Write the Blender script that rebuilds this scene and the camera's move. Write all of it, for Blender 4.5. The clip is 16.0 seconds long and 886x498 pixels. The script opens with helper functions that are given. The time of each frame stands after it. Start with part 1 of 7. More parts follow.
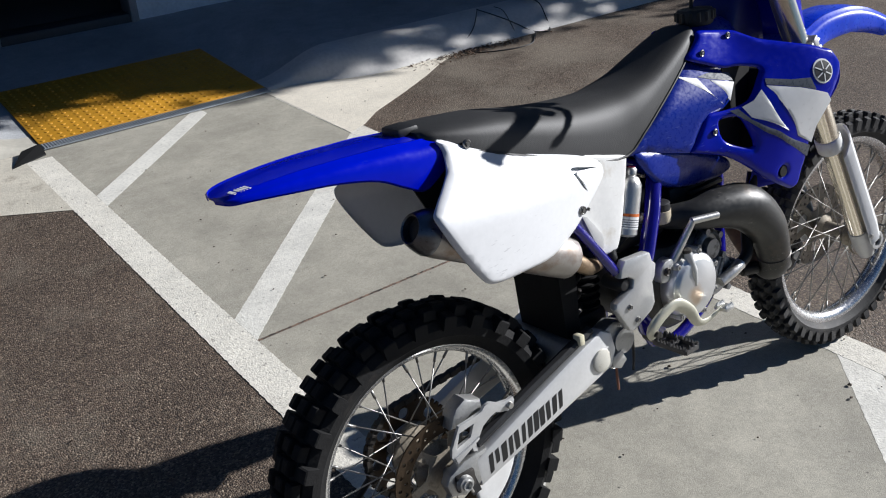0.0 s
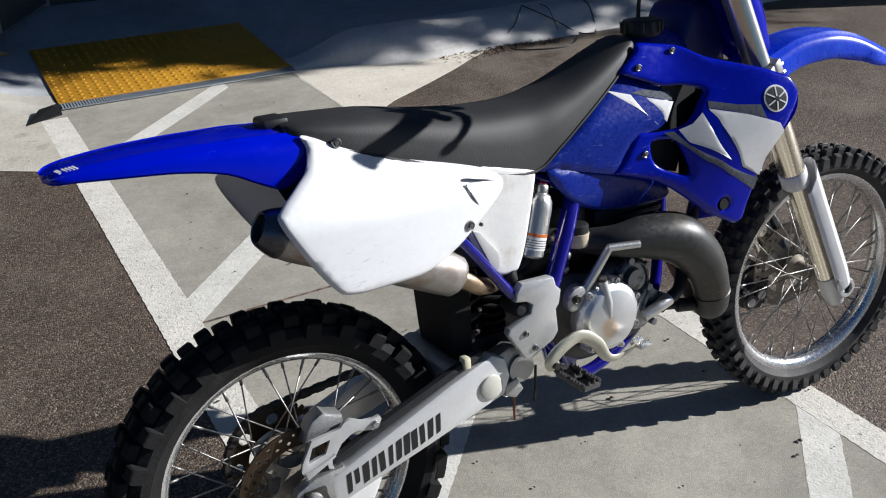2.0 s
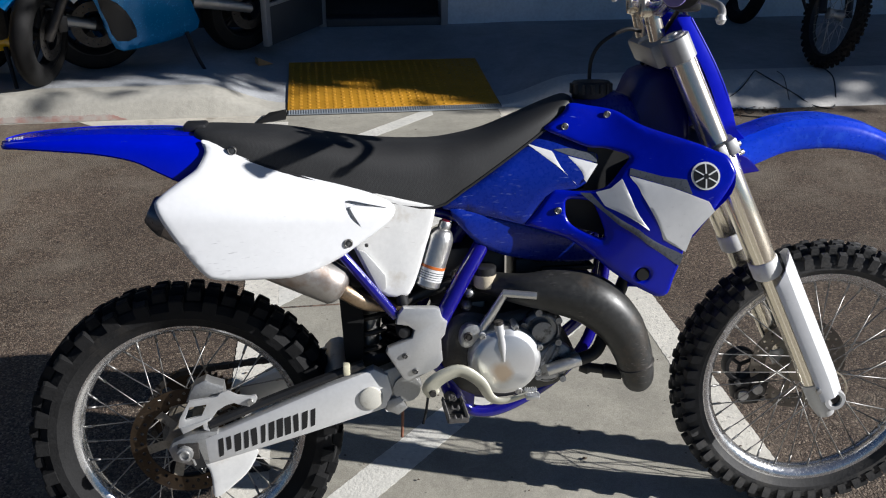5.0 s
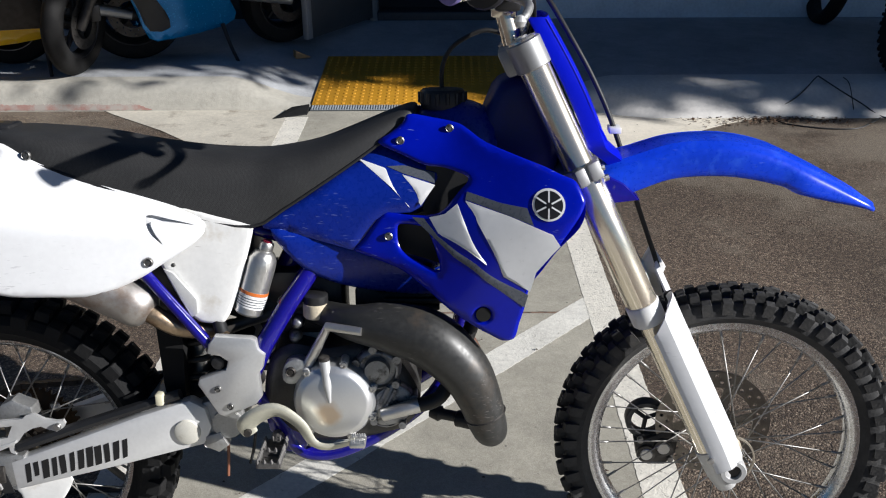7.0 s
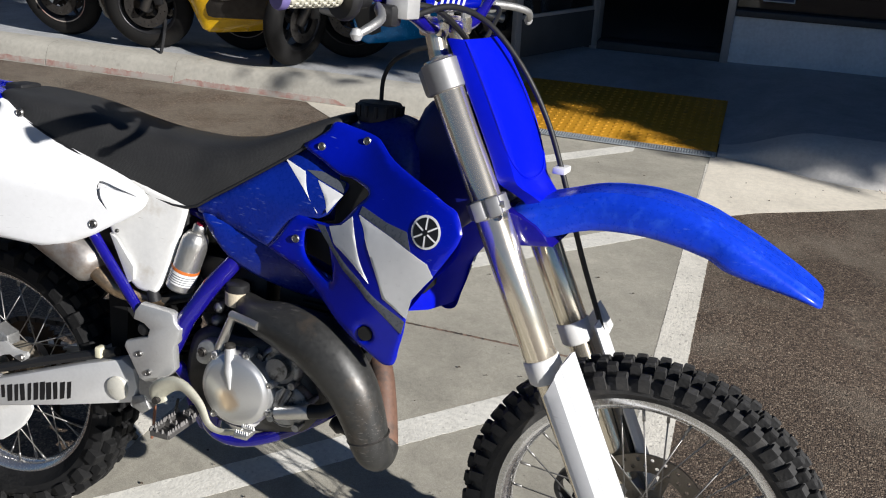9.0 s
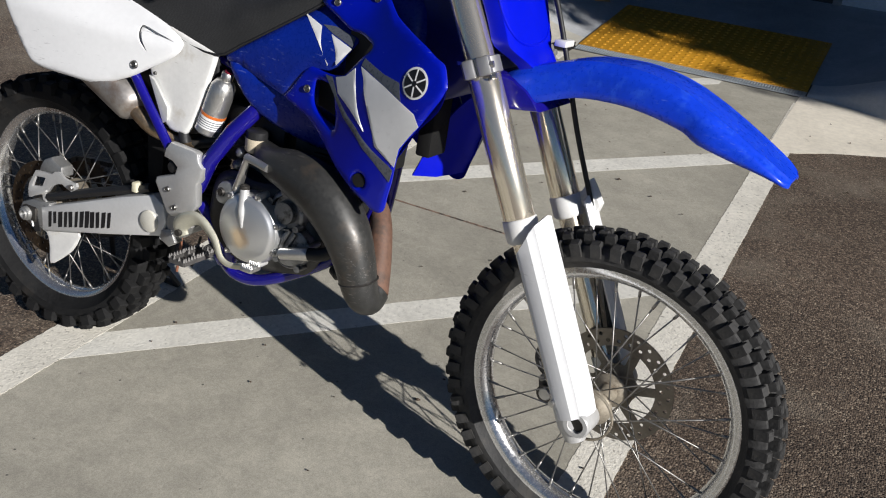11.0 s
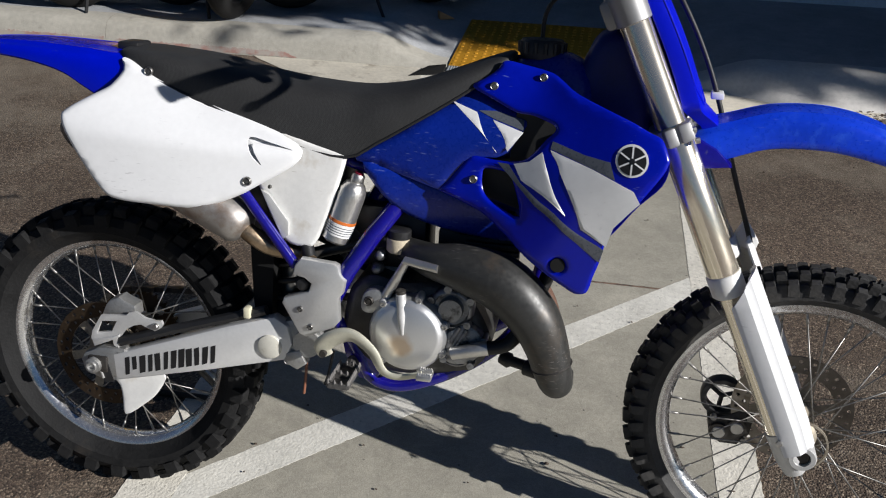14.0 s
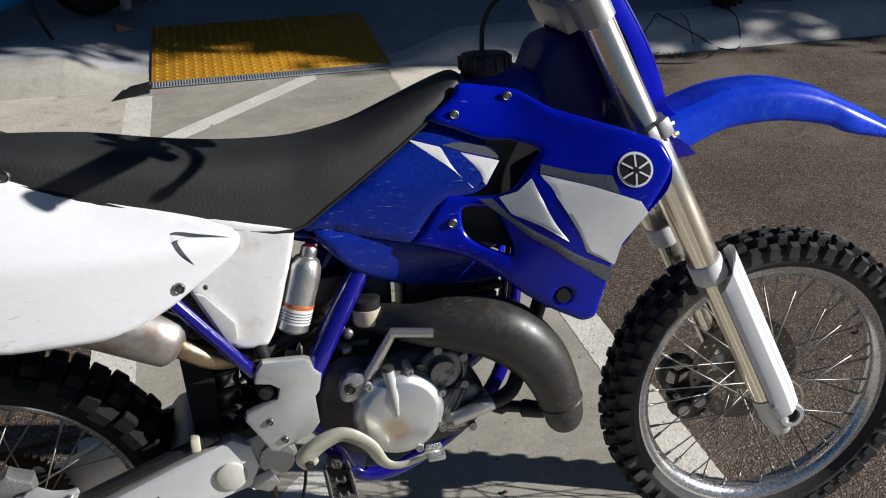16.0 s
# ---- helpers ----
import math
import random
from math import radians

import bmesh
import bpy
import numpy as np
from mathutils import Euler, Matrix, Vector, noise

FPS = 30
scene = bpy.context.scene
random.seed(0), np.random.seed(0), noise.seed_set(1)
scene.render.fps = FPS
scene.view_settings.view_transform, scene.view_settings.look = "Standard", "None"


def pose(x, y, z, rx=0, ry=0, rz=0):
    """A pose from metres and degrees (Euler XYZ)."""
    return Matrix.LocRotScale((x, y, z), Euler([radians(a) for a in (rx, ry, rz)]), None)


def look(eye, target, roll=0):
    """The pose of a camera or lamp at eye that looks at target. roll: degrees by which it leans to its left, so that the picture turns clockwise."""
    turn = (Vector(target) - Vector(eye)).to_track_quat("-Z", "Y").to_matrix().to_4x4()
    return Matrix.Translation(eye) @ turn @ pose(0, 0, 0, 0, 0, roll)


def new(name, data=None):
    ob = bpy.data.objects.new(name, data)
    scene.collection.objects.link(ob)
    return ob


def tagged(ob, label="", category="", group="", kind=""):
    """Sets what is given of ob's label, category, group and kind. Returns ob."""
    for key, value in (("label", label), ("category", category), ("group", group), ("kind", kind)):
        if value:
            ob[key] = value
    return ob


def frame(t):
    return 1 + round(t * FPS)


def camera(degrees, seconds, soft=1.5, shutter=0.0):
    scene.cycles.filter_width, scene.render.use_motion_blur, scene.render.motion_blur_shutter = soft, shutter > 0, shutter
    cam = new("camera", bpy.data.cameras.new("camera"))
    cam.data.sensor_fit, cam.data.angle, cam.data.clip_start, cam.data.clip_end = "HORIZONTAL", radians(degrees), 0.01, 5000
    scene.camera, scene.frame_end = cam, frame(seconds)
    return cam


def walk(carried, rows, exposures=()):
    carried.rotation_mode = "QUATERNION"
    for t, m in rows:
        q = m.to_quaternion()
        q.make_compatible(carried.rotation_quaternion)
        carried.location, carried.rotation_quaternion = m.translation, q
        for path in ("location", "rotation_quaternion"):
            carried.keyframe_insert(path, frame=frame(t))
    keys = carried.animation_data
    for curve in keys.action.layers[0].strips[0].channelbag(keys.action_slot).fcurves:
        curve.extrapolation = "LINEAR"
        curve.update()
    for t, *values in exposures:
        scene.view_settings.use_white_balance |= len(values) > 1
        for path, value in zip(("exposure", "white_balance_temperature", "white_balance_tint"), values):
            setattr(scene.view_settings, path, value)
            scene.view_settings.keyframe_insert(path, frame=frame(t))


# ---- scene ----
cam = camera(53.0, 16.0, 1.1)
PATH = [
    (0, (-0.785, -1.177, 1.545), (0.255, 0.259, 0.62), -3.6),
    (0.5, (-0.739, -1.256, 1.546), (0.264, 0.232, 0.664), -3.1),
    (1, (-0.621, -1.385, 1.544), (0.319, 0.154, 0.679), -2.0),
    (1.5, (-0.525, -1.415, 1.529), (0.368, 0.132, 0.631), -1.2),
    (2, (-0.419, -1.288, 1.51), (0.48, 0.233, 0.574), -0.3),
    (2.5, (-0.283, -1.23, 1.511), (0.55, 0.324, 0.566), -0.1),
    (3, (-0.116, -1.315, 1.516), (0.525, 0.336, 0.585), 0.0),
    (3.2, (-0.051, -1.358, 1.509), (0.511, 0.326, 0.588), 0.3),
    (5.3, (0.375, -1.74, 1.551), (0.626, 0.053, 0.703), 0.6),
    (5.5, (0.424, -1.757, 1.554), (0.67, 0.039, 0.71), 0.8),
    (6, (0.596, -1.718, 1.534), (0.757, 0.102, 0.721), -0.0),
    (6.5, (0.751, -1.548, 1.53), (0.869, 0.262, 0.689), 0.2),
    (7, (0.89, -1.513, 1.509), (0.892, 0.29, 0.645), -0.2),
    (7.5, (1.125, -1.61, 1.526), (0.965, 0.193, 0.677), 0.5),
    (8, (1.278, -1.608, 1.537), (1.06, 0.207, 0.725), 0.7),
    (8.5, (1.387, -1.46, 1.52), (1.037, 0.347, 0.738), 1.6),
    (9, (1.523, -1.368, 1.497), (0.941, 0.358, 0.671), 2.4),
    (9.5, (1.748, -1.331, 1.46), (1.04, 0.281, 0.51), 3.1),
    (9.7, (1.804, -1.315, 1.434), (1.11, 0.269, 0.428), 3.0),
    (11.8, (1.71, -1.461, 1.41), (0.907, 0.113, 0.472), 5.9),
    (12, (1.644, -1.457, 1.427), (0.865, 0.118, 0.471), 5.3),
    (12.5, (1.461, -1.525, 1.442), (0.774, 0.095, 0.492), 3.5),
    (13, (1.302, -1.61, 1.465), (0.726, 0.057, 0.522), 3.4),
    (13.5, (1.151, -1.589, 1.45), (0.712, 0.129, 0.524), 3.3),
    (14, (0.996, -1.558, 1.472), (0.699, 0.194, 0.554), 1.7),
    (14.5, (0.825, -1.579, 1.476), (0.731, 0.195, 0.557), 0.5),
    (15, (0.66, -1.583, 1.503), (0.779, 0.178, 0.561), -0.0),
    (15.5, (0.541, -1.477, 1.478), (0.832, 0.264, 0.538), 0.4),
    (16, (0.449, -1.288, 1.481), (0.898, 0.413, 0.53), -0.5),
]
walk(cam, [(t, look(eye, target, roll)) for t, eye, target, roll in PATH],
     [(0, 0.47, 5980, 10), (1.5, 0.50, 5980, 10), (3, 0.31, 6060, 10), (5.5, 0.44, 6080, 10), (6.5, 0.48, 6100, 10), (9, 0.46, 6240, 10), (9.5, 0.40, 6300, 10), (12.5, 0.16, 6240, 10), (14.5, 0.21, 6210, 10), (16, 0.23, 6200, 10)])

# ---- light ----
SUN_EL, SUN_AZ = 25.8, -19.6          # the sun stands ahead of the bike and a little to its right
sun_dir = Vector((math.cos(radians(SUN_EL)) * math.cos(radians(SUN_AZ)), math.cos(radians(SUN_EL)) * math.sin(radians(SUN_AZ)), math.sin(radians(SUN_EL))))
world = bpy.data.worlds.new("sky")
scene.world = world
world.use_nodes = True
sky = world.node_tree.nodes.new("ShaderNodeTexSky")
sky.sky_type, sky.sun_disc, sky.ozone_density, sky.dust_density = "NISHITA", False, 8.0, 0.2
sky.sun_elevation, sky.sun_rotation = radians(SUN_EL), radians(90 - SUN_AZ)
world.node_tree.links.new(sky.outputs[0], world.node_tree.nodes["Background"].inputs[0])
world.node_tree.nodes["Background"].inputs[1].default_value = 0.025
lamp = bpy.data.lights.new("sun", "SUN")
lamp.energy, lamp.angle, lamp.color = 5.0, radians(0.5), (1.0, 0.95, 0.89)
sun = new("sun", lamp)
sun.matrix_world = look(sun_dir * 40, (0, 0, 0))
scene.view_settings.exposure = 0.36


# ---- materials ----
def nodes_of(name):
    m = bpy.data.materials.new(name)
    m.use_nodes = True
    return m, m.node_tree.nodes, m.node_tree.links, m.node_tree.nodes["Principled BSDF"]


def material(name, colour, rough=0.5, metal=0.0, vary=0.15, scale=20.0, bump=0.0, bump_scale=200.0, stain=None, stain_scale=3.0, stain_at=0.6, coat=0.0, spec=0.5, mottle=0.08, scratch=None, scratch_at=0.66):
    """A surface with colour variation at two scales, fine relief, stains of a second colour, and fine scratches."""
    m, n, link, b = nodes_of(name)
    co = n.new("ShaderNodeTexCoord")
    big, small = n.new("ShaderNodeTexNoise"), n.new("ShaderNodeTexNoise")
    big.inputs["Scale"].default_value, small.inputs["Scale"].default_value = scale, scale * 9
    big.inputs["Detail"].default_value = small.inputs["Detail"].default_value = 5
    for t in (big, small):
        link.new(co.outputs["Object"], t.inputs["Vector"])
    add = n.new("ShaderNodeMath")
    add.operation = "ADD"
    link.new(big.outputs[0], add.inputs[0])
    link.new(small.outputs[0], add.inputs[1])
    rng = n.new("ShaderNodeMapRange")
    rng.inputs["From Min"].default_value, rng.inputs["From Max"].default_value = 0.7, 1.3
    rng.inputs["To Min"].default_value, rng.inputs["To Max"].default_value = 1 - vary, 1 + vary
    link.new(add.outputs[0], rng.inputs["Value"])
    mul = n.new("ShaderNodeVectorMath")
    mul.operation = "SCALE"
    mul.inputs[0].default_value = colour
    link.new(rng.outputs[0], mul.inputs["Scale"])
    out = mul.outputs[0]
    if stain:
        st = n.new("ShaderNodeTexNoise")
        st.inputs["Scale"].default_value, st.inputs["Detail"].default_value, st.inputs["Roughness"].default_value = stain_scale, 7, 0.65
        link.new(co.outputs["Object"], st.inputs["Vector"])
        ramp = n.new("ShaderNodeMapRange")
        ramp.inputs["From Min"].default_value, ramp.inputs["From Max"].default_value = stain_at, stain_at + 0.14
        link.new(st.outputs[0], ramp.inputs["Value"])
        mix = n.new("ShaderNodeMix")
        mix.data_type = "RGBA"
        link.new(ramp.outputs[0], mix.inputs["Factor"])
        link.new(out, mix.inputs["A"])
        mix.inputs["B"].default_value = (*stain, 1)
        out = mix.outputs["Result"]
    if scratch:
        place = n.new("ShaderNodeTexNoise")
        place.inputs["Scale"].default_value, place.inputs["Detail"].default_value = 7, 3
        link.new(co.outputs["Object"], place.inputs["Vector"])
        for turn in ((0.2, 0.35, 0.1), (0.1, -0.7, 0.4)):
            mp, line, cut, lot, both_cuts, mix = (n.new("ShaderNode" + k) for k in ("Mapping", "TexNoise", "MapRange", "MapRange", "Math", "Mix"))
            mp.inputs["Rotation"].default_value, mp.inputs["Scale"].default_value = turn, (34, 210, 260)
            line.inputs["Scale"].default_value, line.inputs["Detail"].default_value = 1.0, 2
            link.new(co.outputs["Object"], mp.inputs["Vector"])
            link.new(mp.outputs[0], line.inputs["Vector"])
            cut.inputs["From Min"].default_value, cut.inputs["From Max"].default_value, cut.inputs["To Max"].default_value = scratch_at, scratch_at + 0.08, 0.8
            lot.inputs["From Min"].default_value, lot.inputs["From Max"].default_value = 0.50, 0.62
            link.new(line.outputs[0], cut.inputs["Value"])
            link.new(place.outputs[0], lot.inputs["Value"])
            both_cuts.operation, mix.data_type = "MULTIPLY", "RGBA"
            link.new(cut.outputs[0], both_cuts.inputs[0])
            link.new(lot.outputs[0], both_cuts.inputs[1])
            link.new(both_cuts.outputs[0], mix.inputs["Factor"])
            link.new(out, mix.inputs["A"])
            mix.inputs["B"].default_value = (*scratch, 1)
            out = mix.outputs["Result"]
    link.new(out, b.inputs["Base Color"])
    rr = n.new("ShaderNodeMapRange")
    rr.inputs["From Min"].default_value, rr.inputs["From Max"].default_value = 0.3, 0.7
    rr.inputs["To Min"].default_value, rr.inputs["To Max"].default_value = max(0.02, rough - mottle), min(1, rough + mottle)
    link.new(small.outputs[0], rr.inputs["Value"])
    link.new(rr.outputs[0], b.inputs["Roughness"])
    b.inputs["Metallic"].default_value = metal
    b.inputs["Coat Weight"].default_value = coat
    b.inputs["Coat Roughness"].default_value = 0.08
    b.inputs["Specular IOR Level"].default_value = spec
    if bump:
        bt, bn = n.new("ShaderNodeTexNoise"), n.new("ShaderNodeBump")
        bt.inputs["Scale"].default_value, bt.inputs["Detail"].default_value = bump_scale, 4
        link.new(co.outputs["Object"], bt.inputs["Vector"])
        bn.inputs["Strength"].default_value, bn.inputs["Distance"].default_value = bump, 0.004
        link.new(bt.outputs[0], bn.inputs["Height"])
        link.new(bn.outputs[0], b.inputs["Normal"])
    return m


def asphalt_material():
    m, n, link, b = nodes_of("asphalt")
    co = n.new("ShaderNodeTexCoord")
    v, big = n.new("ShaderNodeTexVoronoi"), n.new("ShaderNodeTexNoise")
    v.inputs["Scale"].default_value = 195
    big.inputs["Scale"].default_value, big.inputs["Detail"].default_value = 1.1, 8
    for t in (v, big):
        link.new(co.outputs["Object"], t.inputs["Vector"])
    ramp = n.new("ShaderNodeValToRGB")
    sep = n.new("ShaderNodeSeparateColor")
    link.new(v.outputs["Color"], sep.inputs[0])
    link.new(sep.outputs[0], ramp.inputs[0])
    e = ramp.color_ramp.elements
    e[0].position, e[0].color = 0.0, (0.034, 0.027, 0.021, 1)
    e[1].position, e[1].color = 1.0, (0.33, 0.27, 0.20, 1)
    for at, c in ((0.38, (0.084, 0.061, 0.045)), (0.72, (0.142, 0.105, 0.076)), (0.92, (0.225, 0.175, 0.128))):
        x = e.new(at)
        x.color = (*c, 1)
    rng = n.new("ShaderNodeMapRange")
    rng.inputs["From Min"].default_value, rng.inputs["From Max"].default_value = 0.3, 0.7
    rng.inputs["To Min"].default_value, rng.inputs["To Max"].default_value = 0.78, 1.3
    link.new(big.outputs[0], rng.inputs["Value"])
    mul = n.new("ShaderNodeVectorMath")
    mul.operation = "SCALE"
    link.new(ramp.outputs[0], mul.inputs[0])
    link.new(rng.outputs[0], mul.inputs["Scale"])
    dust, dr, dm = n.new("ShaderNodeTexNoise"), n.new("ShaderNodeMapRange"), n.new("ShaderNodeMix")
    dust.inputs["Scale"].default_value, dust.inputs["Detail"].default_value, dust.inputs["Roughness"].default_value = 2.3, 9, 0.68
    link.new(co.outputs["Object"], dust.inputs["Vector"])
    dr.inputs["From Min"].default_value, dr.inputs["From Max"].default_value, dr.inputs["To Max"].default_value = 0.52, 0.72, 0.60
    # sand washed into the gutter beyond the aisle
    far, fr, fa = n.new("ShaderNodeVectorMath"), n.new("ShaderNodeMapRange"), n.new("ShaderNodeMath")
    far.operation, fa.operation = "DISTANCE", "ADD"
    far.inputs[1].default_value = (2.95, 3.15, 0)
    link.new(co.outputs["Object"], far.inputs[0])
    for k, w in (("From Min", 0.15), ("From Max", 1.9), ("To Min", 0.15), ("To Max", 0.0)):
        fr.inputs[k].default_value = w
    link.new(far.outputs["Value"], fr.inputs["Value"])
    # dust along the gutter before the parked motorcycles
    west, wr, both_ways = n.new("ShaderNodeVectorMath"), n.new("ShaderNodeMapRange"), n.new("ShaderNodeMath")
    west.operation, both_ways.operation = "DISTANCE", "ADD"
    west.inputs[1].default_value = (-2.1, 3.0, 0)
    link.new(co.outputs["Object"], west.inputs[0])
    for k, w in (("From Min", 0.8), ("From Max", 2.1), ("To Min", 0.14), ("To Max", 0.0)):
        wr.inputs[k].default_value = w
    link.new(west.outputs["Value"], wr.inputs["Value"])
    link.new(fr.outputs[0], both_ways.inputs[0])
    link.new(wr.outputs[0], both_ways.inputs[1])
    link.new(dust.outputs[0], fa.inputs[0])
    link.new(both_ways.outputs[0], fa.inputs[1])
    link.new(fa.outputs[0], dr.inputs["Value"])
    dm.data_type = "RGBA"
    link.new(dr.outputs[0], dm.inputs["Factor"])
    link.new(mul.outputs[0], dm.inputs["A"])
    dm.inputs["B"].default_value = (0.245, 0.212, 0.165, 1)
    link.new(dm.outputs["Result"], b.inputs["Base Color"])
    b.inputs["Roughness"].default_value = 0.62
    bn = n.new("ShaderNodeBump")
    bn.inputs["Strength"].default_value, bn.inputs["Distance"].default_value = 0.7, 0.004
    link.new(v.outputs["Distance"], bn.inputs["Height"])
    bn.invert = True
    link.new(bn.outputs[0], b.inputs["Normal"])
    return m


def ground_concrete(name, colour, dark):
    """Floated concrete: cloudy tone, fine sand grain, small pits and drip marks."""
    m, n, link, b = nodes_of(name)
    co = n.new("ShaderNodeTexCoord")

    def noise(scale, detail, rough=0.6):
        t = n.new("ShaderNodeTexNoise")
        t.inputs["Scale"].default_value, t.inputs["Detail"].default_value, t.inputs["Roughness"].default_value = scale, detail, rough
        link.new(co.outputs["Object"], t.inputs["Vector"])
        return t.outputs[0]

    def span(src, a, c, lo, hi):
        r = n.new("ShaderNodeMapRange")
        for k, v in (("From Min", a), ("From Max", c), ("To Min", lo), ("To Max", hi)):
            r.inputs[k].default_value = v
        link.new(src, r.inputs["Value"])
        return r.outputs[0]

    def times(x, y):
        t = n.new("ShaderNodeMath")
        t.operation = "MULTIPLY"
        link.new(x, t.inputs[0])
        link.new(y, t.inputs[1])
        return t.outputs[0]

    cloud, grain = span(noise(1.6, 8, 0.62), 0.3, 0.7, 0.78, 1.18), span(noise(380, 3), 0.3, 0.7, 0.80, 1.20)
    blot = span(noise(7, 8, 0.72), 0.36, 0.68, 1.09, 0.86)
    swirl = n.new("ShaderNodeTexNoise")
    swirl.inputs["Scale"].default_value, swirl.inputs["Detail"].default_value, swirl.inputs["Distortion"].default_value = 26, 5, 2.6
    link.new(co.outputs["Object"], swirl.inputs["Vector"])
    tone = times(times(times(cloud, grain), blot), span(swirl.outputs[0], 0.35, 0.65, 0.93, 1.07))
    pits = n.new("ShaderNodeTexVoronoi")
    pits.inputs["Scale"].default_value = 22
    link.new(co.outputs["Object"], pits.inputs["Vector"])
    spot = times(span(pits.outputs["Distance"], 0.045, 0.085, 0.95, 0.0), span(noise(5.3, 3), 0.46, 0.54, 0.0, 1.0))
    base = n.new("ShaderNodeVectorMath")
    base.operation = "SCALE"
    base.inputs[0].default_value = colour
    link.new(tone, base.inputs["Scale"])
    mix = n.new("ShaderNodeMix")
    mix.data_type = "RGBA"
    link.new(spot, mix.inputs["Factor"])
    link.new(base.outputs[0], mix.inputs["A"])
    mix.inputs["B"].default_value = (*dark, 1)
    link.new(mix.outputs["Result"], b.inputs["Base Color"])
    b.inputs["Roughness"].default_value = 0.82
    bn = n.new("ShaderNodeBump")
    bn.inputs["Strength"].default_value, bn.inputs["Distance"].default_value = 0.35, 0.003
    link.new(grain, bn.inputs["Height"])
    link.new(bn.outputs[0], b.inputs["Normal"])
    return m


def paint_line_material(name, colour, under, wear=0.60, relief=0.4):
    """Road paint worn through in spots to the ground below."""
    m = material(name, colour, rough=0.75, vary=0.16, scale=7, bump=relief, bump_scale=150, stain=under, stain_scale=62, stain_at=wear)
    return m


def seat_material():
    """Black gripper vinyl with a fine woven relief."""
    m, n, link, b = nodes_of("seat_vinyl")
    co = n.new("ShaderNodeTexCoord")
    dots, patch, mx = n.new("ShaderNodeTexVoronoi"), n.new("ShaderNodeTexNoise"), n.new("ShaderNodeMath")
    dots.inputs["Scale"].default_value, dots.inputs["Randomness"].default_value = 330, 0.45
    patch.inputs["Scale"].default_value, patch.inputs["Detail"].default_value = 14, 6
    mx.operation = "MULTIPLY"
    mp = n.new("ShaderNodeMapping")
    mp.inputs["Rotation"].default_value = (0.5, radians(35), 0.4)
    link.new(co.outputs["Object"], mp.inputs["Vector"])
    for i, t in enumerate((dots, patch)):
        link.new(mp.outputs[0], t.inputs["Vector"])
        link.new(t.outputs[0], mx.inputs[i])
    rng = n.new("ShaderNodeMapRange")
    rng.inputs["To Min"].default_value, rng.inputs["To Max"].default_value = 0.013, 0.062
    link.new(mx.outputs[0], rng.inputs["Value"])
    cc = n.new("ShaderNodeCombineColor")
    for i in range(3):
        link.new(rng.outputs[0], cc.inputs[i])
    link.new(cc.outputs[0], b.inputs["Base Color"])
    b.inputs["Roughness"].default_value = 0.58
    bn = n.new("ShaderNodeBump")
    bn.inputs["Strength"].default_value, bn.inputs["Distance"].default_value = 0.35, 0.0012
    link.new(mx.outputs[0], bn.inputs["Height"])
    link.new(bn.outputs[0], b.inputs["Normal"])
    return m


ASPHALT = asphalt_material()
CONCRETE = ground_concrete("pad_concrete", (0.395, 0.372, 0.308), (0.09, 0.085, 0.075))
APRON = material("apron_concrete", (0.78, 0.72, 0.60), rough=0.85, vary=0.12, scale=4, bump=0.5, bump_scale=120, stain=(0.30, 0.26, 0.21), stain_scale=9, stain_at=0.63)
KERB = material("kerb_concrete", (0.42, 0.40, 0.345), rough=0.85, vary=0.14, scale=4, bump=0.4, bump_scale=110, stain=(0.26, 0.24, 0.21), stain_scale=5, stain_at=0.6)
APRON_WORN = material("worn_apron_concrete", (0.58, 0.54, 0.45), rough=0.85, vary=0.14, scale=5, bump=0.5, bump_scale=120, stain=(0.33, 0.29, 0.23), stain_scale=7, stain_at=0.56)
KERB_BLUE = material("kerb_faded_paint", (0.64, 0.62, 0.585), rough=0.7, vary=0.12, scale=5, bump=0.3, bump_scale=120, stain=(0.42, 0.34, 0.30), stain_scale=6, stain_at=0.64)
KERB_RED = material("kerb_red_paint", (0.36, 0.215, 0.18), rough=0.8, vary=0.16, scale=9, stain=(0.38, 0.34, 0.30), stain_scale=9, stain_at=0.42)
SIDEWALK = ground_concrete("sidewalk_concrete", (0.39, 0.40, 0.41), (0.25, 0.255, 0.26))
LINE = paint_line_material("line_paint", (0.76, 0.725, 0.635), (0.17, 0.155, 0.13), 0.575, 0.55)
HATCH = paint_line_material("hatch_paint", (0.74, 0.72, 0.65), (0.36, 0.345, 0.30), 0.585)
JOINT = material("joint_filler", (0.23, 0.15, 0.11), rough=0.9, vary=0.5, scale=40, stain=(0.045, 0.038, 0.033), stain_scale=34, stain_at=0.46)
YELLOW = material("mat_yellow", (0.55, 0.27, 0.015), rough=0.6, vary=0.14, scale=9, stain=(0.20, 0.11, 0.03), stain_scale=11, stain_at=0.62)
STRIP = material("ridged_strip", (0.36, 0.39, 0.41), rough=0.55, metal=0.3, vary=0.2, scale=20)
BLUE = material("blue_plastic", (0.002, 0.008, 0.38), rough=0.20, vary=0.06, scale=9, spec=0.36, mottle=0.04, stain=(0.05, 0.08, 0.50), stain_scale=46, stain_at=0.70, scratch=(0.14, 0.19, 0.60), scratch_at=0.70)
BLUE_SATIN = material("satin_blue_plastic", (0.001, 0.006, 0.54), rough=0.38, spec=0.28, vary=0.05, scale=9, mottle=0.03)
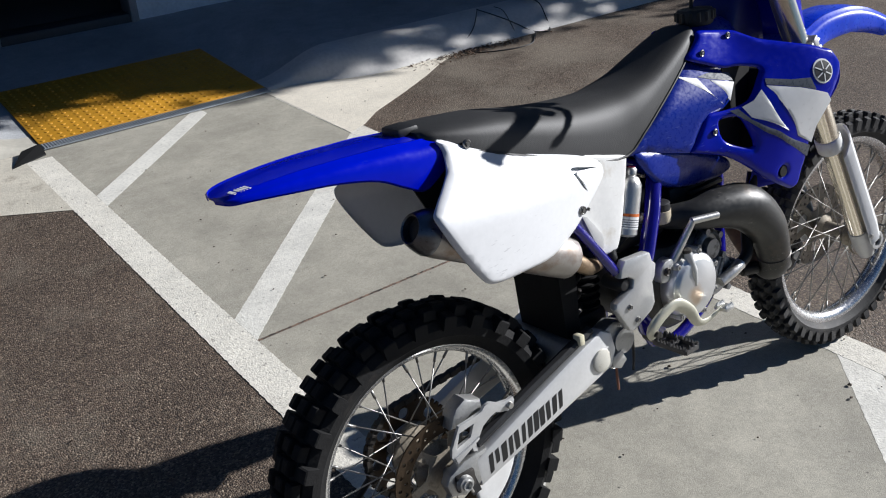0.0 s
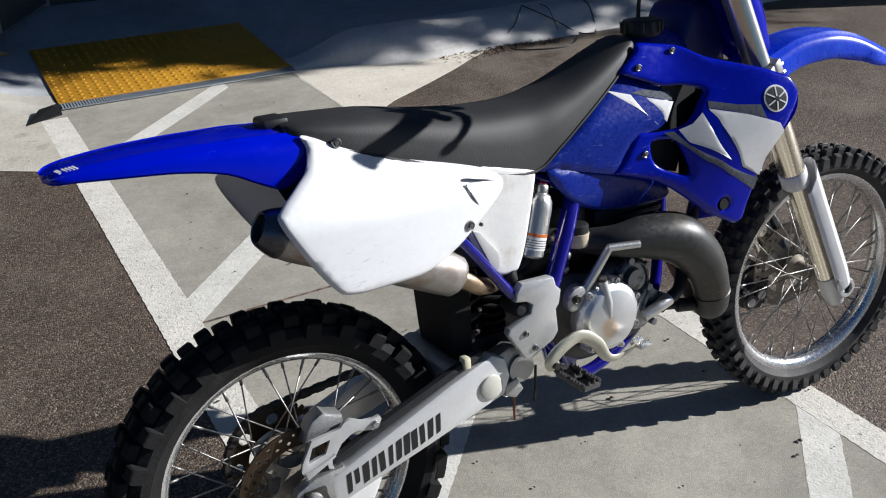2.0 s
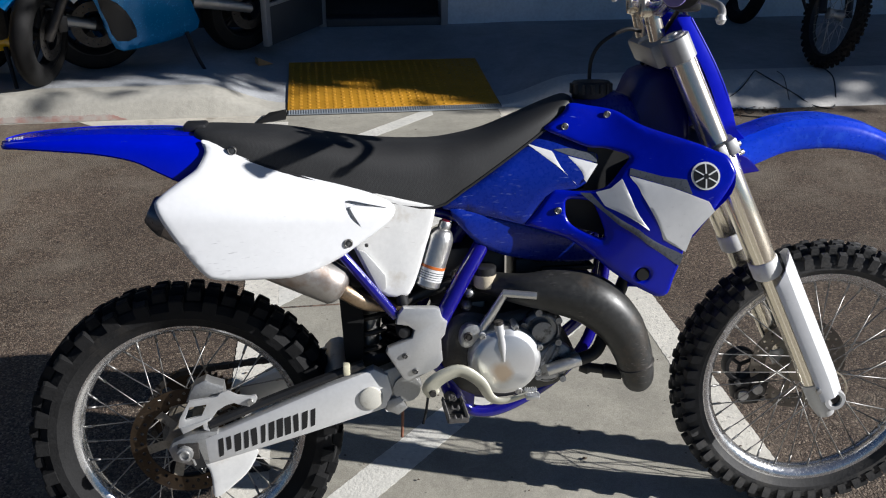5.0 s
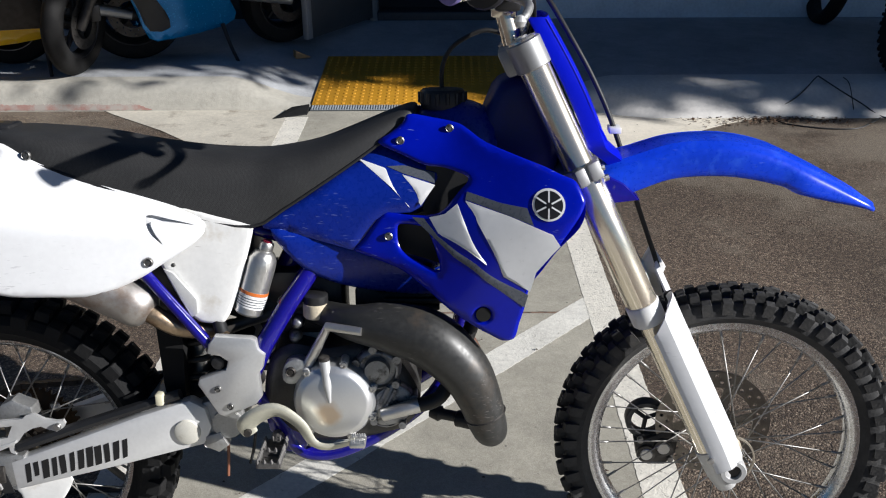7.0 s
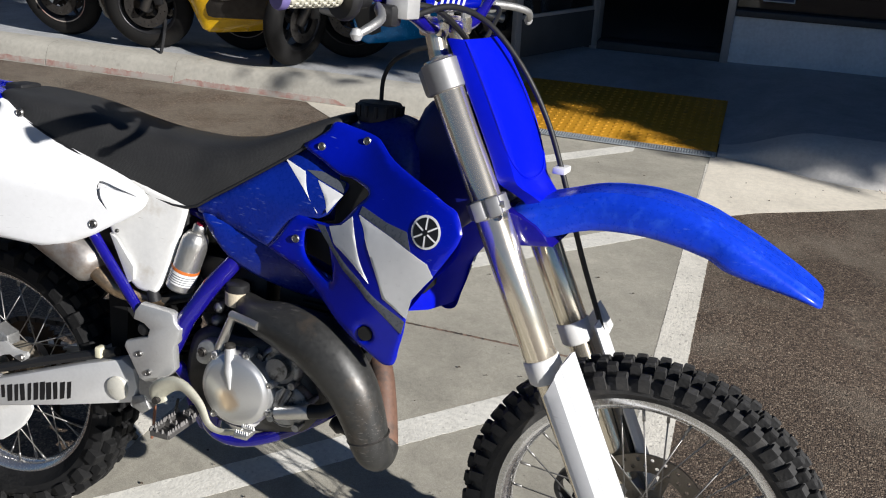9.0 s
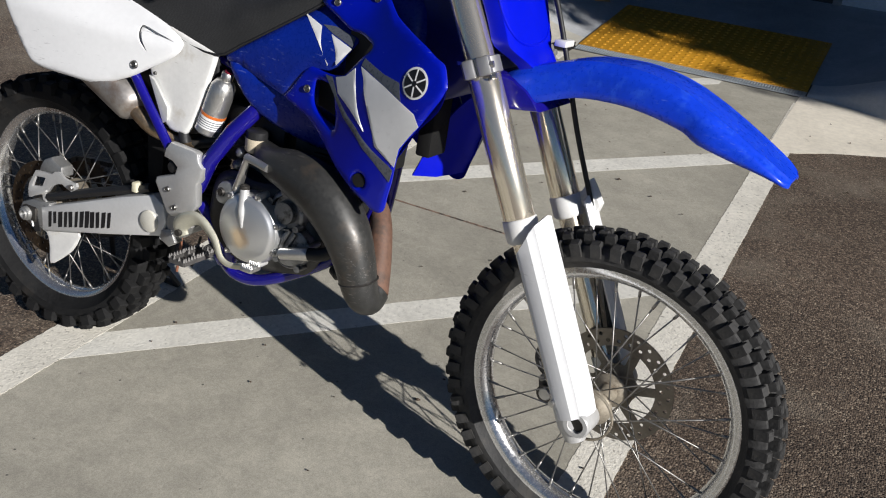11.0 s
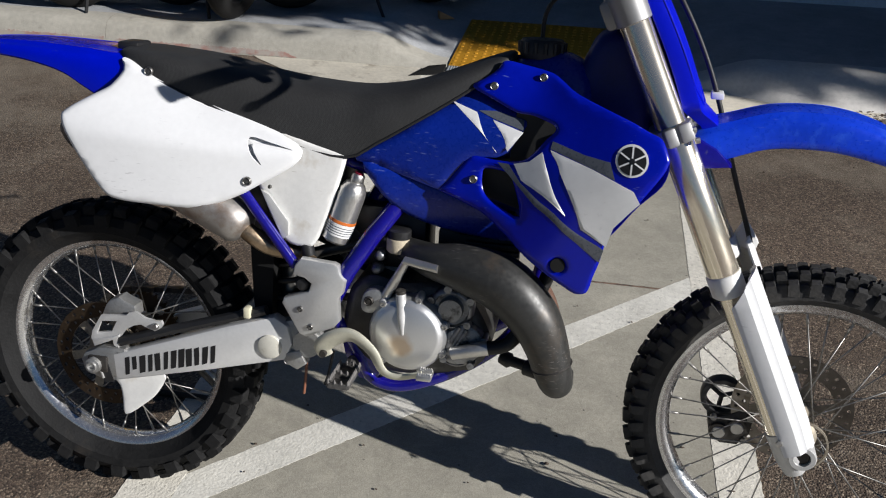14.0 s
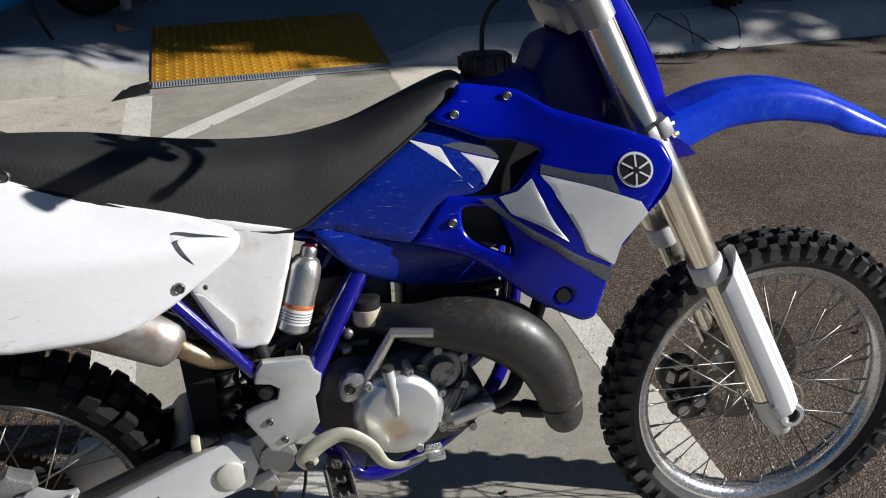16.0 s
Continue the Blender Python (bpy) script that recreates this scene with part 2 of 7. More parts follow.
BLUE_FADED = material("faded_blue_plastic", (0.008, 0.052, 0.68), rough=0.29, vary=0.12, scale=14, stain=(0.022, 0.088, 0.73), stain_scale=34, stain_at=0.53, mottle=0.03, scratch=(0.13, 0.22, 0.76), scratch_at=0.66)
BLUE_DEEP = material("tank_blue_plastic", (0.004, 0.020, 0.26), rough=0.30, spec=0.4, vary=0.12, scale=16, stain=(0.10, 0.14, 0.40), stain_scale=50, stain_at=0.67, scratch=(0.16, 0.20, 0.48), scratch_at=0.67)
WHITE = material("white_plastic", (0.77, 0.775, 0.78), rough=0.36, vary=0.03, scale=10, scratch=(0.52, 0.52, 0.53), scratch_at=0.67)
WHITE_OLD = material("aged_white_plastic", (0.76, 0.755, 0.73), rough=0.45, vary=0.05, scale=14, stain=(0.62, 0.59, 0.53), stain_scale=16, stain_at=0.57, scratch=(0.50, 0.48, 0.45), scratch_at=0.70)
CREAM = material("yellowed_plastic", (0.70, 0.66, 0.48), rough=0.45, vary=0.06, scale=20)
SEAT = seat_material()
RUBBER = material("tyre_rubber", (0.0135, 0.0135, 0.0138), rough=0.74, spec=0.22, vary=0.35, scale=14, bump=0.25, bump_scale=180, stain=(0.028, 0.025, 0.022), stain_scale=12, stain_at=0.58)
RUBBER_DUSTY = material("dusty_tyre_rubber", (0.038, 0.0375, 0.037), rough=0.66, spec=0.32, vary=0.35, scale=14, bump=0.25, bump_scale=180, stain=(0.070, 0.065, 0.057), stain_scale=14, stain_at=0.55)
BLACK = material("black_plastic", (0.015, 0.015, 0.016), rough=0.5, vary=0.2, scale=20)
ALU = material("brushed_aluminium", (0.66, 0.65, 0.62), rough=0.36, metal=0.9, vary=0.07, scale=22, bump=0.05, bump_scale=300)
ALU_CAST = material("cast_aluminium", (0.46, 0.46, 0.45), rough=0.5, metal=0.85, vary=0.14, scale=24, bump=0.2, bump_scale=260, stain=(0.16, 0.15, 0.14), stain_scale=18, stain_at=0.62)
ALU_PAINT = material("silver_painted_alloy", (0.58, 0.58, 0.57), rough=0.40, metal=0.35, vary=0.06, scale=18, stain=(0.5, 0.47, 0.42), stain_scale=9, stain_at=0.66)
SWING = material("satin_silver_arm", (0.70, 0.70, 0.69), rough=0.38, metal=0.3, vary=0.05, scale=14, stain=(0.52, 0.50, 0.46), stain_scale=11, stain_at=0.66)
CHROME = material("polished_fork_tube", (0.95, 0.87, 0.72), rough=0.20, metal=0.88, vary=0.015, scale=8, mottle=0.008)
CLAMP = material("bead_blasted_clamp", (0.33, 0.33, 0.33), rough=0.52, metal=0.7, vary=0.05, scale=14, mottle=0.02)
RIM = material("anodised_rim", (0.70, 0.70, 0.70), rough=0.23, metal=0.9, vary=0.10, scale=16, stain=(0.30, 0.28, 0.25), stain_scale=12, stain_at=0.60)
BOLT = material("dull_bolt_steel", (0.27, 0.265, 0.255), rough=0.38, metal=0.95, vary=0.2, scale=60)
STEEL = material("steel", (0.55, 0.54, 0.52), rough=0.42, metal=1.0, vary=0.1, scale=30)
SPOKE = material("dull_spoke_steel", (0.36, 0.35, 0.33), rough=0.45, metal=0.9, vary=0.2, scale=30)
GOLD = material("rusty_disc_steel", (0.075, 0.053, 0.034), rough=0.5, metal=0.8, vary=0.3, scale=18, stain=(0.06, 0.05, 0.045), stain_scale=9, stain_at=0.50)
DARK_STEEL = material("dark_steel", (0.07, 0.065, 0.06), rough=0.5, metal=0.7, vary=0.3, scale=25)
PURPLE = material("frame_purple_blue", (0.009, 0.006, 0.20), rough=0.13, vary=0.12, scale=20, coat=0.4, stain=(0.11, 0.10, 0.19), stain_scale=38, stain_at=0.63)
PIPE = material("blackened_pipe", (0.046, 0.046, 0.044), rough=0.42, metal=0.35, vary=0.2, scale=11, stain=(0.085, 0.070, 0.055), stain_scale=9, stain_at=0.58, scratch=(0.16, 0.15, 0.14), scratch_at=0.64)
HUB = material("dusty_hub", (0.34, 0.30, 0.235), rough=0.6, metal=0.4, vary=0.25, scale=24, stain=(0.14, 0.11, 0.08), stain_scale=30, stain_at=0.55)
RUST = material("rust", (0.27, 0.10, 0.045), rough=0.8, vary=0.35, scale=25)
RUBBER_HOSE = material("black_hose", (0.012, 0.012, 0.012), rough=0.55, vary=0.2, scale=30)
MATT_BLACK = material("matt_black_rubber", (0.011, 0.011, 0.011), rough=0.75, vary=0.2, scale=20, spec=0.2)
ORANGE = material("orange_band", (0.62, 0.16, 0.03), rough=0.4, vary=0.05)
GREY_DECAL = material("grey_decal", (0.10, 0.11, 0.13), rough=0.3, vary=0.06)
WHITE_DECAL = material("white_decal", (0.82, 0.82, 0.81), rough=0.34, vary=0.04, scale=9)
BLACK_DECAL = material("black_decal", (0.012, 0.012, 0.013), rough=0.45, vary=0.2)
RED = material("red_anodised", (0.30, 0.02, 0.05), rough=0.3, metal=0.6, vary=0.1)
VIOLET = material("violet_rubber", (0.17, 0.14, 0.36), rough=0.5, vary=0.1)
GRIP = material("cream_grip_rubber", (0.50, 0.48, 0.39), rough=0.6, vary=0.08)


# ---- mesh tools ----
def finish(name, me, mat, parent=None, label="", smooth=40):
    ob = new(name, me)
    me.materials.append(mat)
    if smooth:
        me.shade_smooth()
        me.set_sharp_from_angle(angle=radians(smooth))
    if parent:
        ob.parent = parent
    if label:
        ob["label"] = label
    return ob


def part(name, bm, mat, parent=None, label="", smooth=40):
    bmesh.ops.recalc_face_normals(bm, faces=bm.faces)
    me = bpy.data.meshes.new(name)
    bm.to_mesh(me)
    bm.free()
    return finish(name, me, mat, parent, label, smooth)


def thing(name, at, label, category, group="", kind=""):
    ob = new(name)
    ob.matrix_basis = at
    return tagged(ob, label, category, group, kind)


def curve(points, steps=6, closed=False):
    """A smooth line (Catmull-Rom) through the points, of any dimension."""
    p = [np.array(q, float) for q in points]
    n, out = len(p), []
    for i in range(n if closed else n - 1):
        a, b, c, d = (p[(i + k) % n] if closed else p[min(max(i + k, 0), n - 1)] for k in (-1, 0, 1, 2))
        for s in range(steps):
            t = s / steps
            out.append(0.5 * (2 * b + (c - a) * t + (2 * a - 5 * b + 4 * c - d) * t * t + (3 * b - a - 3 * c + d) * t ** 3))
    if not closed:
        out.append(p[-1])
    return out


def rings(bm, loops, cap=True, closed=False):
    """Skins a row of vertex loops."""
    made = [[bm.verts.new(v) for v in loop] for loop in loops]
    pairs = list(zip(made, made[1:])) + ([(made[-1], made[0])] if closed else [])
    for a, b in pairs:
        for i in range(len(a)):
            j = (i + 1) % len(a)
            bm.faces.new((a[i], a[j], b[j], b[i]))
    if cap and not closed:
        bm.faces.new(made[0][::-1])
        bm.faces.new(made[-1])
    return bm


def tube(points, radius, seg=10, steps=5, smooth=True, bm=None, flat=1.0):
    """A round bar along a line; radius may be one number or one for each point. flat squeezes it sideways."""
    r = radius if isinstance(radius, (list, tuple)) else [radius] * len(points)
    rows = [(*p, q) for p, q in zip(points, r)]
    rows = curve(rows, steps) if smooth and len(rows) > 2 else [np.array(q, float) for q in rows]
    bm = bm or bmesh.new()
    loops, side = [], None
    for i, q in enumerate(rows):
        d = Vector([float(c) for c in rows[min(i + 1, len(rows) - 1)][:3] - rows[max(i - 1, 0)][:3]]).normalized()
        if side is None:
            side = d.cross(Vector((0, 1, 0)) if abs(d.y) < 0.8 else Vector((1, 0, 0))).normalized()
        side = (side - d * side.dot(d)).normalized()
        up = d.cross(side)
        at, r = Vector([float(c) for c in q[:3]]), float(q[3])
        loops.append([at + r * (math.cos(a) * side + flat * math.sin(a) * up) for a in (2 * math.pi * k / seg for k in range(seg))])
    return rings(bm, loops)


def lathe(profile, centre=(0, 0, 0), axis=(0, 1, 0), seg=32, bm=None, closed=False):
    """Turns a profile of (radius, height along the axis) about the axis."""
    bm = bm or bmesh.new()
    m = Matrix.Translation(centre) @ Vector((0, 0, 1)).rotation_difference(Vector(axis)).to_matrix().to_4x4()
    loops = [[m @ Vector((max(r, 1e-4) * math.cos(a), max(r, 1e-4) * math.sin(a), h)) for a in (2 * math.pi * k / seg for k in range(seg))] for r, h in profile]
    return rings(bm, loops, cap=not closed, closed=closed)


def block(lo, hi, bevel=0.004, bm=None, segments=2):
    own = bmesh.new()
    bmesh.ops.create_cube(own, size=1)
    for v in own.verts:
        v.co = Vector([(a + b) / 2 + c * (b - a) for a, b, c in zip(lo, hi, v.co)])
    if bevel:
        bmesh.ops.bevel(own, geom=own.edges[:], offset=bevel, segments=segments, affect="EDGES", profile=0.5)
    return join(bm, own)


def join(bm, other):
    if bm is None:
        return other
    me = bpy.data.meshes.new("joined")
    other.to_mesh(me)
    other.free()
    bm.from_mesh(me)
    bpy.data.meshes.remove(me)
    return bm


def moved(bm, m):
    bmesh.ops.transform(bm, matrix=m, verts=bm.verts[:])
    return bm


def slab(outline, lo, hi, bevel=0.003, steps=0, axis="y", bm=None):
    """A plate: an outline in x, z (or x, y) with thickness along the other axis and rounded edges."""
    own = bmesh.new()
    pts = curve(outline, steps, True) if steps else outline
    if axis == "y":
        f = own.faces.new([own.verts.new((p[0], lo, p[1])) for p in pts])
        up = Vector((0, hi - lo, 0))
    else:
        f = own.faces.new([own.verts.new((p[0], p[1], lo)) for p in pts])
        up = Vector((0, 0, hi - lo))
    ext = bmesh.ops.extrude_face_region(own, geom=[f])
    bmesh.ops.translate(own, verts=[g for g in ext["geom"] if isinstance(g, bmesh.types.BMVert)], vec=up)
    bmesh.ops.recalc_face_normals(own, faces=own.faces)
    if bevel:
        rim = [e for e in own.edges if abs((e.verts[0].co - e.verts[1].co).dot(up)) < 1e-9]
        bmesh.ops.bevel(own, geom=rim, offset=bevel, segments=2, affect="EDGES", profile=0.5)
    return join(bm, own)


def gap_to(p, loop):
    """Distances of the points p (n x 2) from a closed outline."""
    a, b = np.array(loop), np.roll(np.array(loop), -1, 0)
    d = b - a
    t = np.clip(((p[:, None] - a) * d).sum(-1) / np.maximum((d * d).sum(-1), 1e-12), 0, 1)
    return np.linalg.norm(p[:, None] - a - t[..., None] * d, axis=-1).min(1)


def inside(p, loop):
    a, b = np.array(loop), np.roll(np.array(loop), -1, 0)
    x, y = p[:, :1], p[:, 1:]
    cross = ((a[:, 1] > y) != (b[:, 1] > y)) & (x < (b[:, 0] - a[:, 0]) * (y - a[:, 1]) / np.where(b[:, 1] == a[:, 1], 1e-9, b[:, 1] - a[:, 1]) + a[:, 0])
    return cross.sum(1) % 2 == 1


def panel(outline, side, thick=0.004, res=0.014, roll=0.008, drop=0.006, holes=(), steps=4, flip=False, rim=True):
    """A moulded shell: an outline in x, z on the curved face y = side(x, z), with rolled edges and holes. thick runs towards +y."""
    from mathutils.geometry import delaunay_2d_cdt
    loops = [curve(o, steps, True) if steps else [np.array(q, float) for q in o] for o in (outline, *holes)]
    pts, cons = [], []
    for l in loops:
        k = len(pts)
        pts += [tuple(q) for q in l]
        cons += [(k + i, k + (i + 1) % len(l)) for i in range(len(l))]
    o = np.array(loops[0])
    gx, gz = np.meshgrid(np.arange(o[:, 0].min(), o[:, 0].max(), res), np.arange(o[:, 1].min(), o[:, 1].max(), res * 0.87))
    gx[1::2] += res / 2
    g = np.stack([gx.ravel(), gz.ravel()], 1)
    ok = inside(g, loops[0]) & (gap_to(g, loops[0]) > res * 0.45)
    for h in loops[1:]:
        ok &= ~inside(g, h) & (gap_to(g, h) > res * 0.45)
    if roll and steps:
        for l, inner in zip(loops, (True, *[False] * len(holes))):
            a = np.array(l)
            tang = np.roll(a, -1, 0) - np.roll(a, 1, 0)
            nor = np.stack([-tang[:, 1], tang[:, 0]], 1) / np.maximum(np.linalg.norm(tang, axis=1), 1e-9)[:, None]
            area = (a[:, 0] * np.roll(a[:, 1], -1) - np.roll(a[:, 0], -1) * a[:, 1]).sum()
            nor *= math.copysign(1, area) * (1 if inner else -1)
            for f in (0.3, 0.62, 1.0):
                q = a + nor * roll * f
                good = np.min([gap_to(q, m) for m in loops], 0) > roll * f * 0.93
                good &= inside(q, loops[0])
                pts += [tuple(w) for w in q[good]]
        ok &= np.min([gap_to(g, m) for m in loops], 0) > roll + res * 0.4
    pts += [tuple(q) for q in g[ok]]
    verts, _, faces, *_ = delaunay_2d_cdt([Vector(q) for q in pts], cons, [], 0, 1e-6)
    v2 = np.array([tuple(v) for v in verts])
    mid = np.array([v2[list(f)].mean(0) for f in faces])
    keep = inside(mid, loops[0])
    for h in loops[1:]:
        keep &= ~inside(mid, h)
    near = np.min([gap_to(v2, l) for l in (loops if rim else loops[:1])], 0)
    fall = drop * np.clip(1 - near / roll, 0, 1) ** 2 if roll else np.zeros(len(v2))
    bm = bmesh.new()
    sgn = -1 if flip else 1
    top = [bm.verts.new((x, sgn * (side(x, z) + f), z)) for (x, z), f in zip(v2, fall)]
    low = [bm.verts.new((x, sgn * (side(x, z) + f + thick), z)) for (x, z), f in zip(v2, fall)]
    count = {}
    for f, k in zip(faces, keep):
        if k:
            bm.faces.new([top[i] for i in f])
            bm.faces.new([low[i] for i in reversed(f)])
            for i, j in zip(f, (*f[1:], f[0])):
                count[(i, j)] = 1
    for i, j in count:
        if (j, i) not in count:
            bm.faces.new((top[j], top[i], low[i], low[j]))
    bmesh.ops.delete(bm, geom=[v for v in bm.verts if not v.link_faces], context="VERTS")
    return bm


def smoothstep(a, b, x):
    t = min(max((x - a) / (b - a), 0.0), 1.0)
    return t * t * (3 - 2 * t)


# ---- the ground and the street ----
def sheet(name, outline, z, mat, label, category, kind="structure", thick=0.0008):
    return tagged(part(name, slab(outline, z - thick, z, 0, axis="z"), mat, smooth=0), label, category, kind=kind)


def grid_mesh(xs, ys, height):
    bm = bmesh.new()
    rows = [[bm.verts.new((x, y, height(x, y))) for x in xs] for y in ys]
    for a, b in zip(rows, rows[1:]):
        for i in range(len(a) - 1):
            bm.faces.new((a[i], a[i + 1], b[i + 1], b[i]))
    return bm


PAD_L, PAD_R, FRONT, KERB_Y = 0.008, 1.494, -6.0, 3.50
ground = bmesh.new()
rim = [ground.verts.new((900 * math.cos(a), 900 * math.sin(a), 0)) for a in (2 * math.pi * k / 48 for k in range(48))]
ground.faces.new(rim)
tagged(part("ground", ground, ASPHALT, smooth=0), "brown-black coarse asphalt of a parking lot with pale grit", "asphalt", kind="structure")
JOINT_Y = 1.130
sheet("pavement", [(PAD_L, FRONT), (PAD_R, FRONT), (PAD_R, JOINT_Y - 0.0055), (PAD_L, JOINT_Y - 0.0055)], 0.0010, CONCRETE, "smooth grey concrete pad of a hatched access aisle", "concrete pad")
sheet("pavement", [(PAD_L, JOINT_Y + 0.0055), (PAD_R, JOINT_Y + 0.0055), (PAD_R, KERB_Y), (PAD_L, KERB_Y)], 0.0010, CONCRETE, "smooth grey concrete pad running up to the kerb ramp", "concrete pad")
sheet("gutter_apron", [(PAD_L - 0.003, 2.62), (PAD_L - 0.003, 3.52), (-1.08, 3.52), (-1.00, 3.44), (-0.64, 3.14), (-0.38, 2.87)], 0.003, APRON_WORN, "pale rough concrete gutter apron beside the aisle", "concrete apron")
sheet("gutter_apron", [(1.39, 2.56), (1.515, 2.62), (1.66, 2.735), (1.96, 2.90), (2.25, 3.07), (2.47, 3.22), (2.72, 3.345), (2.72, 3.40), (1.60, 3.53), (1.40, 3.53)], 0.003, APRON, "pale rough concrete gutter apron beside the kerb", "concrete apron")


def ragged(a, b, w, seed):
    """A painted band from a to b, w wide, with slightly uneven edges."""
    rnd = random.Random(seed)
    a, b = Vector(a), Vector(b)
    d = (b - a).normalized()
    n = Vector((-d.y, d.x))
    k = max(2, int((b - a).length / 0.009))
    left = [a + d * (b - a).length * i / k + n * (w / 2 + rnd.uniform(-0.0017, 0.0017)) for i in range(k + 1)]
    right = [a + d * (b - a).length * i / k - n * (w / 2 + rnd.uniform(-0.0017, 0.0017)) for i in range(k + 1)]
    return [tuple(p) for p in right + left[::-1]]


sheet("pavement_joint", ragged((PAD_L, JOINT_Y), (PAD_R, JOINT_Y), 0.0105, 5), 0.0011, JOINT, "rust-brown cracked joint between two concrete slabs", "joint", thick=0.0004)
for i, (x, wide) in enumerate(((0.068, 0.127), (1.4405, 0.107))):
    sheet("painted_line", ragged((x, FRONT), (x, 3.38), wide, 11 + i), 0.0020, LINE, "worn white border line painted on the concrete", "painted line")


def stripe(x0, y0, x1, y1, low):
    """A hatch stripe: upper edge from (x0, y0) to (x1, y1), lower edge by `low` under it."""
    k = 170
    rnd = random.Random(int(100 * y0))
    up = [(x0 + (x1 - x0) * i / k, y0 + (y1 - y0) * i / k + rnd.uniform(-0.0016, 0.0016)) for i in range(k + 1)]
    dn = [(x, y - low + rnd.uniform(-0.001, 0.001)) for x, y in up]
    return sheet("painted_stripe", dn + up[::-1], 0.0015, HATCH, "faded white diagonal hatch stripe on grey concrete", "painted stripe")


IN_L, IN_R = 0.132, 1.387
stripe(IN_L, 2.703, 0.99, 3.570, 0.145)
stripe(IN_L, 1.300, IN_R, 2.560, 0.165)
stripe(IN_L, -0.047, IN_R, 1.235, 0.148)
stripe(IN_L, -1.356, IN_R, -0.112, 0.140)
stripe(IN_L, -2.70, IN_R, -1.44, 0.140)

# kerb, ramp and sidewalk
RAMP_L, RAMP_R, TOP = 0.12, 1.432, 0.15


def rise(x, y):
    """Height of the sidewalk, with the ramp let into it."""
    ramp = min(0.004 + 0.0735 * max(y - 3.50, 0), TOP)
    s = max(smoothstep(RAMP_L, RAMP_L - 0.52, x), smoothstep(RAMP_R, RAMP_R + 0.50, x))
    return ramp + (TOP - ramp) * s + 0.010 * max(0, y - 3.75)


xs = [-9, -7, -5, -4, -3, -2.2, -1.5, -1.0, *np.arange(-0.7, 2.6, 0.05), 3, 3.6, 4.4, 6, 9, 13]
ys = [3.72, 3.80, 3.9, 4.0, 4.15, 4.3, 4.45, 4.6, 4.75, 4.9, 5.1, 5.45]
tagged(part("sidewalk", grid_mesh(xs, ys, rise), SIDEWALK), "grey concrete sidewalk in the shade, dipping to the ramp", "sidewalk", kind="structure")


def kerb_piece(x_list, mat, label):
    def height(x, v):
        h = rise(x, 3.66)
        lean = smoothstep(1.45, 2.15, x)
        return (-0.03 + 0.025 * lean, h * 0.62 - 0.02 * lean, h * 0.88 - 0.008 * lean, h - 0.003, rise(x, 3.72) + 0.0005)[v]
    bm = bmesh.new()
    def splay(x, v):
        """The kerb face past the ramp leans out towards the gutter."""
        return (0.185, 0.10, 0.06, 0.02, 0)[v] * smoothstep(1.45, 2.15, x)
    rows = [[bm.verts.new((x, (y0 if v else y0 - 0.02 * rise(x, 3.7) / TOP) - splay(x, v), height(x, v))) for x in x_list] for v, y0 in enumerate((3.520, 3.548, 3.575, 3.625, 3.72))]
    for a, b in zip(rows, rows[1:]):
        for i in range(len(a) - 1):
            bm.faces.new((a[i], a[i + 1], b[i + 1], b[i]))
    return tagged(part("kerb", bm, mat, smooth=60), label, "kerb", kind="structure")


kerb_piece([-9, -6, -4, -3.097], KERB, "sunlit worn concrete kerb with traces of red paint")
kerb_piece([-3.095, -2.6, -2.05], KERB, "sunlit worn concrete kerb with traces of red paint")
kerb_piece([-2.0485, -1.5, -1.0, *np.arange(-0.66, -0.31, 0.06), -0.30], KERB, "sunlit worn concrete kerb with traces of red paint")
kerb_piece([-0.30, *np.arange(-0.24, RAMP_L + 0.01, 0.06)], KERB, "worn concrete kerb end sloping down to the ramp")
kerb_piece([*np.arange(RAMP_R, 2.25, 0.06), 2.5, 3, 4, 6, 9, 13], KERB_BLUE, "kerb with faded pale blue-white paint")
for a, b, h in ((-9, -3.1, 0.034), (-3.09, -2.06, 0.036), (-2.04, -0.80, 0.030)):
    rnd = random.Random(int(10 * b))
    bm, k = bmesh.new(), 160
    rows = []
    for i in range(k + 1):
        x = a + (b - a) * i / k
        end = smoothstep(0, 12, i) * smoothstep(0, 12, k - i) if b > -1 else 1.0
        z0, z1 = 0.004 + rnd.uniform(0, 0.005), 0.012 + h * end * rnd.uniform(0.70, 1.0)
        face = lambda z: 3.4965 + (z + 0.03) * 0.40
        rows.append([bm.verts.new((x, face(z) + d, z)) for z, d in ((z0, 0), (z1, 0), (z1, 0.004), (z0, 0.004))])
    for p, q in zip(rows, rows[1:]):
        for i in range(4):
            bm.faces.new((p[i], q[i], q[(i + 1) % 4], p[(i + 1) % 4]))
    tagged(part("red_kerb_paint", bm, KERB_RED, smooth=0), "flaking red paint along the foot of the kerb", "kerb paint", kind="structure")
# low black wedge at the kerb end beside the ramp
gap = bmesh.new()
low = [gap.verts.new(p) for p in ((-0.07, 3.335, 0.0), (0.117, 3.425, 0.0), (0.119, 3.53, 0.0), (0.02, 3.50, 0.0))]
high = [gap.verts.new(p) for p in ((-0.068, 3.337, 0.005), (0.117, 3.429, 0.007), (0.119, 3.53, 0.034), (0.02, 3.50, 0.026))]
gap.faces.new(low[::-1])
gap.faces.new(high)
for k in range(4):
    gap.faces.new((low[k], low[(k + 1) % 4], high[(k + 1) % 4], high[k]))
tagged(part("kerb_end", gap, MATT_BLACK, smooth=0), "low black wedge at the kerb end beside the ramp", "kerb", kind="structure")

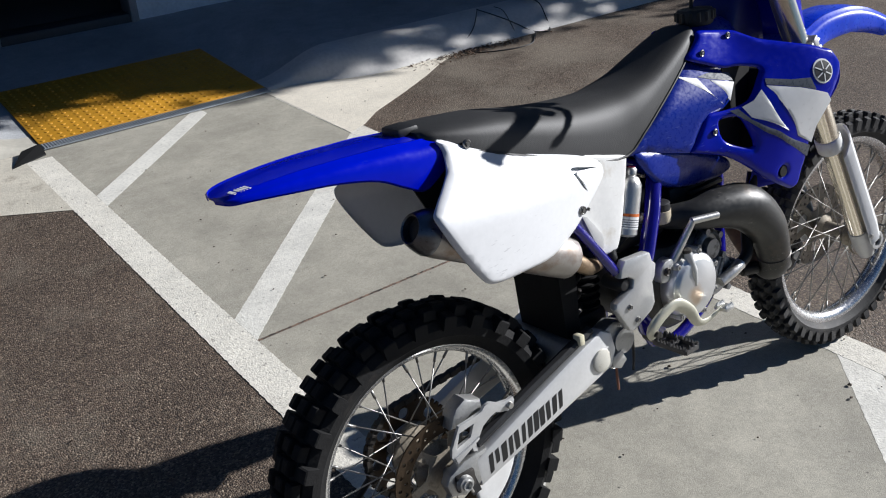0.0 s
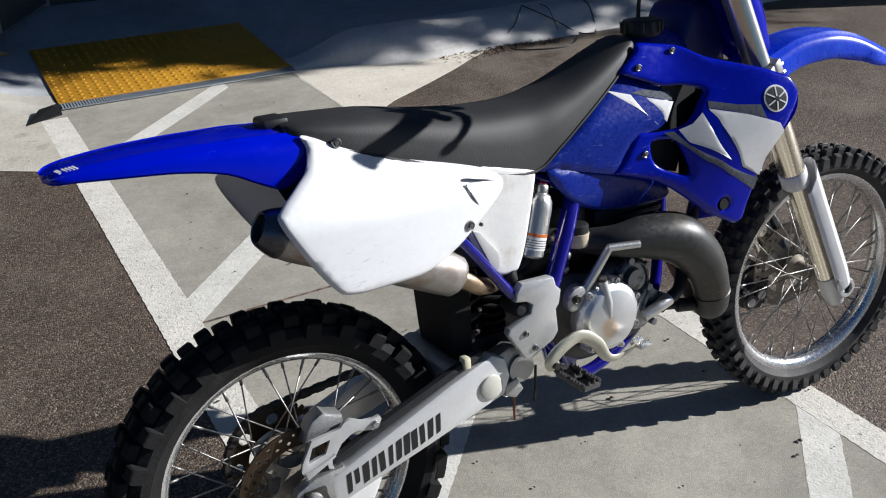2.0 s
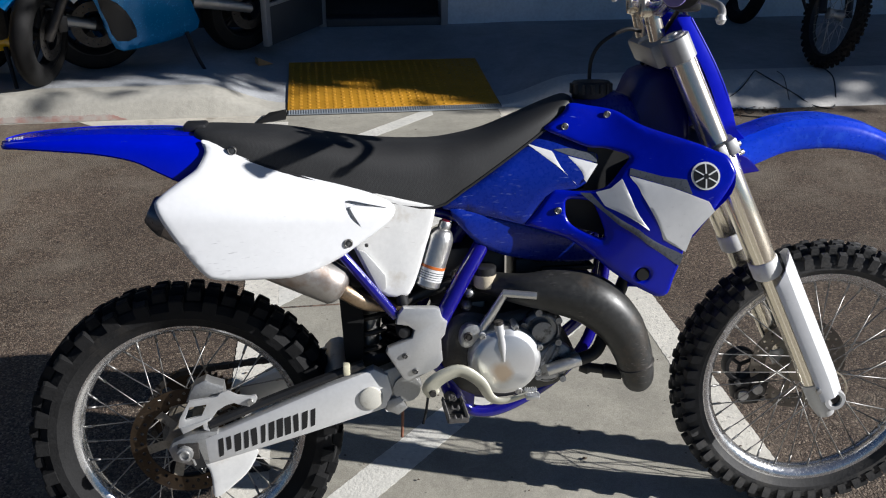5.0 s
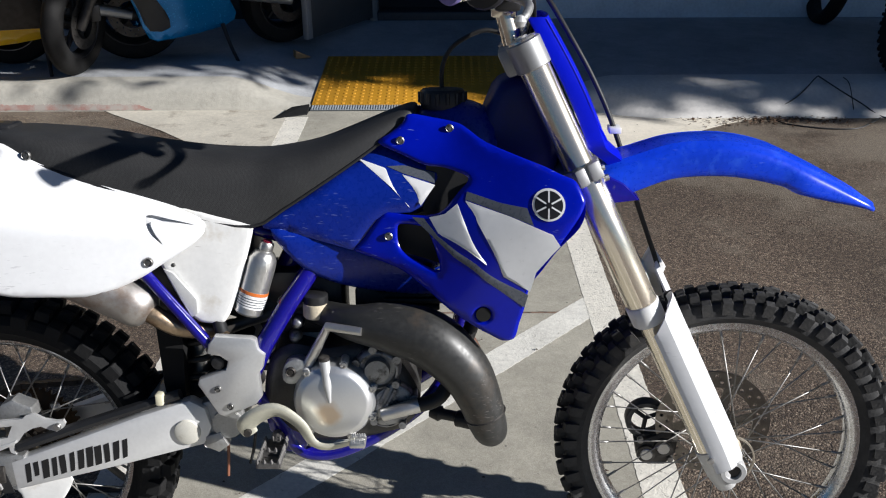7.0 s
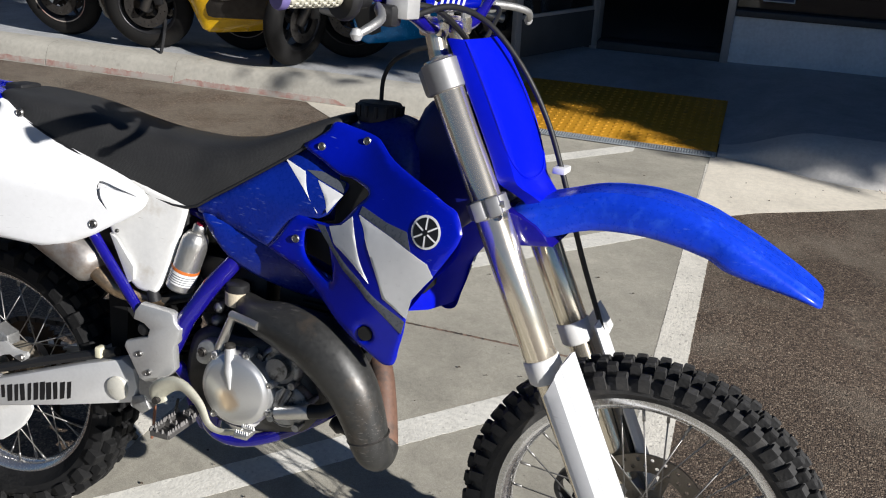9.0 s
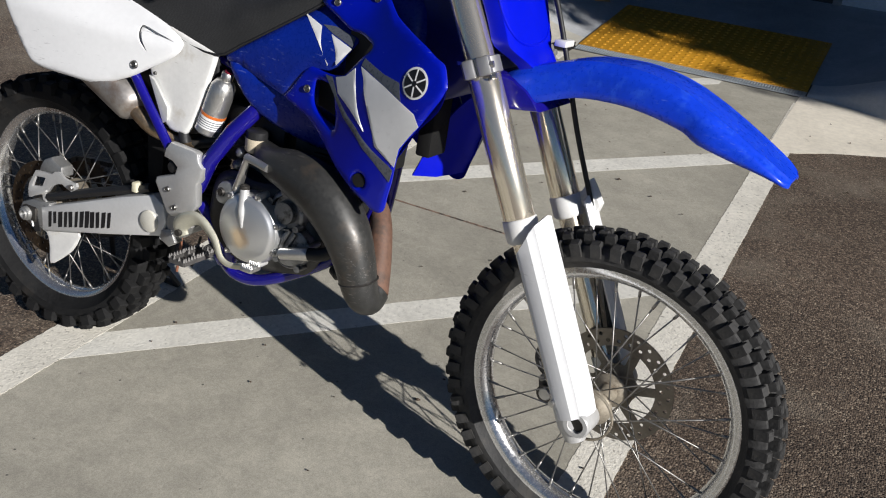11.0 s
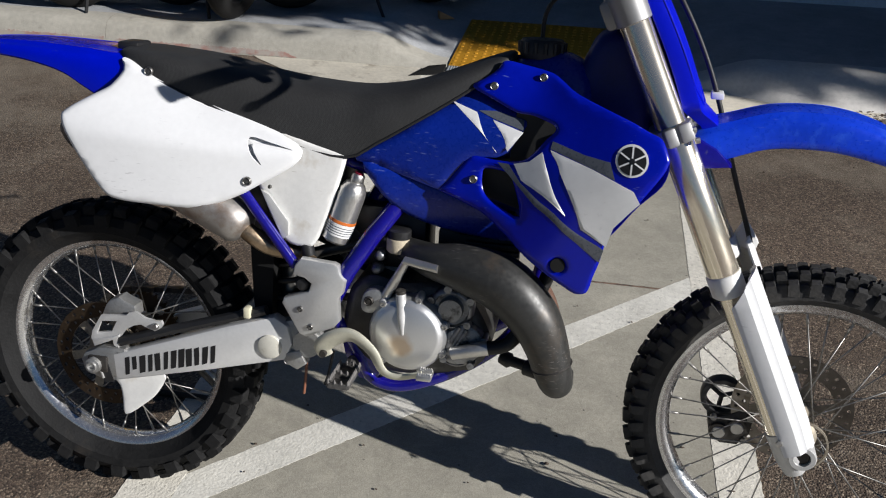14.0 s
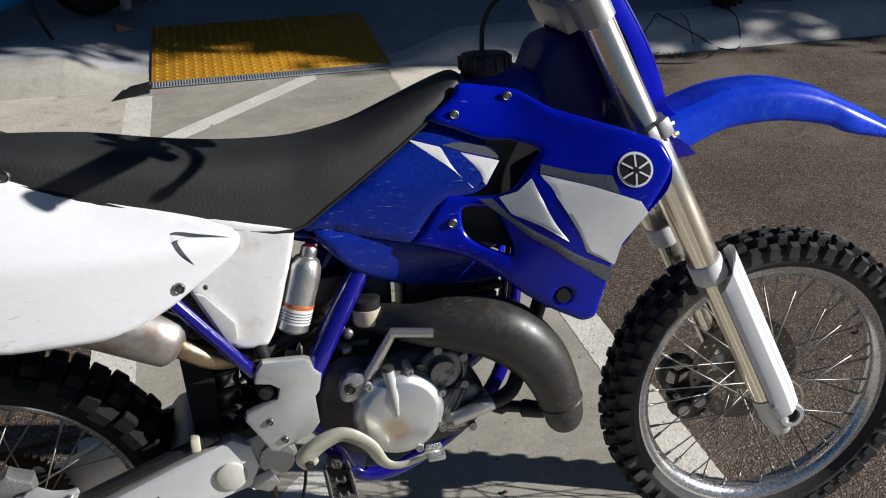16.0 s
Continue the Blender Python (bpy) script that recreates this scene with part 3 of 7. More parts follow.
# tactile mat on the ramp, and the ridged strip before it
MAT_Y0, MAT_Y1 = 3.570, 4.470
pitch = math.atan2(rise(0.8, MAT_Y1) - rise(0.8, MAT_Y0), MAT_Y1 - MAT_Y0)
mat_m = Matrix.Translation((RAMP_L + 0.005, MAT_Y0, rise(0.8, MAT_Y0) + 0.004)) @ Matrix.Rotation(pitch, 4, "X")
mat_root = thing("tactile_mat", mat_m, "worn yellow tactile warning mat with raised domes", "tactile mat")
MW, ML = 1.30, (MAT_Y1 - MAT_Y0) / math.cos(pitch)
part("mat_sheet", block((0, 0, 0), (MW, ML, 0.005), 0.0015), YELLOW, mat_root)
dome = bmesh.new()
for i in range(25):
    for j in range(17):
        lathe([(0.013, 0), (0.011, 0.003), (0.007, 0.004)], ((i + 0.5) * MW / 25, (j + 0.5) * ML / 17, 0.0045), (0, 0, 1), 7, dome)
tagged(part("dome_relief", dome, YELLOW, mat_root), kind="stuff")
strip_m = Matrix.Translation((RAMP_L + 0.005, KERB_Y - 0.010, 0.006)) @ Matrix.Rotation(0.06, 4, "X")
strip = thing("ridged_strip", strip_m, "grey ridged metal strip along the foot of the ramp", "metal strip")
part("plate", block((0, 0, 0), (MW, 0.082, 0.004), 0.001), STRIP, strip)
rib = block((0, 0.006, 0.003), (0.007, 0.076, 0.008), 0.0015, segments=1)
me = bpy.data.meshes.new("rib")
rib.to_mesh(me)
rib.free()
me.materials.append(STRIP)
for i in range(86):
    r = new("rib", me)
    r.parent, r.location = strip, (0.006 + i * 0.015, 0, 0)


# ---- the dirt bike: x ahead, y to its left, z up, rear axle over the origin ----
bike = thing("dirt_bike", pose(0, -0.052, 0, -9.0, 0, 0), "blue and white off-road motorcycle leaning on its stand", "dirt bike")
STEER_AT, RAKE, STEER = Vector((1.045, 0, 1.05)), 26.0, -5.0
steer_axis = Vector((-math.sin(radians(RAKE)), 0, math.cos(radians(RAKE))))
STEER_M = Matrix.Translation(STEER_AT) @ Matrix.Rotation(radians(STEER), 4, steer_axis) @ Matrix.Translation(-STEER_AT)


def front(name, bm, mat, label="", smooth=40):
    """A part that turns with the handlebar."""
    ob = part(name, bm, mat, bike, label, smooth)
    ob.matrix_basis = STEER_M
    return ob


def both(make, name, mat, label="", smooth=40, parent=None):
    """The same part on the right (-y) and on the left side."""
    out = []
    for s in (-1, 1):
        bm = make()
        if s > 0:
            moved(bm, Matrix.Diagonal((1, -1, 1, 1)))
        out.append(part(name, bm, mat, parent or bike, label, smooth))
    return out


def carcass(R, width, bead, knob_h):
    """The bare casing of an off-road tyre about the y axis."""
    half, rc = width / 2, R - knob_h
    prof = [(bead, -half * 0.50), (bead + 0.012, -half * 0.66), (bead + (rc - bead) * 0.35, -half * 0.92), (bead + (rc - bead) * 0.60, -half * 0.97),
            (bead + (rc - bead) * 0.82, -half * 0.82), (rc - 0.004, -half * 0.50), (rc, 0)]
    prof += [(r, -h) for r, h in prof[-2::-1]]
    return lathe(prof, (0, 0, 0), (0, 1, 0), 72, closed=True)


def knob_mesh(R, knob_h, y0, w, l, lean, rubber):
    """One tread block, standing on the casing at angle 0."""
    bm, rc = bmesh.new(), R - knob_h
    base_r = rc - 0.006 if abs(lean) < 1 else rc - 0.026
    top_r = R if abs(lean) < 1 else R - 0.006 * abs(lean) - 0.004
    vs = []
    for r, y, kx in ((base_r, y0, 1.12), (top_r - 0.003, y0 + 0.003 * lean, 1.0), (top_r, y0 + 0.004 * lean, 0.82)):
        for sa, sy in ((-1, -1), (1, -1), (1, 1), (-1, 1)):
            ang = sa * l / R / 2 * kx
            rr = r - (0.004 * abs(lean) if sy * lean > 0 else 0)
            vs.append(bm.verts.new((rr * math.cos(ang), y + sy * w / 2 * kx, rr * math.sin(ang))))
    bm.faces.new([vs[i] for i in (3, 2, 1, 0)])
    bm.faces.new([vs[i] for i in (8, 9, 10, 11)])
    for b in (0, 4):
        for i in range(4):
            k = (i + 1) % 4
            bm.faces.new((vs[b + i], vs[b + k], vs[b + 4 + k], vs[b + 4 + i]))
    bmesh.ops.recalc_face_normals(bm, faces=bm.faces)
    me = bpy.data.meshes.new("knob")
    bm.to_mesh(me)
    bm.free()
    me.materials.append(rubber)
    return me


def knobbly_tyre(name, parent, m, R, width, bead, rows, knob_h, pattern, label, rubber=RUBBER):
    """Casing with its tread blocks as pieces."""
    t = part(name, carcass(R, width, bead, knob_h), rubber, parent, label, 35)
    t.matrix_basis = m
    shapes = [[knob_mesh(R, knob_h, y0, w, l, lean, rubber) for y0, w, l, shift, lean in row] for row in pattern]
    rnd = random.Random(rows)
    for k in range(rows):
        for me, (y0, w, l, shift, lean) in zip(shapes[k % len(pattern)], pattern[k % len(pattern)]):
            ob = new("knob", me)
            ob.parent, ob.rotation_euler = t, (0, -2 * math.pi * (k + shift + rnd.uniform(-0.05, 0.05)) / rows, 0)
    return t


def wheel(name, at, R, width, bead, rows, knob_h, pattern, spokes, hub_r, label, steered):
    """hub (the part) with rim and spokes as its pieces, and the tyre on it."""
    hub = lathe([(0.012, -0.062), (hub_r * 0.62, -0.060), (hub_r, -0.045), (hub_r, -0.038), (hub_r * 0.55, -0.030), (hub_r * 0.50, 0), (hub_r * 0.55, 0.030), (hub_r, 0.038), (hub_r, 0.045), (hub_r * 0.6, 0.060), (0.012, 0.062)], seg=32)
    h = part(name, hub, HUB, bike, label)
    h.matrix_basis = (STEER_M if steered else Matrix.Identity(4)) @ Matrix.Translation(at)
    knobbly_tyre(name.replace("wheel", "tyre"), bike, h.matrix_basis, R, width, bead, rows, knob_h, pattern, "black knobbly off-road tyre with dusty sidewalls", RUBBER_DUSTY if steered else RUBBER)
    rw = 0.026
    rim = lathe([(bead + 0.007, -rw), (bead + 0.008, -rw + 0.004), (bead - 0.002, -rw + 0.006), (bead - 0.010, -0.012), (bead - 0.012, 0), (bead - 0.010, 0.012), (bead - 0.002, rw - 0.006), (bead + 0.008, rw - 0.004), (bead + 0.007, rw),
                 (bead - 0.004, rw), (bead - 0.013, rw - 0.007), (bead - 0.018, 0.012), (bead - 0.021, 0), (bead - 0.018, -0.012), (bead - 0.013, -rw + 0.007), (bead - 0.004, -rw)], seg=96, closed=True)
    part("rim", rim, RIM, h, "scuffed silver alloy rim")
    meshes = {}
    for s in range(spokes):
        side = -1 if s % 2 else 1
        lead = 1 if (s // 2) % 2 else -1
        a_rim = 2 * math.pi * (s + 0.5) / spokes
        a_hub = a_rim + lead * 1.05
        key = (side, lead)
        if key not in meshes:
            p0 = Vector((hub_r * 0.92 * math.cos(lead * 1.05), side * 0.0415, hub_r * 0.92 * math.sin(lead * 1.05)))
            p1 = Vector((bead - 0.018, side * 0.006, 0))
            bm = tube([p0, p1], 0.0016, 6, smooth=False)
            tube([p1 + (p0 - p1).normalized() * 0.022, p1], 0.0030, 6, smooth=False, bm=bm)
            me = bpy.data.meshes.new("spoke")
            bm.to_mesh(me)
            bm.free()
            me.shade_smooth()
            me.materials.append(SPOKE)
            meshes[key] = me
        ob = new("spoke", meshes[key])
        ob.parent, ob.rotation_euler = h, (0, -a_rim, 0)
    return h


REAR_R, FRONT_R = 0.337, 0.344
REAR_AT, FRONT_AT = Vector((-0.005, 0, 0.333)), Vector((1.470, 0, 0.346))
rear_pattern = [[(-0.013, 0.021, 0.028, 0, 0.2), (0.013, 0.021, 0.028, 0, -0.2), (-0.047, 0.026, 0.030, 0.0, -1.3), (0.047, 0.026, 0.030, 0.0, 1.3)],
                [(0.0, 0.025, 0.027, 0, 0), (-0.033, 0.019, 0.028, 0.0, -0.8), (0.033, 0.019, 0.028, 0.0, 0.8)]]
front_pattern = [[(-0.010, 0.0135, 0.018, 0, 0.2), (0.010, 0.0135, 0.018, 0, -0.2), (-0.037, 0.0145, 0.021, 0.1, -1.4), (0.037, 0.0145, 0.021, 0.1, 1.4)],
                 [(-0.024, 0.0135, 0.019, 0.05, -0.7), (0.024, 0.0135, 0.019, 0.05, 0.7)]]
rear = wheel("rear_wheel", REAR_AT, REAR_R, 0.112, 0.251, 56, 0.014, rear_pattern, 36, 0.058, "rear wheel with cast hub", False)
fwheel = wheel("front_wheel", FRONT_AT, FRONT_R, 0.088, 0.268, 100, 0.013, front_pattern, 36, 0.036, "front wheel with cast hub", True)


def disc_mesh(r0, r1, y, holes, t=0.004):
    """A drilled brake disc about the y axis, with a carrier of arms."""
    outer = [(r1 * math.cos(a), r1 * math.sin(a)) for a in (2 * math.pi * k / 72 for k in range(72))]
    cut = [[(r0 * math.cos(a), r0 * math.sin(a)) for a in (2 * math.pi * k / 40 for k in range(40))]]
    for k in range(holes):
        for rr in (0.3, 0.7):
            a = 2 * math.pi * (k + (0.5 if rr > 0.5 else 0)) / holes
            c = (r0 + (r1 - r0) * rr)
            cut.append([(c * math.cos(a) + 0.0044 * math.cos(b), c * math.sin(a) + 0.0044 * math.sin(b)) for b in (2 * math.pi * q / 7 for q in range(7))])
    return panel(outer, lambda x, z: y, t, 0.03, 0, 0, cut, 0)


def carrier(r0, y, t=0.004):
    """Six-armed carrier inside a disc, one shell."""
    pts = []
    for k in range(6):
        a = 2 * math.pi * k / 6
        for da, r in ((-0.42, 0.045), (-0.10, 0.050), (0.08, r0 + 0.004), (0.30, r0 + 0.004), (0.30, 0.050)):
            pts.append((r * math.cos(a + da), r * math.sin(a + da)))
    return panel(pts, lambda x, z: y + 0.001, t * 0.6, 0.03, 0, 0, (), 0)


for w, y, r0 in ((rear, -0.068, 0.088), (fwheel, 0.066, 0.085)):
    part("disc_carrier", carrier(r0, y), HUB, w)
part("brake_disc", disc_mesh(0.088, 0.122, -0.068, 26), GOLD, rear, "rust-brown drilled brake disc")
part("brake_disc", disc_mesh(0.085, 0.122, 0.066, 26), material("worn_disc_steel", (0.26, 0.235, 0.20), 0.40, 0.85, 0.15, 18, stain=(0.12, 0.09, 0.06), stain_scale=14, stain_at=0.55), fwheel, "worn steel drilled brake disc")
spr = [((0.112 if k % 4 in (0, 1) else 0.103) * math.cos(2 * math.pi * k / 192), (0.112 if k % 4 in (0, 1) else 0.103) * math.sin(2 * math.pi * k / 192)) for k in range(192)]
cuts = [[(0.060 * math.cos(a), 0.060 * math.sin(a)) for a in (2 * math.pi * k / 32 for k in range(32))]]
for k in range(8):
    a = 2 * math.pi * k / 8
    cuts.append([(0.083 * math.cos(a) + 0.013 * math.cos(b), 0.083 * math.sin(a) + 0.013 * math.sin(b)) for b in (2 * math.pi * q / 10 for q in range(10))])
part("sprocket", panel(spr, lambda x, z: 0.062, 0.006, 0.03, 0, 0, cuts, 0), GOLD, rear, "tarnished golden rear sprocket with round holes")
axle = lathe([(0.001, -0.131), (0.008, -0.131), (0.009, -0.138), (0.011, -0.138), (0.012, -0.134), (0.017, -0.133), (0.0185, -0.122), (0.010, -0.121), (0.010, 0.13), (0.016, 0.131), (0.016, 0.142), (0.001, 0.143)], seg=12)
part("axle", axle, ALU_CAST, rear)
part("axle", lathe([(0.001, -0.125), (0.013, -0.125), (0.0155, -0.122), (0.0155, -0.11), (0.010, -0.10), (0.010, 0.12), (0.015, 0.122), (0.015, 0.13), (0.001, 0.131)], seg=16), DARK_STEEL, fwheel)

# chain on the left side
chain = bmesh.new()
link_path = []
sc, dc, rs, rd = Vector((0, 0, 0.333)), Vector((0.55, 0, 0.455)), 0.108, 0.030
for k in range(26):
    a = math.pi / 2 + math.pi * k / 25
    link_path.append((sc.x + rs * math.cos(a), sc.z + rs * math.sin(a)))
for k in range(1, 38):
    link_path.append((link_path[25][0] + (dc.x - link_path[25][0]) * k / 38, sc.z - rs + (dc.z - rd - sc.z + rs) * k / 38))
for k in range(8):
    a = -math.pi / 2 + math.pi * k / 7
    link_path.append((dc.x + rd * math.cos(a), dc.z + rd * math.sin(a)))
for k in range(1, 36):
    link_path.append((dc.x * (1 - k / 36), dc.z + rd + (sc.z + rs - dc.z - rd) * k / 36))
for i, (x, z) in enumerate(link_path):
    x2, z2 = link_path[(i + 1) % len(link_path)]
    m = Matrix.Translation((x, 0.065, z)) @ Matrix.Rotation(-math.atan2(z2 - z, x2 - x), 4, "Y")
    w = 0.009 if i % 2 else 0.006
    join(chain, moved(block((-0.002, -w, -0.006), (0.016, w, 0.006), 0), m))
part("chain", chain, DARK_STEEL, bike, "dark oily drive chain", 0)

# swingarm
arm_out = [(-0.005, 0.306), (0.040, 0.297), (0.25, 0.350), (0.425, 0.398), (0.440, 0.435), (0.430, 0.476), (0.400, 0.493), (0.300, 0.460), (0.180, 0.414), (0.036, 0.360), (0.030, 0.355)]


def arm():
    bm = slab(arm_out[1:-1], -0.118, -0.086, 0.007)
    return bm


swing = both(arm, "swingarm", SWING, "silver swingarm beam with scuffed satin finish")
both(lambda: slab([(-0.040, 0.338), (-0.032, 0.312), (0.000, 0.298), (0.064, 0.312), (0.064, 0.375), (0.010, 0.372), (-0.030, 0.355)], -0.116, -0.092, 0.004), "axle_block", ALU_CAST, "cast axle carrier with chain adjuster")
both(lambda: block((-0.020, -0.124, 0.316), (0.024, -0.112, 0.352), 0.003), "adjuster_plate", DARK_STEEL)
both(lambda: lathe([(0.001, -0.1255), (0.019, -0.1248), (0.0250, -0.1225), (0.0265, -0.119), (0.0265, -0.112), (0.001, -0.111)], (0.392, 0, 0.426), (0, 1, 0), 24), "pivot_cap", material("aged_cap_plastic", (0.64, 0.62, 0.54), 0.5, vary=0.08, scale=60, stain=(0.50, 0.47, 0.38), stain_scale=60, stain_at=0.55), "yellowed round plastic cap")
part("swingarm_bridge", tube([(0.33, -0.10, 0.45), (0.33, 0.10, 0.45)], 0.036, 12, smooth=False), ALU_CAST, bike)
part("swingarm_pivot", tube([(0.47, -0.115, 0.44), (0.47, 0.115, 0.44)], 0.030, 14, smooth=False), ALU_CAST, bike)
both(lambda: slab([(0.40, 0.475), (0.45, 0.492), (0.495, 0.475), (0.505, 0.44), (0.475, 0.405), (0.42, 0.405)], -0.108, -0.07, 0.006), "swingarm_root", ALU_CAST)
# lettering on the arm becomes plain dark bars
rnd = random.Random(3)
for k in range(12):
    cx, cz, tilt = 0.068 + 0.0178 * k, 0.3375 + 0.0049 * k, 0.285
    wide, lean, hi, lo = 0.0060 + rnd.uniform(-0.001, 0.0014), 0.004 + rnd.uniform(-0.002, 0.002), 0.022 - rnd.uniform(0, 0.003), -0.022 + (0.010 if k == 1 else 0.0)
    q = [(-wide, lo), (wide * 0.8, lo + rnd.uniform(0, 0.002)), (wide + lean * 0.5, 0), (wide + lean, hi), (-wide + lean, hi - rnd.uniform(0, 0.002)), (-wide + lean * 0.6, 0.004)]
    q = [(cx + a * math.cos(tilt) - b * math.sin(tilt) * 0.3, cz + a * math.sin(tilt) + b * math.cos(tilt)) for a, b in q]
    part("marking", slab(q, -0.1187, -0.1178, 0), BLACK_DECAL, swing[0], "worn black marking bar", 0)
part("adjuster_slot", slab([(0.004, 0.337), (0.024, 0.338), (0.036, 0.294), (0.014, 0.291)], -0.1190, -0.1170, 0), BLACK, swing[0], "dark slot of the chain adjuster", 0)
part("adjuster_bolt", tube([(0.001, -0.121, 0.340), (0.013, -0.121, 0.302)], 0.0035, 8, smooth=False), STEEL, swing[0])
part("chain_slider", tube([(0.05, -0.103, 0.386), (0.20, -0.103, 0.440), (0.38, -0.103, 0.500)], 0.011, 8, flat=1.0), BLACK, bike)
part("hose_clip", block((0.335, -0.12, 0.482), (0.350, -0.098, 0.506), 0.003), CREAM, bike)

# rear caliper, its guard and the disc guard
rear_caliper = part("rear_caliper", slab([(0.012, 0.430), (0.024, 0.457), (0.034, 0.470), (0.056, 0.480), (0.066, 0.474), (0.092, 0.464), (0.094, 0.440), (0.060, 0.424)], -0.096, -0.058, 0.005), ALU_CAST, bike, "grey cast brake caliper")
guard = part("caliper_guard", panel([(-0.005, 0.385), (-0.001, 0.402), (0.022, 0.441), (0.057, 0.444), (0.080, 0.447), (0.088, 0.455), (0.103, 0.457), (0.122, 0.446), (0.146, 0.442), (0.159, 0.444), (0.162, 0.436), (0.158, 0.428), (0.144, 0.419), (0.126, 0.424), (0.113, 0.430), (0.097, 0.426), (0.078, 0.415), (0.064, 0.396), (0.055, 0.390), (0.057, 0.369), (0.047, 0.373), (0.045, 0.386), (0.014, 0.375), (0.003, 0.366)],
                                    lambda x, z: -0.112, 0.007, 0.01, 0.002, 0.001, [[(0.009, 0.398), (0.021, 0.427), (0.057, 0.431), (0.045, 0.406)]], 0), ALU_PAINT, bike, "bright alloy caliper guard with a window")
guard.location = rear_caliper.location = (-0.010, 0, 0.005)
part("guard_rib", slab([(0.004, 0.368), (0.046, 0.387), (0.062, 0.396), (0.062, 0.401), (0.044, 0.394), (0.000, 0.382)], -0.116, -0.110, 0.001), ALU_PAINT, guard)
part("guard_bolt", lathe([(0.001, -0.119), (0.006, -0.119), (0.0075, -0.117), (0.0075, -0.111), (0.001, -0.1105)], (0.147, 0, 0.431), (0, 1, 0), 12), STEEL, guard)
part("disc_guard", panel([(-0.022, 0.300), (0.045, 0.308), (0.140, 0.318), (0.125, 0.270), (0.090, 0.235), (0.045, 0.205), (0.041, 0.250), (0.030, 0.285)], lambda x, z: -0.098, 0.006, 0.014, 0.006, 0.002, (), 3), WHITE_OLD, bike, "off-white plastic fin guarding the disc")

# frame
def tubes(name, lines, r, mat, label="", flat=1.0, smooth=True):
    for l in lines:
        both(lambda: tube(l, r, 14, flat=flat, smooth=smooth), name, mat, label)


tubes("frame_tube", [[(0.672, -0.050, 0.790), (0.640, -0.075, 0.742), (0.600, -0.100, 0.686), (0.556, -0.116, 0.615), (0.520, -0.112, 0.540)]], 0.0182, PURPLE, "purple-blue painted frame tube with scuffs", smooth=False)
tubes("cradle_tube", [[(0.520, -0.095, 0.500), (0.548, -0.092, 0.470), (0.578, -0.092, 0.425), (0.600, -0.092, 0.378), (0.640, -0.091, 0.361), (0.700, -0.090, 0.372), (0.790, -0.086, 0.419), (0.870, -0.062, 0.478), (0.915, -0.030, 0.56), (0.945, -0.012, 0.75)]], 0.0135, PURPLE, "purple-blue frame cradle tube")
tubes("subframe_tube", [[(0.290, -0.112, 0.822), (0.346, -0.125, 0.750), (0.450, -0.124, 0.612)], [(0.10, -0.070, 0.960), (0.30, -0.070, 0.900), (0.60, -0.062, 0.800)]], 0.011, PURPLE, "purple-blue subframe tube")
part("backbone", tube([(1.02, 0, 1.02), (0.80, 0, 0.88), (0.62, 0, 0.78), (0.54, 0, 0.62)], 0.024, 12), PURPLE, bike)
part("head_tube", tube([(1.022, 0, 1.098), (1.09, 0, 0.965)], 0.030, 16, smooth=False), PURPLE, bike)
both(lambda: slab([(0.448, 0.599), (0.452, 0.618), (0.465, 0.635), (0.532, 0.631), (0.541, 0.627), (0.546, 0.608), (0.557, 0.597), (0.551, 0.569), (0.543, 0.559), (0.546, 0.510), (0.534, 0.495), (0.476, 0.468), (0.462, 0.474), (0.426, 0.536), (0.430, 0.548), (0.481, 0.567), (0.486, 0.584), (0.473, 0.594)], -0.142, -0.120, 0.005), "frame_guard", material("guard_alloy", (0.64, 0.64, 0.63), 0.36, 0.55, 0.06, 18, stain=(0.48, 0.46, 0.43), stain_scale=12, stain_at=0.62), "satin silver frame guard plate with bolts")
both(lambda: lathe([(0.001, -0.136), (0.012, -0.134), (0.016, -0.126), (0.016, -0.08), (0.001, -0.079)], (0.466, 0, 0.577), (0, 1, 0), 18), "linkage_cap", BLACK, "black round linkage end")


def bolts(places, r=0.007, mat=BOLT, label="", h=0.005):
    for x, y, z in places:
        bm = lathe([(0.001, -h - 0.0006), (r * 0.42, -h - 0.0004), (r * 0.45, -h * 0.55), (r * 0.62, -h * 0.6), (r * 0.8, -h), (r, -h * 0.55), (r * 1.02, 0), (0.001, 0.002)], (x, y, z), (0, 1, 0), 14)
        part("bolt", bm, mat, bike, label)


bolts([(0.465, -0.142, 0.529), (0.486, -0.142, 0.492)], 0.0065)
bolts([(0.453, -0.105, 0.430), (0.430, -0.112, 0.398)], 0.010, ALU_CAST)
part("footpeg_bracket", slab([(0.425, 0.415), (0.455, 0.425), (0.470, 0.395), (0.450, 0.380), (0.425, 0.392)], -0.118, -0.09, 0.004), ALU_CAST, bike)

# bodywork: number panels, side covers, seat, tank, shrouds
def white_side(x, z):
    """The panel leans out from the seat to a ridge, and falls straight below it."""
    ridge, top = 0.886 - 0.12 * x, 0.996 - 0.37 * (x - 0.09)
    out = -0.186 + 0.066 * min(max(x, 0) / 0.45, 1.1) ** 1.7
    rim = -0.088 - 0.02 * smoothstep(0.2, 0.45, x)
    t = (z - ridge) / max(top - ridge, 0.03)
    s = smoothstep(-0.25, 1.05, t)
    return out + (rim - out) * s


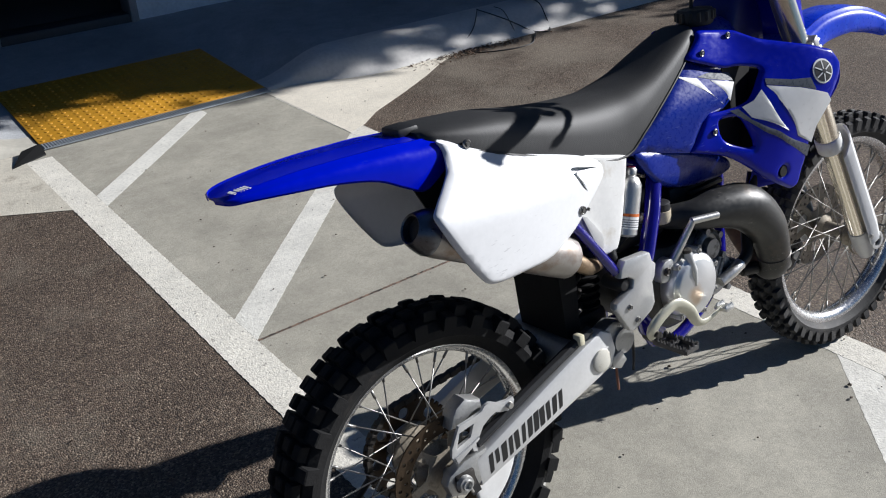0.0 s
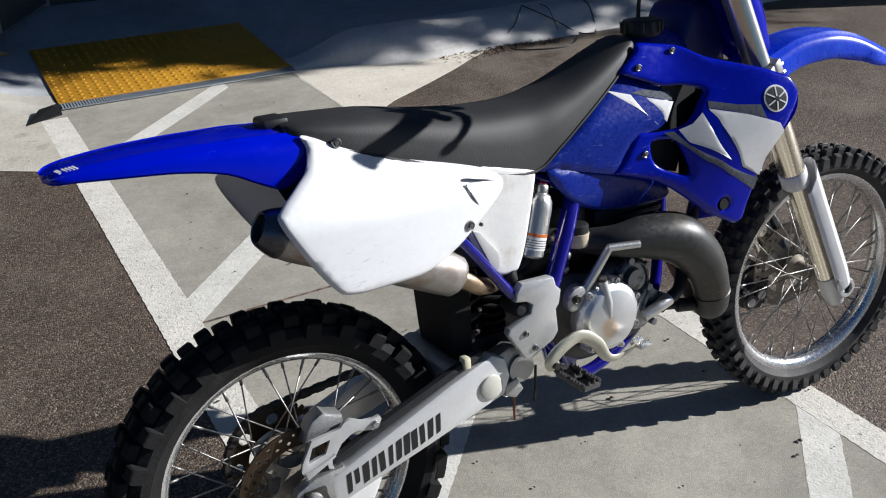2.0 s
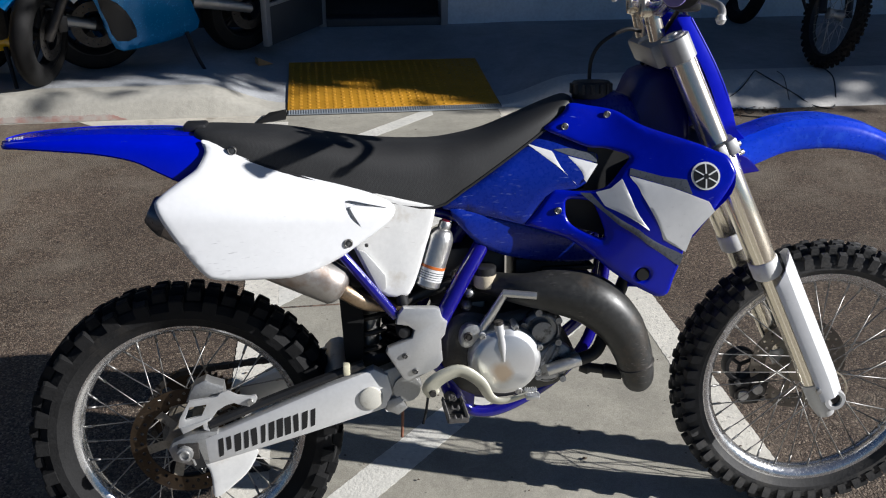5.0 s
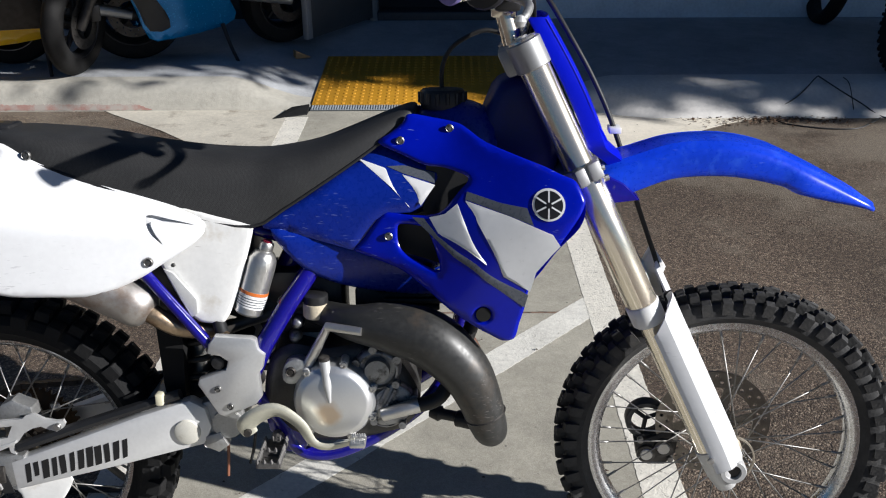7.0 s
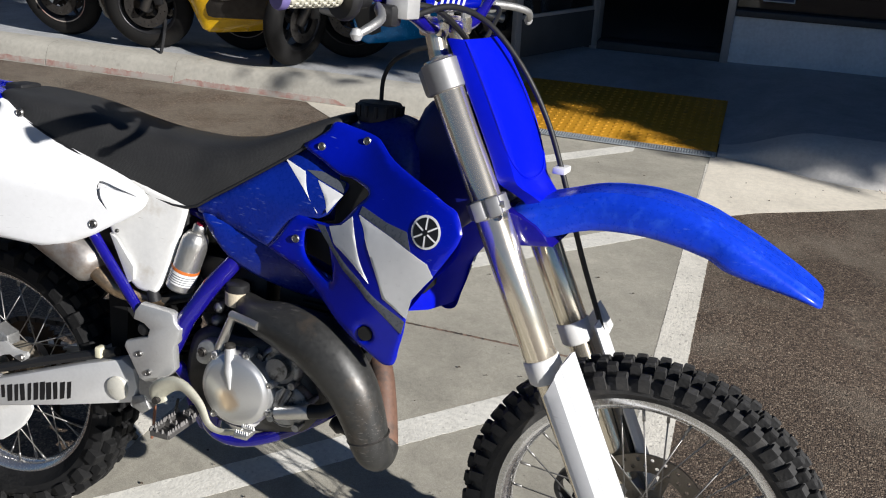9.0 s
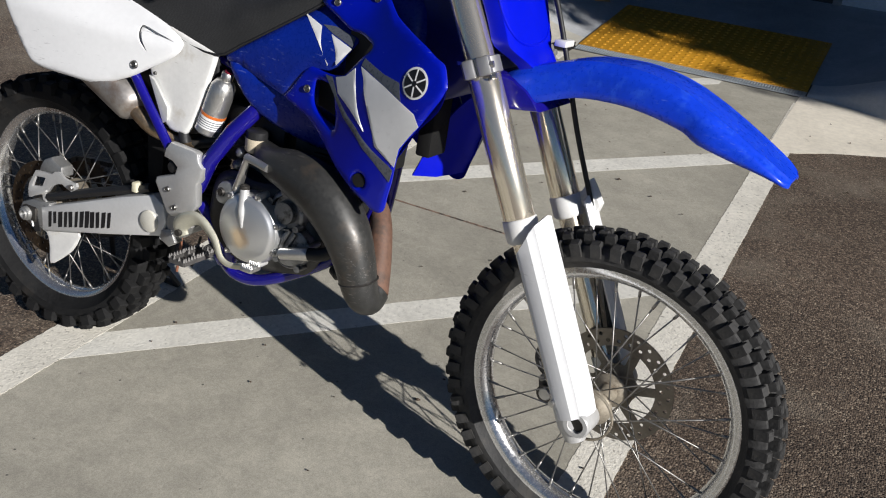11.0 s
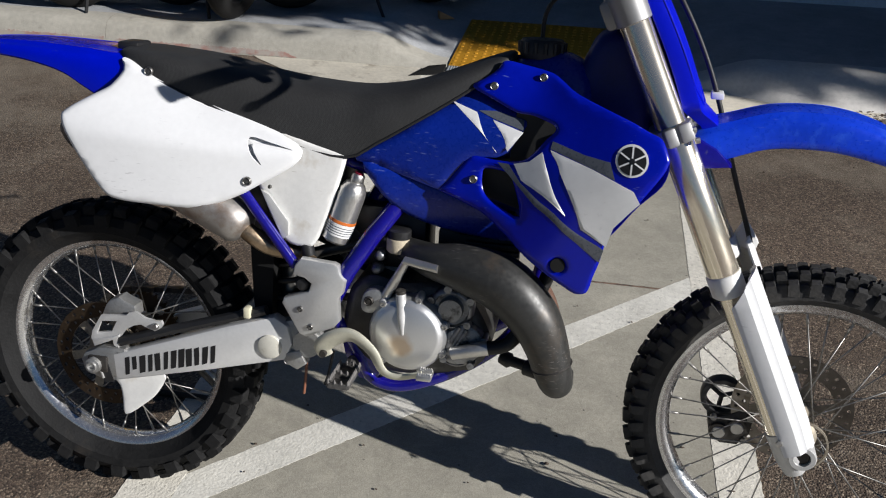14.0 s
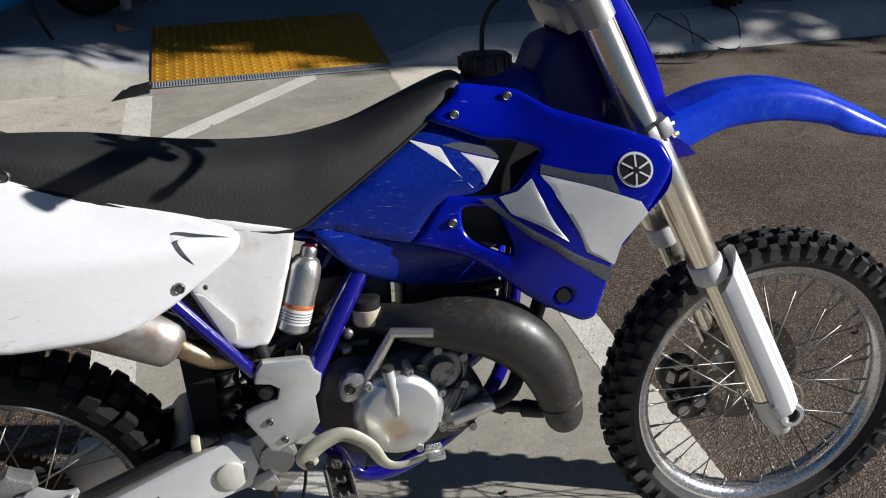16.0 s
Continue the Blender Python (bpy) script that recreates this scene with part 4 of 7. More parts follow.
number_outline = [(0.084, 0.990), (0.147, 0.963), (0.253, 0.926), (0.331, 0.901), (0.397, 0.877), (0.440, 0.858), (0.456, 0.838), (0.440, 0.812), (0.374, 0.770), (0.332, 0.746), (0.261, 0.721), (0.180, 0.722), (0.102, 0.728), (0.070, 0.748), (0.022, 0.822), (-0.004, 0.878), (0.006, 0.897), (0.043, 0.921), (0.072, 0.940), (0.087, 0.968)]
both(lambda: panel(number_outline, white_side, 0.004, 0.012, 0.010, 0.007, [[(0.356, 0.863), (0.400, 0.8545), (0.441, 0.843), (0.400, 0.8495), (0.3665, 0.853), (0.372, 0.835), (0.384, 0.812), (0.364, 0.832)]], 4, rim=False), "number_panel", WHITE, "white plastic side number panel with a molded notch")
both(lambda: panel([(0.346, 0.872), (0.452, 0.848), (0.440, 0.830), (0.390, 0.804), (0.352, 0.826)], lambda x, z: white_side(x, z) + 0.012, 0.003, 0.012, 0, 0, (), 0), "notch_face", WHITE)
both(lambda: panel([(0.400, 0.868), (0.442, 0.866), (0.470, 0.858), (0.533, 0.842), (0.541, 0.832), (0.522, 0.760), (0.502, 0.697), (0.485, 0.660), (0.469, 0.650), (0.421, 0.660), (0.375, 0.745), (0.36, 0.80)], lambda x, z: -0.104 - 0.05 * max(0, 0.83 - z) + 0.06 * max(0, x - 0.47), 0.004, 0.014, 0.008, 0.005, (), 4), "side_cover", WHITE_OLD, "white airbox side cover")
both(lambda: slab([(0.376, 0.760), (0.392, 0.752), (0.432, 0.700), (0.432, 0.672), (0.420, 0.664)], -0.1185, -0.110, 0.001), "cover_patch", ALU_PAINT)
bolts([(0.140, white_side(0.140, 0.968) - 0.001, 0.968), (0.358, white_side(0.358, 0.781) - 0.001, 0.781)], 0.009, BOLT, "button-head panel bolt")
bolts([(0.395, -0.118, 0.768)], 0.004)


def ring_shape(half, top, low, crown):
    """Cross-section of seat or tank: half width, top and lower height, crown flatness; from right to left over the top."""
    pts = []
    for k in range(13):
        a = math.pi * k / 12
        c, s = -math.cos(a), math.sin(a)
        pts.append((half * math.copysign(abs(c) ** crown, c), low + (top - low) * s ** crown))
    return pts


seat_rows = [(0.066, 0.044, 0.998, 0.980, 0.42), (0.072, 0.070, 1.006, 0.978, 0.36), (0.14, 0.090, 1.004, 0.954, 0.45), (0.24, 0.096, 0.997, 0.918, 0.52), (0.34, 0.100, 0.979, 0.884, 0.56), (0.44, 0.101, 0.966, 0.850, 0.58), (0.54, 0.098, 0.962, 0.832, 0.58),
             (0.60, 0.095, 0.968, 0.864, 0.58), (0.66, 0.088, 0.981, 0.902, 0.58), (0.73, 0.078, 1.008, 0.948, 0.58), (0.79, 0.066, 1.033, 0.990, 0.6), (0.832, 0.050, 1.048, 1.022, 0.62), (0.844, 0.032, 1.046, 1.032, 0.8)]
bm = bmesh.new()
rings(bm, [[(r[0], y, z) for y, z in ring_shape(*r[1:])] for r in curve(seat_rows, 3)])
part("seat", bm, SEAT, bike, "black gripper seat with fine woven texture", 60)
for s in (-1, 1):
    part("seat_piping", tube([(r[0], s * (r[1] + 0.0005), r[3] + 0.003) for r in curve(seat_rows[2:-1], 3)], 0.0030, 8, smooth=False), BLACK, bike, "black edge binding of the seat cover")

tank_rows = [(0.560, 0.045, 0.850, 0.810, 0.8), (0.60, 0.070, 0.875, 0.790, 0.6), (0.66, 0.082, 0.905, 0.752, 0.6), (0.72, 0.086, 0.935, 0.722, 0.6), (0.78, 0.084, 0.972, 0.712, 0.62), (0.84, 0.080, 1.030, 0.716, 0.68), (0.90, 0.080, 1.056, 0.74, 0.70), (0.95, 0.075, 1.052, 0.78, 0.72), (0.985, 0.060, 1.030, 0.84, 0.75), (1.00, 0.030, 0.99, 0.88, 0.8)]
bm, loops = bmesh.new(), []
for x, half, top, low, crown in curve(tank_rows, 3):
    loop = []
    for k in range(24):
        a = 2 * math.pi * k / 24
        c, s = -math.cos(a), math.sin(a)
        loop.append((x, half * math.copysign(abs(c) ** crown, c), (top + low) / 2 + (top - low) / 2 * math.copysign(abs(s) ** crown, s)))
    loops.append(loop)
rings(bm, loops)
part("fuel_tank", bm, BLUE_DEEP, bike, "scuffed dark blue plastic fuel tank", 60)
cap = bmesh.new()
lathe([(0.040, 1.040), (0.042, 1.050), (0.042, 1.070), (0.038, 1.075), (0.012, 1.077), (0.001, 1.078)], (0.892, -0.008, 0), (0, 0, 1), 28, cap)
cap = part("fuel_cap", cap, BLACK, bike, "ribbed black fuel cap")
for k in range(14):
    a = 2 * math.pi * k / 14
    part("rib", tube([(0.892 + 0.042 * math.cos(a), -0.008 + 0.042 * math.sin(a), 1.050), (0.892 + 0.042 * math.cos(a), -0.008 + 0.042 * math.sin(a), 1.070)], 0.0042, 6, smooth=False), BLACK, cap)
part("vent_hose", tube([(0.890, 0, 1.074), (0.893, -0.002, 1.12), (0.915, -0.004, 1.155), (0.965, -0.004, 1.180), (1.000, -0.004, 1.175)], 0.0042, 8), RUBBER_HOSE, bike, "thin black vent hose from the cap")


SHROUD_KNOTS = np.array([(0.904, 1.013, -0.076), (0.817, 0.993, -0.078), (0.794, 0.825, -0.119), (0.750, 0.850, -0.114), (0.869, 0.870, -0.138), (0.917, 0.895, -0.156), (0.959, 0.697, -0.178), (1.072, 0.902, -0.211), (1.093, 0.829, -0.214), (1.046, 0.740, -0.193), (1.119, 0.939, -0.204), (0.969, 0.789, -0.188), (1.022, 0.646, -0.176), (0.850, 1.050, -0.062), (0.730, 0.790, -0.112)])


def bend(r2):
    return 0.5 * r2 * np.log(r2 + 1e-9)


_p = SHROUD_KNOTS[:, :2]
_k = bend(((_p[:, None] - _p) ** 2).sum(-1)) + 0.002 * np.eye(len(_p))
_a = np.hstack([np.ones((len(_p), 1)), _p])
SHROUD_W = np.linalg.solve(np.block([[_k, _a], [_a.T, np.zeros((3, 3))]]), np.r_[SHROUD_KNOTS[:, 2], 0, 0, 0])


def shroud_side(x, z):
    """A smooth face bent through a few knots of the moulding."""
    r2 = ((_p - (x, z)) ** 2).sum(-1)
    return float(bend(r2) @ SHROUD_W[:-3] + SHROUD_W[-3:] @ (1, x, z)) - 0.004


shroud_outline = [(0.774, 0.986), (0.795, 1.002), (0.818, 1.020), (0.825, 1.033), (0.839, 1.036), (0.869, 1.031), (0.919, 1.022), (0.940, 1.011), (0.970, 0.993), (1.037, 0.971), (1.068, 0.961), (1.096, 0.949), (1.113, 0.943), (1.122, 0.934), (1.133, 0.910), (1.132, 0.901), (1.125, 0.883), (1.097, 0.838), (1.080, 0.813), (1.057, 0.783), (1.046, 0.755), (1.042, 0.738), (1.037, 0.707), (1.029, 0.677), (1.024, 0.652), (1.017, 0.641), (0.999, 0.638), (0.977, 0.649), (0.948, 0.665), (0.903, 0.695), (0.867, 0.726), (0.820, 0.760), (0.780, 0.775), (0.735, 0.789), (0.728, 0.795), (0.747, 0.816), (0.771, 0.850), (0.781, 0.860), (0.793, 0.865), (0.833, 0.862), (0.869, 0.866), (0.892, 0.876), (0.919, 0.909), (0.936, 0.928), (0.933, 0.937), (0.918, 0.942), (0.892, 0.948), (0.859, 0.950), (0.816, 0.967)]
slot = [(0.814, 0.845), (0.844, 0.846), (0.859, 0.842), (0.871, 0.824), (0.886, 0.769), (0.845, 0.780), (0.821, 0.794), (0.811, 0.810), (0.809, 0.832)]
hole = [(0.964 + 0.0135 * math.cos(a), 0.691 + 0.0135 * math.sin(a)) for a in (2 * math.pi * k / 12 for k in range(12))]
shrouds = both(lambda: panel(shroud_outline, shroud_side, 0.004, 0.010, 0.008, 0.005, [slot, hole], 3), "radiator_shroud", BLUE, "glossy blue plastic radiator shroud with graphics")

for s, par in zip((-1, 1), shrouds):
    # cup coloured black to give the hole its inner shade
    part("recess", lathe([(0.0135, 0.0), (0.0125, 0.026), (0.001, 0.0265)], (0.964, -s * (shroud_side(0.964, 0.691) - 0.001) if s > 0 else shroud_side(0.964, 0.691) + 0.001, 0.691), (0, -s, 0), 16), MATT_BLACK, par)


def duct():
    """The return of the shroud: its leading edge folded inwards to the radiator."""
    bm = bmesh.new()
    edge = curve([(1.122, 0.930), (1.134, 0.900), (1.126, 0.864), (1.092, 0.824), (1.066, 0.784), (1.040, 0.742), (1.031, 0.694), (1.018, 0.656)], 3)
    rows = []
    for x, z in edge:
        y = shroud_side(x, z) + 0.006
        rows.append([(x, y, z), (x - 0.012, y + 0.020, z - 0.004), (x - 0.040, y + 0.052, z - 0.012), (x - 0.085, y + 0.078, z - 0.016),
                     (x - 0.087, y + 0.075, z - 0.013), (x - 0.042, y + 0.048, z - 0.009), (x - 0.015, y + 0.017, z - 0.001)])
    return rings(bm, rows)


both(duct, "shroud_duct", BLUE_SATIN, "blue inner duct of the shroud", 60)


def decal(outline, mat, name="decal", lift=0.0009, face=shroud_side, parents=None, label=""):
    for s, par in zip((0, 1), parents or shrouds):
        bm = panel(outline, lambda x, z: face(x, z) - lift, 0.0006, 0.0065, 0, 0, (), 0, flip=bool(s))
        part(name, bm, mat, par, label)


decal([(0.917, 0.892), (0.895, 0.872), (0.867, 0.863), (0.883, 0.837), (0.969, 0.788)], WHITE_DECAL, label="white graphic")
decal([(0.931, 0.898), (1.007, 0.878), (1.045, 0.864), (1.080, 0.850), (1.093, 0.830), (1.079, 0.813), (1.054, 0.779), (1.045, 0.741), (0.998, 0.768)], WHITE_DECAL, label="white graphic")
decal([(0.934, 0.913), (0.992, 0.899), (1.036, 0.894), (1.047, 0.865), (1.007, 0.879), (0.931, 0.900)], GREY_DECAL, lift=0.0011, label="dark grey graphic")
decal([(0.836, 0.861), (0.857, 0.861), (0.883, 0.831), (0.945, 0.791), (1.042, 0.734), (1.036, 0.709), (0.970, 0.756), (0.910, 0.798), (0.877, 0.827)], GREY_DECAL, lift=0.0010, label="dark grey graphic")
# round badge: dark disc, pale ring and pale bars
BX, BZ, BR = 1.0715, 0.9015, 0.0275
circle = lambda r, n=28: [(BX + r * math.cos(2 * math.pi * k / n), BZ + r * math.sin(2 * math.pi * k / n)) for k in range(n)]
decal(circle(BR), WHITE_DECAL, "badge", 0.0014, label="pale round badge")
decal(circle(BR * 0.86), BLACK_DECAL, "badge", 0.0020, label="dark badge field")
for k in range(3):
    a = math.pi / 2 + math.pi * k / 3
    c, s = math.cos(a), math.sin(a)
    edge = [(BR * 0.86 * (i / 6 - 1), -0.0014) for i in range(13)]
    q = [(BX + u * c - v * s, BZ + u * s + v * c) for u, v in edge + [(u, -v) for u, v in edge[::-1]]]
    decal(q, WHITE_DECAL, "badge", 0.0026 + 0.0002 * k, label="pale badge bar")
decal(circle(0.0052, 16), BLACK_DECAL, "badge", 0.0033, label="dark badge centre")


def tank_side(x, z):
    return -0.092 - 0.123 * (x - 0.554) + 0.35 * ((z - 0.90) + math.sqrt((z - 0.90) ** 2 + 0.0006))


tank_panel = both(lambda: panel([(0.559, 0.828), (0.554, 0.840), (0.655, 0.898), (0.737, 0.957), (0.779, 0.982), (0.820, 0.964), (0.880, 0.942), (0.882, 0.926), (0.854, 0.877), (0.833, 0.866), (0.793, 0.863), (0.772, 0.847), (0.748, 0.813), (0.728, 0.791), (0.644, 0.813), (0.614, 0.821)], tank_side, 0.004, 0.014, 0.008, 0.005, (), 0), "tank_graphic_panel", BLUE_DEEP, "deep blue tank side with worn graphics")
decal([(0.737, 0.957), (0.787, 0.942), (0.832, 0.876)], WHITE_DECAL, face=tank_side, parents=tank_panel, label="white wedge graphic")
decal([(0.819, 0.932), (0.878, 0.916), (0.852, 0.880)], WHITE_DECAL, face=tank_side, parents=tank_panel, label="white wedge graphic")
decal([(0.790, 0.945), (0.822, 0.947), (0.877, 0.936), (0.877, 0.919), (0.820, 0.934)], GREY_DECAL, face=tank_side, parents=tank_panel, lift=0.0008, label="dark grey graphic")
both(lambda: panel([(0.572, 0.828), (0.660, 0.812), (0.743, 0.790), (0.810, 0.768), (0.880, 0.735), (0.902, 0.705), (0.860, 0.694), (0.780, 0.700), (0.715, 0.712), (0.660, 0.732), (0.615, 0.765)], lambda x, z: -0.098 + 0.25 * max(0, 0.76 - z), 0.004, 0.016, 0.010, 0.006, (), 3), "tank_lower_side", BLUE_DEEP, "dark blue lower flank of the tank")
for bx, bz in ((0.815, 0.991), (0.904, 1.013), (0.793, 0.823)):
    bolts([(bx, shroud_side(bx, bz) - 0.001, bz)], 0.0078, BOLT, "dull button-head shroud bolt", 0.0032)

# radiators behind the shrouds
both(lambda: block((0.955, -0.128, 0.70), (0.990, -0.050, 0.93), 0.006), "radiator", MATT_BLACK, "dark finned radiator")
both(lambda: panel([(0.862, 0.955), (0.95, 0.935), (0.935, 0.86), (0.90, 0.76), (0.80, 0.79), (0.80, 0.85), (0.855, 0.862)], lambda x, z: -0.094 - 0.08 * (x - 0.80), 0.004, 0.03, 0, 0, (), 0), "louvre", RUBBER_HOSE, "black louvre behind the shroud")
for k in range(5):
    both(lambda: moved(block((-0.004, -0.010, -0.036), (0.004, 0.006, 0.036), 0.002), Matrix.Translation((0.872 + 0.012 * k, -0.088 - 0.0010 * k, 0.910)) @ Matrix.Rotation(0.25, 4, "Y")), "louvre_slat", RUBBER_HOSE)
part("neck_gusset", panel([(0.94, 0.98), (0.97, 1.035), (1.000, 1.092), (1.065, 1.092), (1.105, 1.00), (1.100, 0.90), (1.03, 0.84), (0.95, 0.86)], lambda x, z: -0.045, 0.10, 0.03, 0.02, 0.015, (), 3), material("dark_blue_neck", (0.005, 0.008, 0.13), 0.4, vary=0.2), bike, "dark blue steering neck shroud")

# rear fender
def arch(rows, thick=0.004, n=48, ridge=0.0):
    """A trough open below: rows of x, z of the ridge, half width, side drop, ridge sharpness."""
    bm = bmesh.new()
    outer, inner = [], []
    for x, z, half, fall, crease in curve(rows, 4):
        for store, t in ((outer, 0), (inner, thick)):
            loop = []
            for k in range(n + 1):
                u = -1 + 2 * k / n
                w = abs(u)
                drop = fall * (0.22 * w ** 2 + 0.78 * w ** 6) + crease * w - ridge * math.exp(-((w - 0.50) / 0.032) ** 2) * (1 if w < 0.5 else 0.55) + ridge * 0.45 * smoothstep(0.56, 0.60, w)
                loop.append((x, (half - t) * math.sin(u * math.pi / 2 * 0.98) * 1.0, z - drop - t))
            store.append(loop)
    rings(bm, [o + i[::-1] for o, i in zip(outer, inner)])
    return bm


part("rear_fender", arch([(-0.312, 0.990, 0.018, 0.003, 0.0), (-0.300, 0.993, 0.052, 0.006, 0.001), (-0.27, 0.999, 0.066, 0.010, 0.003), (-0.20, 1.005, 0.078, 0.019, 0.005), (-0.12, 1.007, 0.086, 0.028, 0.006), (-0.05, 1.005, 0.090, 0.044, 0.004), (0.00, 1.003, 0.093, 0.072, 0.0), (0.04, 1.000, 0.094, 0.085, 0.0), (0.085, 0.996, 0.090, 0.060, 0.0), (0.12, 0.992, 0.086, 0.03, 0.0)], ridge=0.0045), material("glossy_fender_blue", (0.001, 0.006, 0.50), 0.20, spec=0.45, vary=0.05, scale=9, mottle=0.03, stain=(0.03, 0.05, 0.55), stain_scale=30, stain_at=0.68), bike, "glossy blue plastic rear fender")
for dx, w in ((0.0, 0.003), (0.009, 0.0015), (0.014, 0.0015), (0.019, 0.0015), (0.024, 0.0015)):
    part("fender_marking", moved(block((-w, -0.009, 0), (w, 0.009, 0.0008), 0), Matrix.Translation((-0.288 + dx, -0.036 - dx * 0.2, 0.9965 + dx * 0.13)) @ Matrix.Rotation(0.16, 4, "X") @ Matrix.Rotation(-0.17, 4, "Y") @ Matrix.Rotation(0.3, 4, "Z")), WHITE_DECAL, bike, "small pale maker's mark", 0)
part("inner_fender", panel([(0.03, 0.955), (0.09, 0.975), (0.30, 0.90), (0.34, 0.76), (0.30, 0.70), (0.18, 0.72), (0.06, 0.86)], lambda x, z: -0.052, 0.004, 0.03, 0, 0, (), 2), BLACK, bike)

# silencer
part("mid_pipe", tube([(0.475, -0.070, 0.622), (0.425, -0.090, 0.628), (0.388, -0.108, 0.642), (0.356, -0.116, 0.664), (0.332, -0.114, 0.682)], [0.014, 0.016, 0.018, 0.0185, 0.019], 16), material("heat_tinted_pipe", (0.40, 0.30, 0.20), 0.38, 0.9, 0.2, 20, stain=(0.20, 0.12, 0.07), stain_scale=15, stain_at=0.5), bike, "heat-browned steel pipe into the silencer")
part("silencer", tube([(0.346, -0.115, 0.673), (0.340, -0.114, 0.677), (0.330, -0.113, 0.683), (0.304, -0.112, 0.698), (0.030, -0.115, 0.836), (0.004, -0.116, 0.849)], [0.021, 0.034, 0.042, 0.0445, 0.044, 0.041], 24, smooth=False), material("satin_silencer_alloy", (0.42, 0.395, 0.37), 0.46, 0.75, 0.08, 14, stain=(0.30, 0.235, 0.19), stain_scale=12, stain_at=0.53, mottle=0.05), bike, "dull grey alloy silencer tucked under the panel")
part("silencer_cap", lathe([(0.043, 0.000), (0.043, 0.005), (0.037, 0.022), (0.030, 0.036), (0.0265, 0.040), (0.0235, 0.038), (0.022, 0.016), (0.001, 0.015)], (0.012, -0.116, 0.845), (-0.89, 0.0, 0.455), 22), material("blued_cap_steel", (0.17, 0.18, 0.20), 0.34, 0.9, 0.15, 18, stain=(0.05, 0.05, 0.055), stain_scale=22, stain_at=0.55), bike, "dark blued silencer end cap")
part("outlet", lathe([(0.021, 0.0), (0.0215, 0.002), (0.001, 0.003)], (0.012 - 0.89 * 0.024, -0.116, 0.845 + 0.455 * 0.024), (-0.89, 0.0, 0.455), 20), BLACK, bike, "black disc inside the outlet")
part("seat_catch", block((0.040, -0.030, 0.996), (0.086, 0.030, 1.014), 0.006), BLACK, bike)
bolts([(0.311, -0.143, 0.712)], 0.007, RUST)
both(lambda: tube([(0.255, -0.085, 0.775), (0.30, -0.075, 0.715)], 0.006, 8, smooth=False), "silencer_hanger", BLACK)

# shock absorber with its remote bottle
coil = [(0.395 + 0.020 * t / 7 + 0.042 * math.cos(2 * math.pi * t), 0.0 + 0.042 * math.sin(2 * math.pi * t), 0.48 + 0.26 * t / 7) for t in np.arange(0, 7.01, 0.06)]
part("shock_spring", tube(coil, 0.0065, 8, smooth=False), DARK_STEEL, bike, "dark coil spring of the rear shock")
part("shock_body", tube([(0.39, 0, 0.44), (0.425, 0, 0.80)], 0.024, 14, smooth=False), STEEL, bike)
bot_a, bot_b = Vector((0.519, -0.090, 0.662)), Vector((0.5635, -0.084, 0.800))
bd = (bot_b - bot_a).normalized()
bottle = lathe([(0.001, 0), (0.023, 0.001), (0.0281, 0.006), (0.0275, 0.012), (0.0275, 0.100), (0.026, 0.114), (0.020, 0.126), (0.013, 0.131), (0.001, 0.132)], bot_a, bd, 24)
res = part("shock_reservoir", bottle, ALU, bike, "polished alloy shock reservoir bottle")
part("cap", lathe([(0.0125, 0.128), (0.0135, 0.131), (0.0135, 0.144), (0.011, 0.147), (0.001, 0.147)], bot_a, bd, 16), STEEL, res)
part("adjuster", lathe([(0.009, 0.146), (0.009, 0.150), (0.001, 0.151)], bot_a, bd, 14), RED, res, "dark red anodised adjuster")
part("band", lathe([(0.0276, 0.045), (0.0281, 0.045), (0.0281, 0.051), (0.0276, 0.051)], bot_a, bd, 24, closed=True), ORANGE, res, "orange band")
part("label_patch", lathe([(0.0276, 0.018), (0.0280, 0.018), (0.0280, 0.044), (0.0276, 0.044)], bot_a, bd, 24, closed=True), WHITE_DECAL, res, "white paper label")
for k in range(4):
    part("label_line", lathe([(0.0280, 0.022 + 0.005 * k), (0.0282, 0.022 + 0.005 * k), (0.0282, 0.0235 + 0.005 * k), (0.0280, 0.0235 + 0.005 * k)], bot_a, bd, 24, closed=True), GREY_DECAL, res)
part("airbox_boot", tube([(0.45, -0.04, 0.70), (0.52, -0.03, 0.665), (0.585, -0.02, 0.64)], [0.045, 0.040, 0.034], 16), RUBBER_HOSE, bike)
part("airbox", block((0.30, -0.085, 0.66), (0.535, 0.085, 0.85), 0.02), BLACK, bike, "black airbox")
part("rear_brake_cylinder", tube([(0.468, -0.098, 0.63), (0.462, -0.100, 0.665)], [0.014, 0.012], 12, smooth=False), BLACK, bike)
part("mud_flap", panel([(0.338, 0.70), (0.382, 0.66), (0.382, 0.52), (0.376, 0.44), (0.348, 0.45), (0.338, 0.58)], lambda x, z: -0.074, 0.148, 0.03, 0, 0, (), 2), MATT_BLACK, bike, "black rubber mud flap before the shock")

